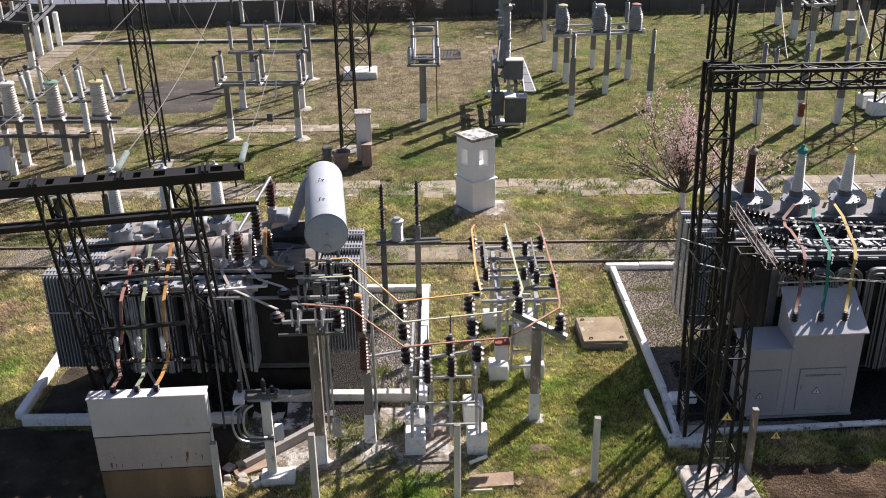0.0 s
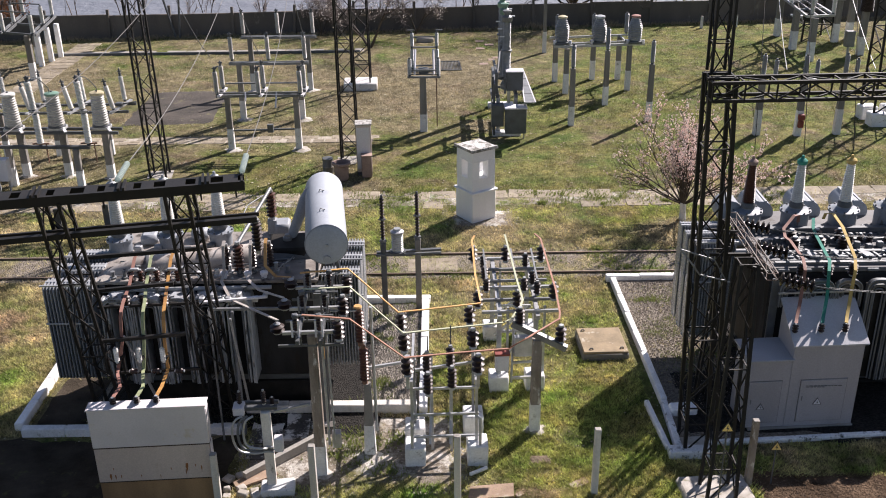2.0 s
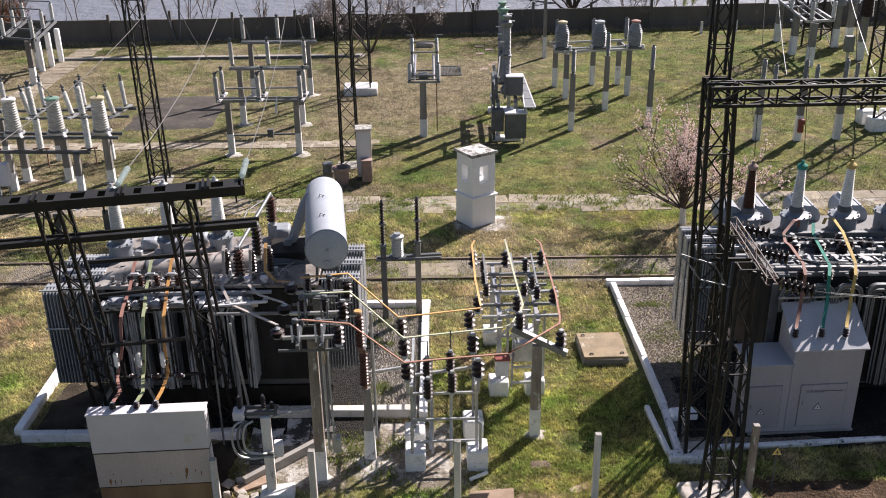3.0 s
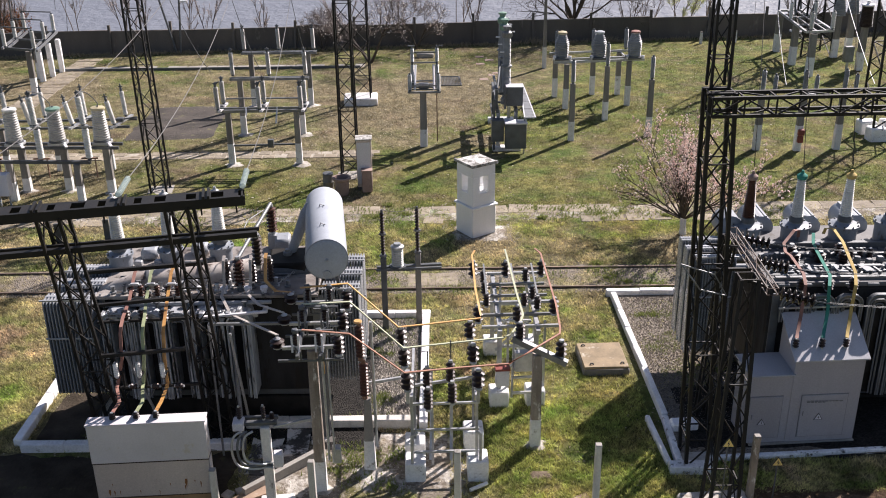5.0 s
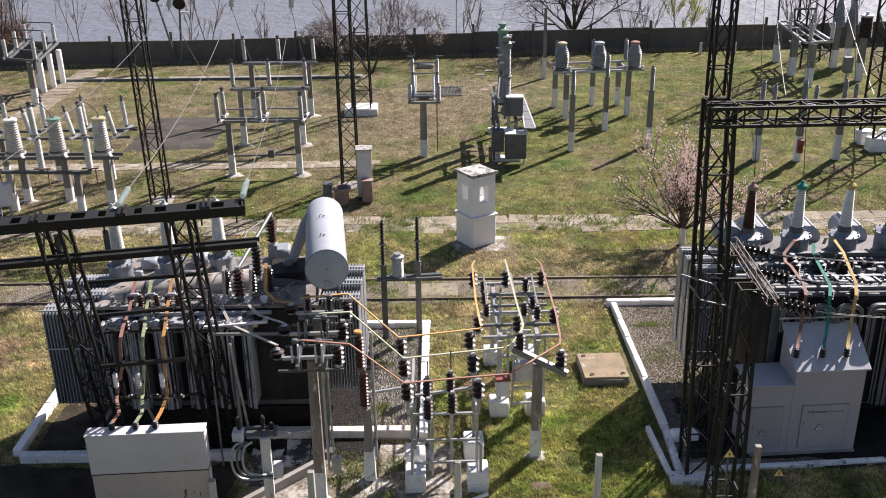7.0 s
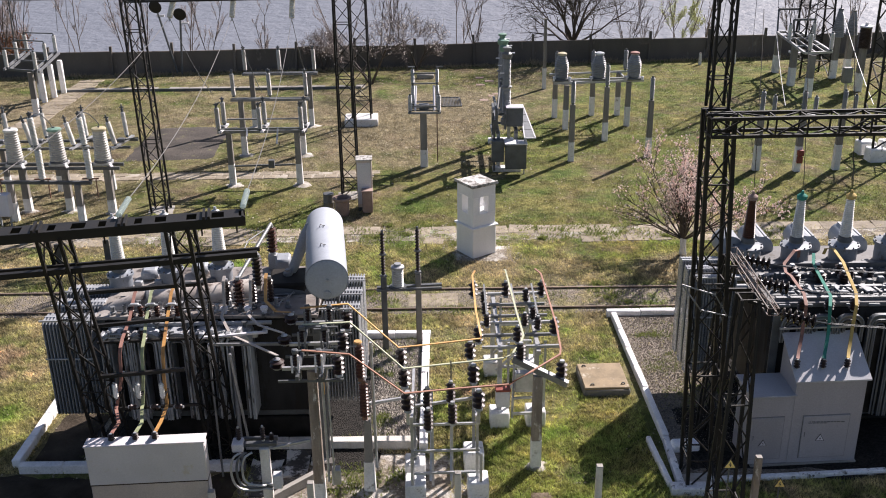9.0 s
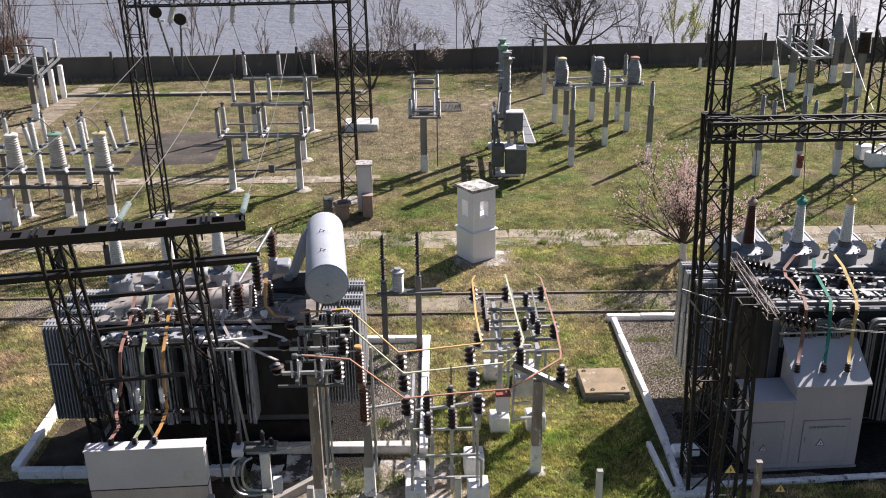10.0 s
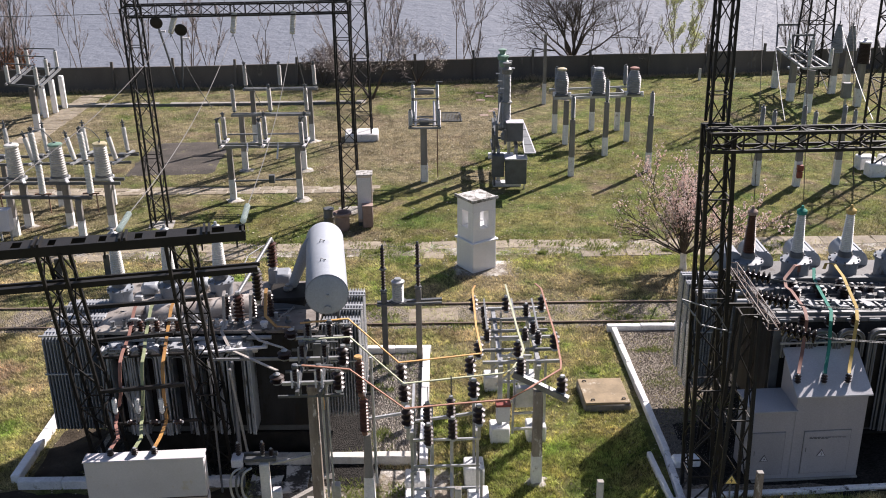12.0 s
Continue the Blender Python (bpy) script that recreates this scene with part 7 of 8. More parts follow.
def frame_post():
    """The lone post with a pipe frame and four insulators on its head."""
    root = thing("fuse_stand", "square steel pipe frame with insulators on a single concrete post", "stand", (-0.83, 44.35, 0.0))
    post(root, -0.83, 44.35, 2.6, 0.34, 0.85, 0.3)
    a, b, c, d = (-1.48, 44.05, 2.66), (-0.06, 44.05, 2.66), (-0.14, 45.5, 2.66), (-1.38, 45.5, 2.66)
    for p, q in ((a, b), (b, c), (c, d), (d, a)):
        part("frame_bar", M().bar(p, q, 0.09), steel_dull, root)
    for k in (0.3, 0.6):
        part("slat", M().bar((-1.45, 44.05 + 1.45 * k, 2.68), (-0.1, 44.05 + 1.45 * k, 2.68), 0.06), dark_plate, root)
    part("fuse_box", M().box(-0.8, 44.7, 2.7, 0.45, 0.4, 0.22, 4, 0.02), dark_plate, root)
    for x in (-1.42, -0.12):
        insulator(root, (x, 44.1, 2.7), 0.85, 0.1, 8, porc_grey, metal=dark_plate, seg=10)
        insulator(root, (x + (0.1 if x < -1 else -0.06), 45.4, 2.7), 1.0, 0.1, 8, porc_grey, metal=dark_plate, seg=10)
        insulator(root, (x + (0.1 if x < -1 else -0.06), 45.4, 3.7), 0.75, 0.09, 7, porc_grey, metal=dark_plate, seg=10)
        part("top_jaw", M().bar((x - 0.1, 45.4, 4.5), (x + 0.22, 45.4, 4.5), 0.06, 0.05), dark_plate, root)
        part("fuse_tube", M().tube([(x + (0.22 if x < -1 else -0.2), 44.15, 2.75), (x + (0.25 if x < -1 else -0.22), 45.2, 3.65)], 0.05, 8), light_paint, root)
    for y, z in ((45.4, 3.72), (44.6, 3.05), (44.12, 2.95), (45.4, 4.2)):
        part("cross_bar", M().bar((-1.4, y, z), (-0.15, y, z), 0.06), steel_dull if z < 4 else dark_plate, root)
    tray = part("side_tray", M().bar((0.0, 44.7, 2.8), (0.95, 44.7, 2.8), 0.045).bar((0.95, 44.7, 2.8), (0.85, 46.0, 2.9), 0.045).bar((0.85, 46.0, 2.9), (0.0, 46.0, 2.9), 0.045), dark_plate, root, "wire mesh tray")
    for k in range(13):
        part("mesh_wire", M().bar((0.04 + 0.068 * k, 44.7, 2.8), (0.02 + 0.066 * k, 46.0, 2.9), 0.02), dark_plate, tray)
    for k in range(9):
        part("mesh_wire", M().bar((0.0, 44.8 + 0.14 * k, 2.81 + 0.01 * k), (0.93, 44.8 + 0.14 * k, 2.81 + 0.01 * k), 0.02), dark_plate, tray)
    part("earth_rod", M().tube([(-0.2, 44.2, 2.6), (-0.2, 44.15, 0.3)], 0.025, 6), rust_steel, root)


frame_post()


def oil_breaker():
    root = thing("circuit_breaker", "grey outdoor circuit breaker with three tall columns and drive cabinet", "circuit breaker", (3.0, 44.5, 0.0))
    pieces("frame", M().bar((2.55, 43.4, 1.9), (2.6, 48.6, 1.9), 0.14, 0.16).bar((3.4, 43.4, 1.9), (3.45, 48.6, 1.9), 0.14, 0.16).bar((2.5, 45.0, 1.9), (3.5, 45.0, 1.9), 0.1).bar((2.5, 46.8, 1.9), (3.5, 46.8, 1.9), 0.1), dark_plate, root)
    for x, y in ((2.6, 43.7), (3.4, 43.7), (2.6, 48.3), (3.4, 48.3)):
        part("leg", M().box(x, y, 0.0, 0.16, 0.16, 1.85), galv, root)
    for x, y in ((3.0, 43.6), (3.0, 48.3)):
        part("footing", M().box(x, y, -0.08, 1.3, 0.5, 0.28, 0, 0.03), whitewash, root)
    for y in (44.4, 46.1, 47.8):
        c = part("column", M().lathe((3.0, y, 2.0), [(0.26, 0), (0.26, 0.25), (0.2, 0.3)], 14), steel_dull, root)
        part("porcelain", M().lathe((3.0, y, 2.3), sheds(1.5, 0.2, 0.175, 26), 14), porc_slate, c)
        part("joint", M().lathe((3.0, y, 3.72), [(0.25, 0), (0.25, 0.06), (0.2, 0.08)], 14), steel_dull, c)
        part("chamber", M().lathe((3.0, y, 3.8), sheds(1.25, 0.19, 0.168, 22), 14), porc_slate, c)
        head = part("head", M().lathe((3.0, y, 5.05), [(0.21, 0), (0.24, 0.06), (0.24, 0.22), (0.14, 0.3), (0.14, 0.4), (0.2, 0.42), (0.2, 0.5), (0.06, 0.54)], 14), cap_green if y > 45 else steel_dull, c)
        pieces("terminal", M().bar((3.0, y, 5.3), (3.34, y - 0.05, 5.3), 0.07, 0.05).bar((2.68, y - 0.1, 4.4), (3.0, y - 0.1, 4.4), 0.06, 0.05), light_paint, head)
    # cabinet colours hold light and shade: dark bodies, roofs pale as if sunlit
    cab = part("cabinet", M().box(3.35, 42.95, 0.35, 0.95, 0.6, 1.15, 0, 0.02), dark_plate, root)
    part("cabinet_roof", M().box(3.35, 42.95, 1.5, 1.02, 0.7, 0.06, 0, 0.01), light_paint, cab)
    part("upper_cabinet", M().box(3.35, 44.0, 2.05, 0.75, 0.55, 0.85, 0, 0.02), dark_plate, root)
    part("upper_roof", M().box(3.35, 44.0, 2.9, 0.82, 0.62, 0.05, 0, 0.01), light_paint, root)
    part("left_cabinet", M().box(2.55, 43.2, 0.6, 0.55, 0.5, 1.0, 0, 0.02), dark_plate, root)
    deck = part("platform", M().bar((3.68, 42.15, 1.95), (3.9, 47.6, 1.95), 0.05).bar((4.16, 42.15, 1.95), (4.08, 47.6, 1.95), 0.05).bar((3.68, 42.15, 1.95), (4.16, 42.15, 1.95), 0.05), light_paint, root)
    for k in range(4):
        part("deck_plate", M().box(3.92 + 0.022 * k, 42.85 + 1.34 * k, 1.95, 0.42 - 0.07 * k, 1.28, 0.02, -1), steel_dull, deck)
    part("platform_leg", M().box(3.75, 43.0, 0.0, 0.06, 0.06, 1.95), galv, root)
    part("tie_rod", M().tube([(2.5, 43.6, 2.4), (2.75, 45.5, 3.4), (2.85, 46.1, 3.6)], 0.05, 6), dark_plate, root)
    pieces("rack", M().bar((2.5, 43.5, 2.0), (2.5, 43.5, 2.9), 0.12).bar((2.5, 43.5, 2.9), (2.5, 46.0, 2.9), 0.1).bar((2.9, 43.5, 2.0), (2.9, 43.5, 2.7), 0.1).bar((2.5, 44.3, 2.5), (3.2, 44.3, 2.5), 0.09).bar((2.4, 43.3, 1.4), (2.4, 46.5, 1.4), 0.1).bar((2.4, 43.3, 0.1), (2.4, 43.3, 2.5), 0.1).bar((2.4, 44.6, 0.1), (2.4, 44.6, 2.5), 0.09), dark_plate, root)


oil_breaker()


def frame_right_back():
    root = thing("equipment_frame", "rectangular steel frame on whitewashed concrete posts", "frame", (22.5, 59.5, 0.0))
    for x, y in ((21.6, 57.0), (21.6, 60.0), (21.85, 63.8), (24.9, 62.0)):
        post(root, x, y, 2.5, 0.4, 1.15, 0.36)
    fl, fr, bl, br = Vector((21.13, 57.0, 2.6)), Vector((22.8, 57.25, 2.6)), Vector((21.74, 63.9, 2.6)), Vector((23.2, 64.05, 2.6))
    pieces("beam", M().bar(bl, fl, 0.13).bar(fl, fr, 0.13).bar(br, fr, 0.13).bar(bl, br, 0.13), galv, root)
    pieces("inner_beam", M().bar(bl.lerp(br, 0.4), fl.lerp(fr, 0.4), 0.1).bar(fl.lerp(bl, 0.3), fr.lerp(br, 0.3), 0.1).bar(fl.lerp(bl, 0.65), fr.lerp(br, 0.65), 0.1).bar(bl.lerp(br, 0.75), fl.lerp(fr, 0.75), 0.08), steel_dull, root)
    hl, hr = bl + Vector((0.1, 0.5, 1.38)), br + Vector((0.0, 0.45, 1.36))
    pieces("hoop", M().bar(bl, hl, 0.1).bar(br, hr, 0.1).bar(hl, hr, 0.12), dark_plate, root)
    ml, mr = Vector((22.03, 62.0, 3.69)), Vector((23.4, 62.0, 3.7))
    pieces("hoop", M().bar(Vector((22.18, 62.0, 2.6)), ml, 0.1).bar(ml, mr, 0.12).bar(mr, Vector((23.1, 62.0, 2.6)), 0.1), dark_plate, root)
    part("cable_tray", M().box(22.1, 60.4, 1.9, 1.2, 0.8, 0.12, 5, 0.02), light_paint, root)
    part("drive_box", M().box(21.8, 58.6, 2.05, 0.5, 0.5, 0.42, 5, 0.03), black_and_shade, root)
    for e in (fl + Vector((0.3, 0.1, 0.06)), fr + Vector((-0.05, 0.1, 0.06)), bl.lerp(fl, 0.45), br.lerp(fr, 0.45)):
        insulator(root, e, 1.1, 0.13, 8, porc_white, metal=dark_plate, seg=10)
    for x, y, h, mat in ((24.9, 62.0, 1.65, porc_slate), (26.0, 62.6, 1.45, porc_slate), (25.1, 58.4, 1.2, porc_brown)):
        r2 = thing("voltage_transformer", "large tapered porcelain instrument transformer on a post", "instrument transformer", (x, y, 0.0), group="instrument transformers by the mast")
        post(r2, x, y + 0.01, 2.6, 0.4, 1.1, 0.36)
        part("porcelain", M().lathe((x, y, 2.6), [(q * (1.0 - (0.62 * (z / h) ** 1.6 if mat is porc_slate else 0.12 * z / h)), z) for q, z in sheds(h, 0.4, 0.35, 16)], 18), mat, r2)
        k = 0.42 if mat is porc_slate else 1.0
        part("cap", M().lathe((x, y, 2.6 + h), [(0.34 * k, 0), (0.4 * k, 0.04), (0.37 * k, 0.1), (0.1 * k, 0.12), (0.1 * k, 0.3)], 18), light_paint if k > 0.5 else dark_plate, r2)
    box = thing("control_box", "small grey steel control box on a post", "cabinet", (24.2, 58.0, 0.0))
    part("leg", M().box(24.2, 58.0, 0, 0.12, 0.12, 0.6), galv, box)
    part("body", M().box(24.2, 58.0, 0.6, 0.5, 0.4, 0.92, 0, 0.02), steel_dull, box)


frame_right_back()


def droppers():
    root = thing("dropper_wires", "thin dark wires dropping to the far equipment", "wire", (20.5, 61.0, 4.7))
    for p, q, d in (((21.84, 64.4, 3.97), (21.2, 66.5, 13.5), 0.5), ((23.2, 64.5, 3.96), (22.7, 66.5, 13.5), 0.6), ((17.9, 64.0, 1.2), (19.6, 66.0, 13.0), 0.7), ((20.9, 66.0, 0.9), (20.8, 66.2, 13.0), 0.1), ((23.4, 62.0, 3.7), (24.6, 65.0, 13.0), 0.4), ((22.1, 62.0, 3.7), (21.9, 65.0, 13.0), 0.9), ((24.9, 62.0, 4.5), (25.2, 64.0, 13.0), 0.3), ((26.0, 62.6, 4.3), (26.2, 64.5, 13.0), 0.3)):
        part("wire", M().tube(sag(q, p, d), 0.017, 4), dark_plate, root)
    for p, q in (((20.38, 60.0, 3.2), (16.45, 46.0, 2.3)), ((24.43, 60.5, 4.38), (20.66, 46.0, 2.3))):
        part("wire", M().tube(sag(p, q, 0.2), 0.019, 4), galv, root)
    for x in (8.2, 9.5, 10.8):
        part("wire", M().tube(sag((x, 24.5, 5.6), (x + 1.2, 29.0, 9.5), -0.25), 0.01, 4), black_and_shade, root)


droppers()


def cross_wires():
    root = thing("bus_wires", "thin dark bus wires crossing before the river", "wire", (-22.0, 50.0, 7.2))
    part("wire", M().tube(sag((-27.0, 50.0, 7.15), (-12.3, 50.0, 7.3), 0.12), 0.02, 4), dark_plate, root)
    part("wire", M().tube(sag((-19.84, 54.0, 9.5), (-21.9, 58.2, 2.9), -0.1), 0.014, 4), dark_plate, root)
    part("wire", M().tube(sag((-28.1, 66.0, 9.0), (-28.45, 66.0, 1.5), 0.0), 0.05, 5), dark_plate, root)
    part("wire", M().tube(sag((-22.7, 60.0, 9.0), (-23.1, 60.0, 3.9), 0.0), 0.016, 4), dark_plate, root)


cross_wires()


def white_stands():
    for x, y in ((-23.75, 58.0), (-23.6, 59.2), (-23.45, 60.4)):
        root = thing("white_post", "whitewashed concrete post near the wall", "post", (x, y, 0.0), group="white posts")
        part("shaft", M().box(x, y, -0.05, 0.3, 0.3, 2.1, 6, 0.05), kerb_lime, root)
    for x, y in ((17.6, 66.5), (20.0, 66.8)):
        root = thing("marker_post", "short white marker post in the grass", "post", (x, y, 0.0), group="marker posts")
        post(root, x, y, 0.8, 0.18, 0.75)


white_stands()


# ---- plants ----
def branch(trunk, twigs, p, d, length, r, level, top, rnd, droop=0.0, spread=0.6, kids=3, tips=None, reach=(0.5, 0.78), bend=0.18):
    """Grows one limb and its side limbs."""
    n = 4 if level < 2 else 3
    pts, rs = [Vector(p)], [r]
    q, way = Vector(p), Vector(d).normalized()
    for i in range(n):
        way = (way + Vector((rnd.uniform(-1, 1), rnd.uniform(-1, 1), rnd.uniform(-0.5, 0.8) - droop)) * (0.08 if level == 0 else bend)).normalized()
        q = q + way * (length / n)
        pts.append(q.copy())
        rs.append(max(r * (1 - 0.55 * (i + 1) / n), 0.005))
    (trunk if level < 2 else twigs).tube(pts, rs, 7 if level == 0 else 5 if level == 1 else 3)
    if tips is not None and level >= 2:
        tips += pts[1:]
    if level >= top:
        return
    for k in range(kids + (1 if level else 0)):
        f = rnd.uniform(0.35 if reach[0] > 0.4 else 0.15, 1.0)
        i = min(int(f * n), n - 1)
        at = pts[i].lerp(pts[i + 1], f * n - i)
        a = rnd.uniform(0, 2 * math.pi)
        side = way.orthogonal().normalized()
        side = Matrix.Rotation(a, 3, way) @ side
        nd = (way * (1 - spread) + side * spread + Vector((0, 0, 0.25 - droop))).normalized()
        branch(trunk, twigs, at, nd, length * rnd.uniform(*reach), max(rs[i] * 0.6, 0.008), level + 1, top, rnd, droop, spread, kids, tips, reach, bend)


def tree(name, at, h, seed, label, kids=3, top=4, spread=0.55, r=0.1, stems=1, mat=None, bloom=0, bloom_mat=None, droop=0.0, lean=0.15, leaf=0.05, category="tree", group="", reach=(0.5, 0.78), bend=0.18, first=(0.42, 0.55), twig=None):
    rnd = random.Random(seed)
    root = thing(name, label, category, at, group=group)
    trunk, twigs, tips = M(), M(), []
    for s in range(stems):
        d = Vector((rnd.uniform(-lean, lean) * (1 + 2 * (stems > 1)), rnd.uniform(-lean, lean) * (1 + 2 * (stems > 1)), 1))
        branch(trunk, twigs, Vector(at) + Vector((rnd.uniform(-0.1, 0.1), rnd.uniform(-0.1, 0.1), -0.05)) * (stems > 1) - Vector((0, 0, 0.05)), d, h * rnd.uniform(*first), r, 0, top, rnd, droop, spread, kids, tips, reach, bend)
    part("trunk", trunk, mat or bark, root)
    part("crown", twigs, twig or mat or bark, root)
    if bloom and tips:
        m = M()
        for k in range(bloom):
            p = rnd.choice(tips) + Vector((rnd.gauss(0, 0.07), rnd.gauss(0, 0.07), rnd.gauss(0, 0.07)))
            s = leaf * rnd.uniform(0.5, 1.2)
            u = Vector((rnd.uniform(-1, 1), rnd.uniform(-1, 1), rnd.uniform(-1, 1))).normalized()
            w = u.orthogonal().normalized() * s
            m.add([p - w, p + u * s, p + w, p + u.cross(w).normalized() * s * 0.6], [(0, 1, 3), (1, 2, 3), (2, 0, 3), (0, 2, 1)])
        part("blossom", m, bloom_mat or blossom_pink, root)
    return root


def blossom_tree(x, y):
    """A low fruit tree: short limed trunk, a fan of straight limbs, blossom along the shoots."""
    rnd = random.Random(12)
    root = thing("blossom_tree", "spreading fruit tree in pale blossom with limed trunk", "tree", (x, y, 0.0))
    part("trunk", M().tube([(x, y, -0.1), (x - 0.01, y, 0.3), (x - 0.03, y, 0.66)], [0.15, 0.11, 0.12], 9), whitewash, root, "whitewashed lower trunk")
    twigs, tips = M(), []
    for k in range(21):
        limbs = M()
        a, lean = k * 2.4 + rnd.uniform(-0.3, 0.3), radians(8 + 68 * ((k * 0.7549) % 1.0))
        d = Vector((math.sin(lean) * math.cos(a), math.sin(lean) * math.sin(a), math.cos(lean)))
        branch(limbs, twigs, (x - 0.03 + 0.04 * math.cos(a), y + 0.04 * math.sin(a), 0.6), d, rnd.uniform(2.2, 3.0), 0.036, 1, 3, rnd, 0.05, 0.42, 5, tips, (0.3, 0.55), 0.1)
        part("limb", limbs, bark, root)
    part("crown", twigs, bark, root)
    m = M()
    while len(m.v) < 4 * 5000:
        q = rnd.choice(tips)
        if rnd.random() > 0.3 + 0.09 * q.z ** 1.6 + 0.12 * (q.x - x):
            continue
        p = q + Vector((rnd.gauss(0, 0.035), rnd.gauss(0, 0.035), rnd.gauss(0, 0.035)))
        s = 0.046 * rnd.uniform(0.5, 1.3)
        u = Vector((rnd.uniform(-1, 1), rnd.uniform(-1, 1), rnd.uniform(-1, 1))).normalized()
        w = u.orthogonal().normalized() * s
        m.add([p - w, p + u * s, p + w, p + u.cross(w).normalized() * s * 0.6], [(0, 1, 3), (1, 2, 3), (2, 0, 3), (0, 2, 1)])
    part("blossom", m, blossom_pink, root)


blossom_tree(8.8, 33.3)


def big_tree(x, y, z):
    """A broad bare tree: short trunk, gnarled limbs, a wide haze of twigs."""
    rnd = random.Random(31)
    root = thing("bare_tree", "dark bare broad-crowned tree behind the wall", "tree", (x, y, z))
    part("trunk", M().tube([(x, y, z - 0.2), (x + 0.05, y, z + 0.8), (x, y, z + 1.5)], [0.32, 0.24, 0.22], 9), bark, root)
    twigs = M()
    for k in range(13):
        limbs = M()
        a, lean = k * 2.4 + rnd.uniform(-0.3, 0.3), radians(12 + 56 * ((k * 0.7549) % 1.0))
        d = Vector((math.sin(lean) * math.cos(a), math.sin(lean) * math.sin(a), math.cos(lean)))
        branch(limbs, twigs, (x, y, z + 1.35), d, rnd.uniform(3.6, 5.0), 0.085, 1, 4, rnd, 0.08, 0.55, 5, None, (0.42, 0.7), 0.3)
        part("limb", limbs, bark, root)
    part("crown", twigs, bark, root)


big_tree(9.3, 69.6, -0.5)
wall_twig = surf("brownish_twig_bark", (0.2, 0.165, 0.15), (0.13, 0.105, 0.095), 0.9, 0.0, 4.0, 30, 0.3, 0.01)
tree("bare_tree", (-4.45, 61.8, 0.0), 5.4, 21, "bare tree with first pale buds before the wall", kids=4, top=4, spread=0.55, r=0.1, stems=2, lean=0.4, mat=bark, bloom=380, leaf=0.06, bloom_mat=blossom_white, group="trees by the wall", twig=wall_twig)
tree("bare_tree", (-1.6, 65.9, 0.0), 4.2, 22, "bare tree with first pale buds beside the wall", kids=4, top=4, spread=0.55, r=0.06, stems=2, lean=0.2, mat=bark, bloom=380, leaf=0.06, bloom_mat=blossom_white, group="trees by the wall", twig=wall_twig)
tree("bare_tree", (-7.9, 66.0, 0.0), 3.4, 23, "low bare bush with first pale buds beside the wall", kids=4, top=4, spread=0.6, r=0.05, stems=4, lean=0.3, mat=bark, bloom=280, leaf=0.06, bloom_mat=blossom_white, group="trees by the wall", twig=wall_twig)
tree("brown_shrub", (-30.7, 69.6, -0.4), 3.6, 24, "shrub with dry rust-brown leaves behind the wall", kids=5, top=3, spread=0.6, r=0.05, stems=5, lean=0.3, mat=bark, bloom=1800, leaf=0.09, bloom_mat=petal("rust_brown_leaves", (0.42, 0.2, 0.09), (0.3, 0.14, 0.06)), category="shrub")
rnd_t = random.Random(7)
willow_twig = surf("yellow_green_twig_bark", (0.5, 0.47, 0.26), (0.4, 0.37, 0.2), 0.9, 0.0, 4.0, 30, 0.3, 0.01)
willow_leaf = petal("young_willow_leaves", (0.82, 0.83, 0.55), (0.7, 0.73, 0.45))
for i, (tx, th, tk) in enumerate(((-31.5, 9, 5), (-30.2, 10, 5), (-29.3, 9, 5), (-24.8, 8, 3), (-22.0, 9, 3), (-20.6, 8, 3), (-17.5, 6, 4), (-16.3, 7, 4), (-12.2, 4, 4), (-6.8, 8, 3), (-4.3, 9, 3), (-3.0, 8, 3), (1.2, 8, 3), (2.6, 9, 3), (13.4, 6, 3), (15.0, 5, 3), (17.0, 8, 4), (17.9, 8, 4), (19.2, 5, 4), (25.5, 7, 4), (27.5, 8, 4), (30.0, 9, 4))):
    ty = wall_line(tx) + rnd_t.uniform(2.2, 4.2)
    willow = 16.5 < tx < 18.5
    tree("bare_tree", (tx, ty, -0.25 - 0.4 * (ty - wall_line(tx) - 2.5)), th, 40 + i, "pale budding tree on the river bank" if willow else "slender leafless tree on the river bank", kids=9, top=3, reach=(0.16, 0.34), first=(0.75, 0.98), bend=0.12, spread=0.34, r=0.035, stems=2 if tk < 5 else 6, mat=pale_bark if willow or i % 3 == 0 else bark, twig=willow_twig if willow else twig_bark, bloom=3000 if willow else 60, leaf=0.055 if willow else 0.04, bloom_mat=willow_leaf if willow else blossom_white, lean=0.1, group="trees on the bank")


def floodlight(x, y, h, hx, label):
    root = thing("floodlight_pole", label, "lamp", (x, y, 0.0), group="floodlights")
    part("pole", M().tube([(x, y, -0.1), (x + hx, y, h)], 0.07, 7), dark_plate, root)
    part("lamp_head", M().lathe((x + hx, y - 0.1, h), [(0.1, -0.2), (0.4, 0.0), (0.42, 0.06), (0.32, 0.1)], 18, (0, -0.9, -0.25)), black_steel, root)
    part("bracket", M().bar((x + hx, y, h - 0.6), (x + hx + 0.5, y, h - 0.6), 0.12), light_paint, root)


floodlight(-17.6, 65.6, 4.45, -1.0, "dark round floodlight on a leaning pole by the wall")
floodlight(-17.3, 65.4, 4.0, 0.3, "dark round floodlight on a pole by the wall")


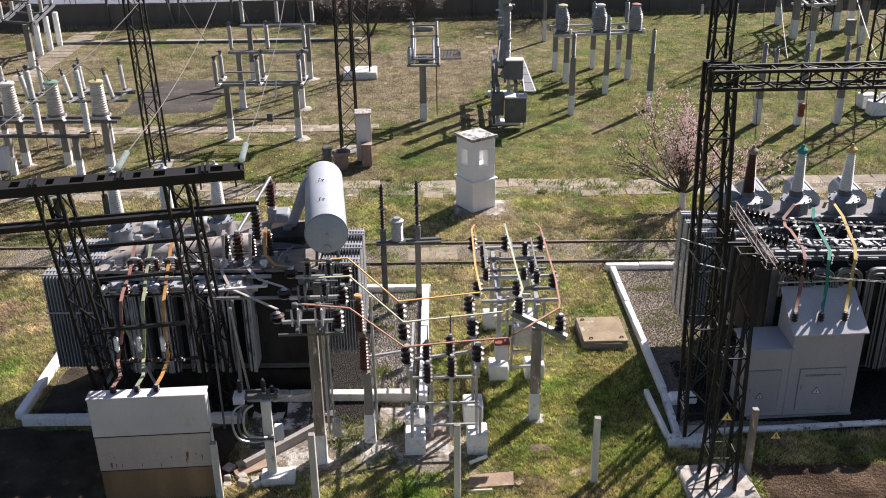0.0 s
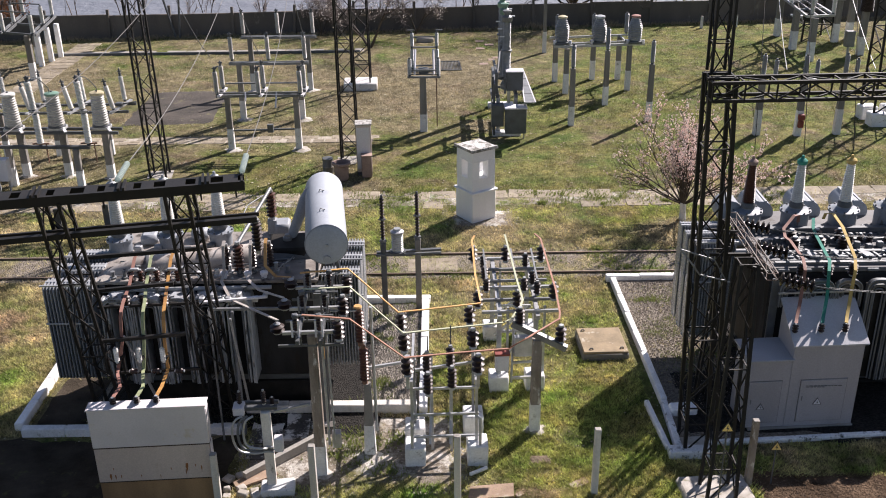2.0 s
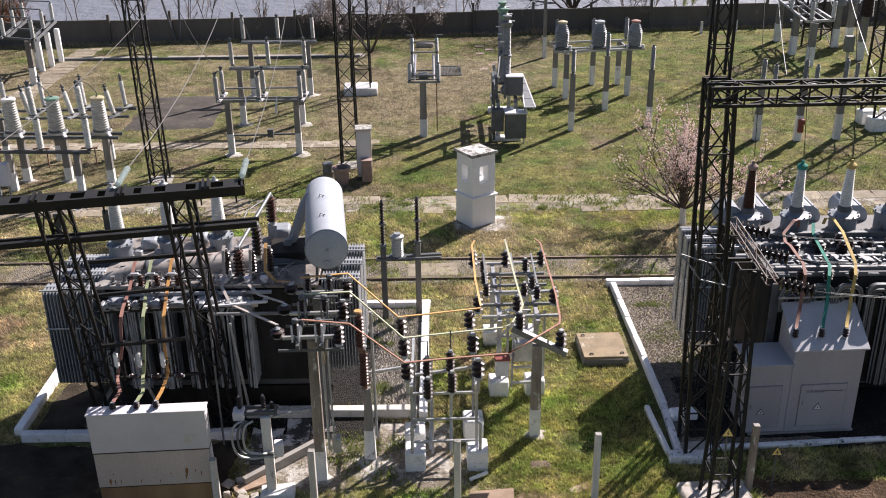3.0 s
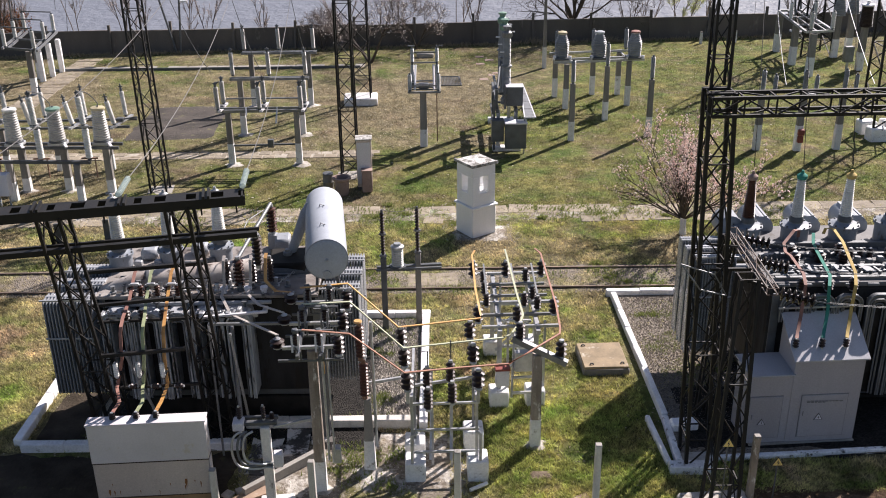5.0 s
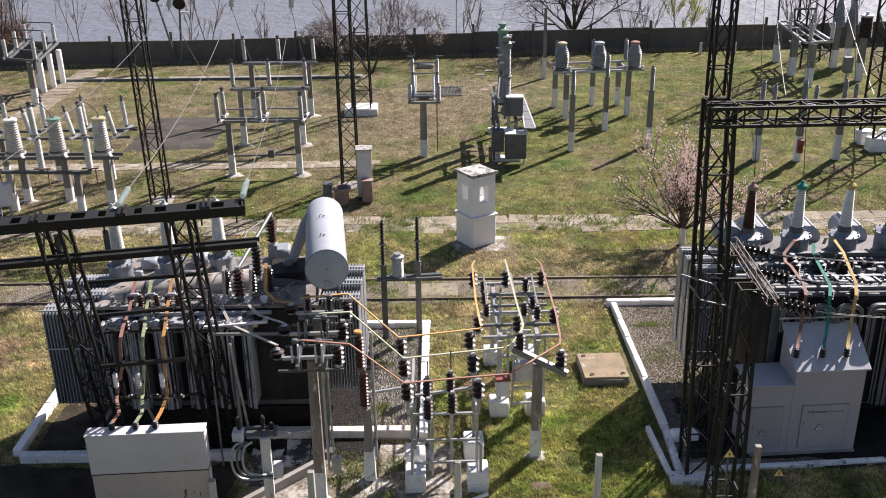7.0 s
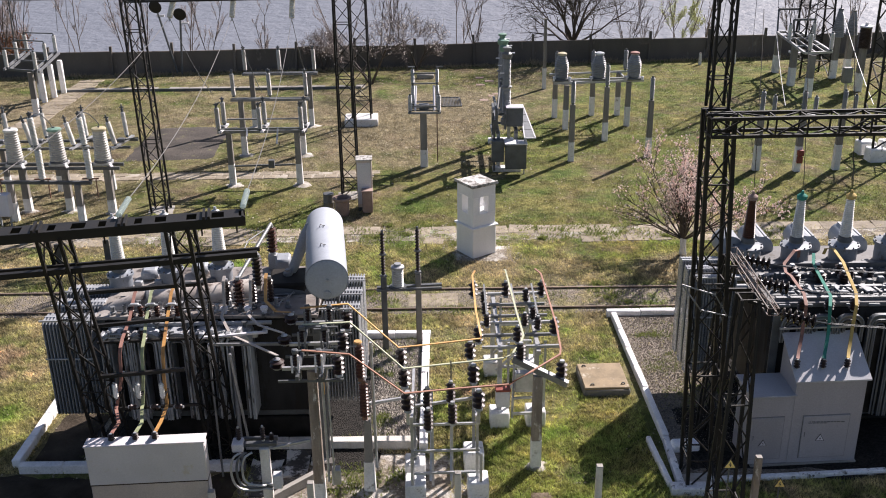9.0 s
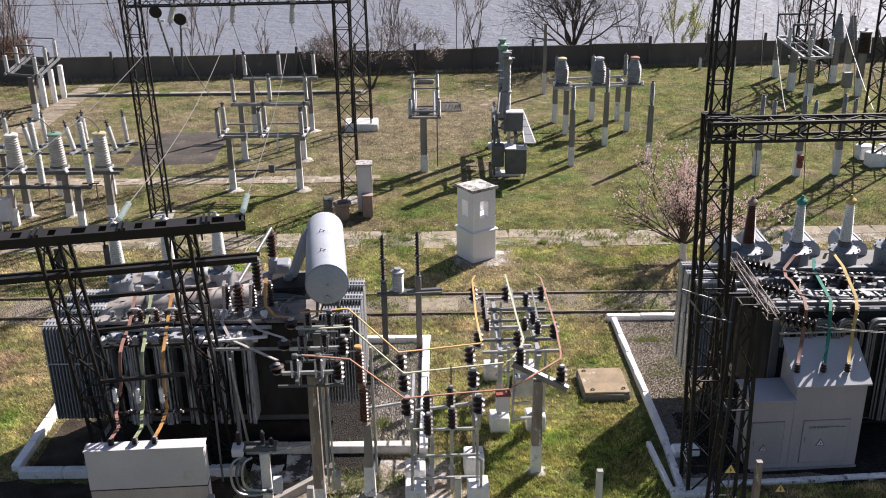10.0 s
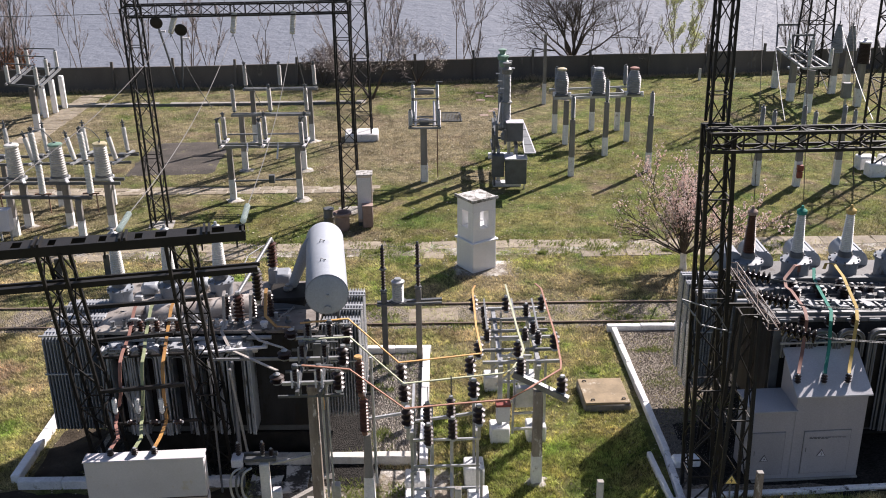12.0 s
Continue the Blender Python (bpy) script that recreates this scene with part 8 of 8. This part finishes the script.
# ---- ground cover ----
CLEAR = [(-8.8, -0.4, 20.9, 27.1), (-12.6, -6.8, 14.0, 20.05), (-10.3, -8.8, 20.3, 22.6), (-7.5, -4.8, 17.6, 20.1), (5.2, 18.0, 19.4, 28.4), (3.7, 5.2, 23.4, 25.0), (-15.4, -11.0, 45.8, 51.8), (7.0, 14.0, 14.2, 18.1), (-4.6, 0.1, 18.0, 20.7), (-24.0, -5.0, 60.4, 61.7), (1.98, 2.42, 18.78, 19.06), (0.5, 2.3, 32.9, 34.3)]


def free(x, y):
    return not any(a < x < b and c < y < d for a, b, c, d in CLEAR)


def grass_blades(name, label, n, y0, y1, size, seed, thin, mat):
    """Short tufts of three blades."""
    rnd = random.Random(seed)
    v, f = [], []
    while len(f) < 3 * n:
        y = y0 + (y1 - y0) * rnd.random() ** 1.2
        x = rnd.uniform(-0.53, 0.53) * (y + 2)
        if not free(x, y):
            continue
        if any(a < y < b for a, b in thin) and rnd.random() < 0.8:
            continue
        if noise.noise(Vector((x * 0.5, y * 0.5, 3.0))) < -0.28 and rnd.random() < 0.7:
            continue
        big = 1 + 0.6 * max(0.0, noise.noise(Vector((x * 0.35, y * 0.35, 8.0))))
        for k in range(3):
            a = rnd.uniform(0, 6.283)
            h, w = size * big * rnd.uniform(0.4, 1.2), size * 0.13
            lx, ly = math.cos(a), math.sin(a)
            t = rnd.uniform(0.4, 1.6)
            i = len(v)
            v += [(x - ly * w, y + lx * w, -0.01), (x + ly * w, y - lx * w, -0.01), (x + lx * h * t, y + ly * h * t, h)]
            f.append((i, i + 1, i + 2))
    single(name, M().add(v, f), mat, label, "grass", kind="stuff", at=(0, 0, 0))


def blade_material(name, low, high):
    n = Net(name)
    return n.thin(ground_colour(n, n.ramp(n.island, 0, 1, low, high)))


grass_blades("grass", "short spring grass with dry stalks", 130000, 14.5, 36.0, 0.085, 3, ((28.6, 30.7), (34.6, 36.0)), blade_material("fresh_grass_blades", 1.6, 4.0))
grass_blades("grass", "short far grass of the yard", 90000, 36.5, 66.5, 0.075, 4, ((42.4, 43.8),), blade_material("far_grass_blades", 0.84, 2.5))


def scatter(name, label, mat, n, area, size, seed, flat=0.35, category="stones"):
    """Small stones or fallen leaves strewn over an area."""
    rnd = random.Random(seed)
    m = M()
    for k in range(n):
        x, y = rnd.uniform(area[0], area[1]), rnd.uniform(area[2], area[3])
        s = size * rnd.uniform(0.4, 1.3)
        z = area[4]
        a = rnd.uniform(0, 6.28)
        ring = [(x + math.cos(a + i * 1.2566) * s * rnd.uniform(0.7, 1.1), y + math.sin(a + i * 1.2566) * s * rnd.uniform(0.7, 1.1), z - 0.01) for i in range(5)]
        m.add(ring + [(x, y, z + s * flat)], [(i, (i + 1) % 5, 5) for i in range(5)])
    single(name, m, mat, label, category, kind="stuff", at=(0, 0, 0))


def pebble(name, a, b, rough=0.9):
    n = Net(name)
    return n.done(n.mix(n.island, a, b), rough, 0.0, 0.2)


stone_mix = pebble("mixed_stones", (0.15, 0.135, 0.115), (0.48, 0.44, 0.39))
leaf_mix = pebble("fallen_leaves", (0.16, 0.12, 0.07), (0.58, 0.52, 0.4))
scatter("gravel_stones", "loose grey gravel stones", stone_mix, 5200, (-2.1, -0.75, 21.2, 26.7, 0.05), 0.05, 1, 0.8)
scatter("gravel_stones", "loose grey gravel stones", pebble("brown_stones", (0.12, 0.1, 0.08), (0.4, 0.35, 0.29)), 9000, (5.55, 8.5, 20.9, 28.1, 0.05), 0.035, 2, 0.8)
scatter("gravel_stones", "loose stones along the rails", pebble("pale_ballast_stones", (0.16, 0.14, 0.115), (0.4, 0.36, 0.3)), 2600, (-12.0, 16.0, 28.4, 30.9, 0.02), 0.03, 3, 0.6)
scatter("soil_stones", "stones and clods on bare soil", pebble("soil_clods", (0.035, 0.023, 0.014), (0.24, 0.175, 0.125)), 7000, (6.9, 12.5, 14.8, 18.0, 0.03), 0.028, 4, 0.5)
scatter("lime_pieces", "chips of lime and mortar on the ground", pebble("lime_chips", (0.25, 0.22, 0.18), (0.68, 0.65, 0.6)), 1500, (-4.8, -0.3, 18.2, 20.8, 0.02), 0.018, 5, 0.6)
scatter("fallen_leaves", "dry fallen leaves in the grass", leaf_mix, 8000, (-14.0, 14.0, 15.0, 35.0, 0.02), 0.026, 6, 0.3, "leaves")
scatter("fallen_leaves", "dry fallen leaves in the far grass", leaf_mix, 9000, (-26.0, 28.0, 36.0, 66.0, 0.03), 0.042, 7, 0.3, "leaves")


scatter("fallen_leaves", "pale dry leaves round the fuse stand", leaf_mix, 1500, (-6.0, 4.5, 44.0, 65.0, 0.03), 0.045, 8, 0.3, "leaves")
scatter("fallen_leaves", "yellow leaves on the gravel", pebble("yellowed_leaves", (0.26, 0.22, 0.1), (0.5, 0.44, 0.26)), 900, (5.7, 8.0, 22.0, 28.0, 0.06), 0.028, 9, 0.3, "leaves")
scatter("path_stones", "pale chips and stones along the footpath", pebble("pale_path_chips", (0.25, 0.21, 0.16), (0.62, 0.58, 0.52)), 1500, (-28.0, 18.0, 34.4, 36.7, 0.015), 0.035, 21, 0.4)
scatter("path_stones", "pale rubble round the vent shaft", pebble("pale_rubble", (0.2, 0.17, 0.13), (0.6, 0.56, 0.5)), 260, (0.0, 3.0, 32.7, 34.6, 0.015), 0.045, 22, 0.5)


def wall_weeds(n=2600):
    """Dry stalks and brush along the foot of the wall."""
    rnd = random.Random(55)
    v, f = [], []
    for k in range(n):
        x = rnd.uniform(-34, 36)
        y = wall_line(x) - 0.25 - abs(rnd.gauss(0, 0.45))
        tall = 0.5 + 0.9 * max(0.0, noise.noise(Vector((x * 0.4, 2.0, 5.0))))
        for j in range(4):
            h, a = rnd.uniform(0.15, 0.5) * tall, rnd.uniform(0, 6.283)
            lx, ly = math.cos(a) * h * 0.5, math.sin(a) * h * 0.5
            i = len(v)
            v += [(x - 0.012, y, -0.02), (x + 0.012, y, -0.02), (x + lx, y + ly, h)]
            f.append((i, i + 1, i + 2))
    single("wall_weeds", M().add(v, f), pebble("dry_stalks", (0.2, 0.15, 0.09), (0.45, 0.37, 0.25)), "dry weeds along the foot of the wall", "weeds", kind="stuff", at=(0, 0, 0))


wall_weeds()


def weeds(n, area, seed, size=0.12):
    """Tufts of green weeds in gravel and joints."""
    rnd = random.Random(seed)
    v, f = [], []
    spots = [(rnd.uniform(area[0], area[1]), rnd.uniform(area[2], area[3]), rnd.uniform(0.1, 0.4)) for _ in range(max(6, n // 40))]
    for k in range(n):
        sx, sy, r = rnd.choice(spots)
        x, y = sx + rnd.gauss(0, r), sy + rnd.gauss(0, r * 0.7)
        for j in range(4):
            a, h = rnd.uniform(0, 6.283), size * rnd.uniform(0.4, 1.2)
            lx, ly = math.cos(a), math.sin(a)
            i = len(v)
            v += [(x - ly * 0.014, y + lx * 0.014, 0.0), (x + ly * 0.014, y - lx * 0.014, 0.0), (x + lx * h, y + ly * h, h * 0.9 + 0.05)]
            f.append((i, i + 1, i + 2))
    single("weeds", M().add(v, f), weed_green, "green weeds growing through the gravel", "weeds", kind="stuff", at=(0, 0, 0))


weed_green = petal("weed_leaves", (0.13, 0.19, 0.045), (0.3, 0.32, 0.11))
weeds(450, (-2.0, -0.8, 21.3, 26.5), 71)
weeds(380, (-2.6, -0.9, 18.3, 20.4), 72, 0.09)
weeds(900, (5.8, 8.3, 22.5, 28.0), 73, 0.08)
weeds(1600, (-14.0, 14.0, 28.4, 30.9), 74, 0.09)
weeds(2200, (-16.0, 14.0, 34.5, 36.6), 75, 0.1)


def straw(n=900):
    """A strip of matted dry grass beside the sunken slab."""
    rnd = random.Random(66)
    v, f = [], []
    for k in range(n):
        u = rnd.random()
        x, y = 1.55 + 1.2 * u, 17.72 - 0.1 * u + rnd.gauss(0, 0.09)
        a, h = rnd.uniform(-0.6, 0.6), rnd.uniform(0.08, 0.2)
        i = len(v)
        v += [(x, y - 0.006, 0.0), (x, y + 0.006, 0.0), (x + h * math.cos(a), y + h * math.sin(a), rnd.uniform(0.01, 0.07))]
        f.append((i, i + 1, i + 2))
    single("dry_straw", M().add(v, f), pebble("matted_straw", (0.22, 0.15, 0.09), (0.5, 0.38, 0.24)), "matted dry grass beside the slab", "straw", kind="stuff", at=(0, 0, 0))


straw()
sheet("ground_bare_patch", pit_earth_pale, "small bare patch of earth in the grass", 1.9, 2.5, 18.72, 19.12, 0.035, cell=0.12, edge=0.14, seed=41)
brown_slab = surf("brown_stained_slab", (0.33, 0.235, 0.17), (0.22, 0.155, 0.105), 0.9, 0.0, 2.0, 22, 0.5, 0.015, ((0.42, 0.36, 0.29), 3.0, 0.55))


def small_ground_things():
    root = thing("paving_patch", "brown stained concrete slab with a broken edge, sunk in the grass", "slab", (1.05, 17.7, 0.0))
    part("slab", M().add([(0.48, 17.42, -0.05), (1.5, 17.5, -0.05), (1.52, 17.98, -0.05), (0.55, 17.88, -0.05), (0.48, 17.42, 0.07), (1.5, 17.5, 0.07), (1.52, 17.98, 0.06), (0.55, 17.88, 0.06)], [(4, 5, 6, 7), (0, 1, 5, 4), (1, 2, 6, 5), (2, 3, 7, 6), (3, 0, 4, 7)]), brown_slab, root)
    part("chip", M().box(1.63, 17.62, -0.03, 0.2, 0.14, 0.07, 40, 0.015), brown_slab, root)
    part("edge_strip", M().box(0.75, 17.36, -0.03, 0.55, 0.06, 0.09, 4, 0.01), lime_post, root)
    single("loose_rod", M().tube([(0.55, 18.3, 0.06), (0.95, 18.55, 0.06)], 0.045, 8), whitewash, "short white pipe lying in the grass", "pipe")
    root = single("loose_beam", M().bar((-4.57, 18.23, 0.1), (-3.0, 19.75, 0.13), 0.13, 0.26), concrete, "long weathered concrete beam lying on the ground", "beam")
    single("loose_board", M().bar((-4.75, 18.0, 0.05), (-3.9, 18.5, 0.07), 0.28, 0.05), brown_slab, "brown board lying on the ground", "board")
    single("loose_slab", M().box(3.0, 18.0, -0.05, 0.5, 0.25, 0.075, 35, 0.02), brown_slab, "small concrete piece lying in the grass", "slab")
    single("boulder", M().box(-1.0, 63.3, -0.05, 1.1, 0.4, 0.35, 5, 0.08), concrete, "low stone by the far path", "stone")


small_ground_things()

paving("path_main", "worn concrete slab footpath with grassy joints", -30.0, 32.0, 35.55, 36.45, 1.02, 0.9, 0.13, seed=2, loose=0.07)
paving("path_front", "sunken slabs along the footpath, partly overgrown", -30.0, 32.0, 34.6, 35.3, 0.86, 0.7, 0.4, seed=12, loose=0.09)
paving("path_second", "narrow path of small concrete slabs with pale joints", -20.5, -3.2, 42.75, 43.85, 0.56, 0.55, 0.05, seed=3)
# dark strip that paints the shaded front of the raised far path
single("cable_trough", M().box(-14.5, 60.6, -0.05, 19.0, 0.1, 0.2), dark_plate, "low trough edge beside the far path, dark to stand in for shade", "trough")
paving("path_far", "far slab path along the wall", -24.0, -5.0, 60.72, 61.6, 0.62, 0.9, 0.1, seed=4, mat=concrete)
paving("path_side", "slab path running towards the wall", -23.6, -22.0, 52.0, 64.0, 1.6, 0.75, 0.05, along_y=True, seed=5)
paving("path_brick", "old reddish slab path towards the wall", 2.2, 3.4, 54.0, 64.0, 0.6, 0.5, 0.84, seed=6, mat=pink_concrete)
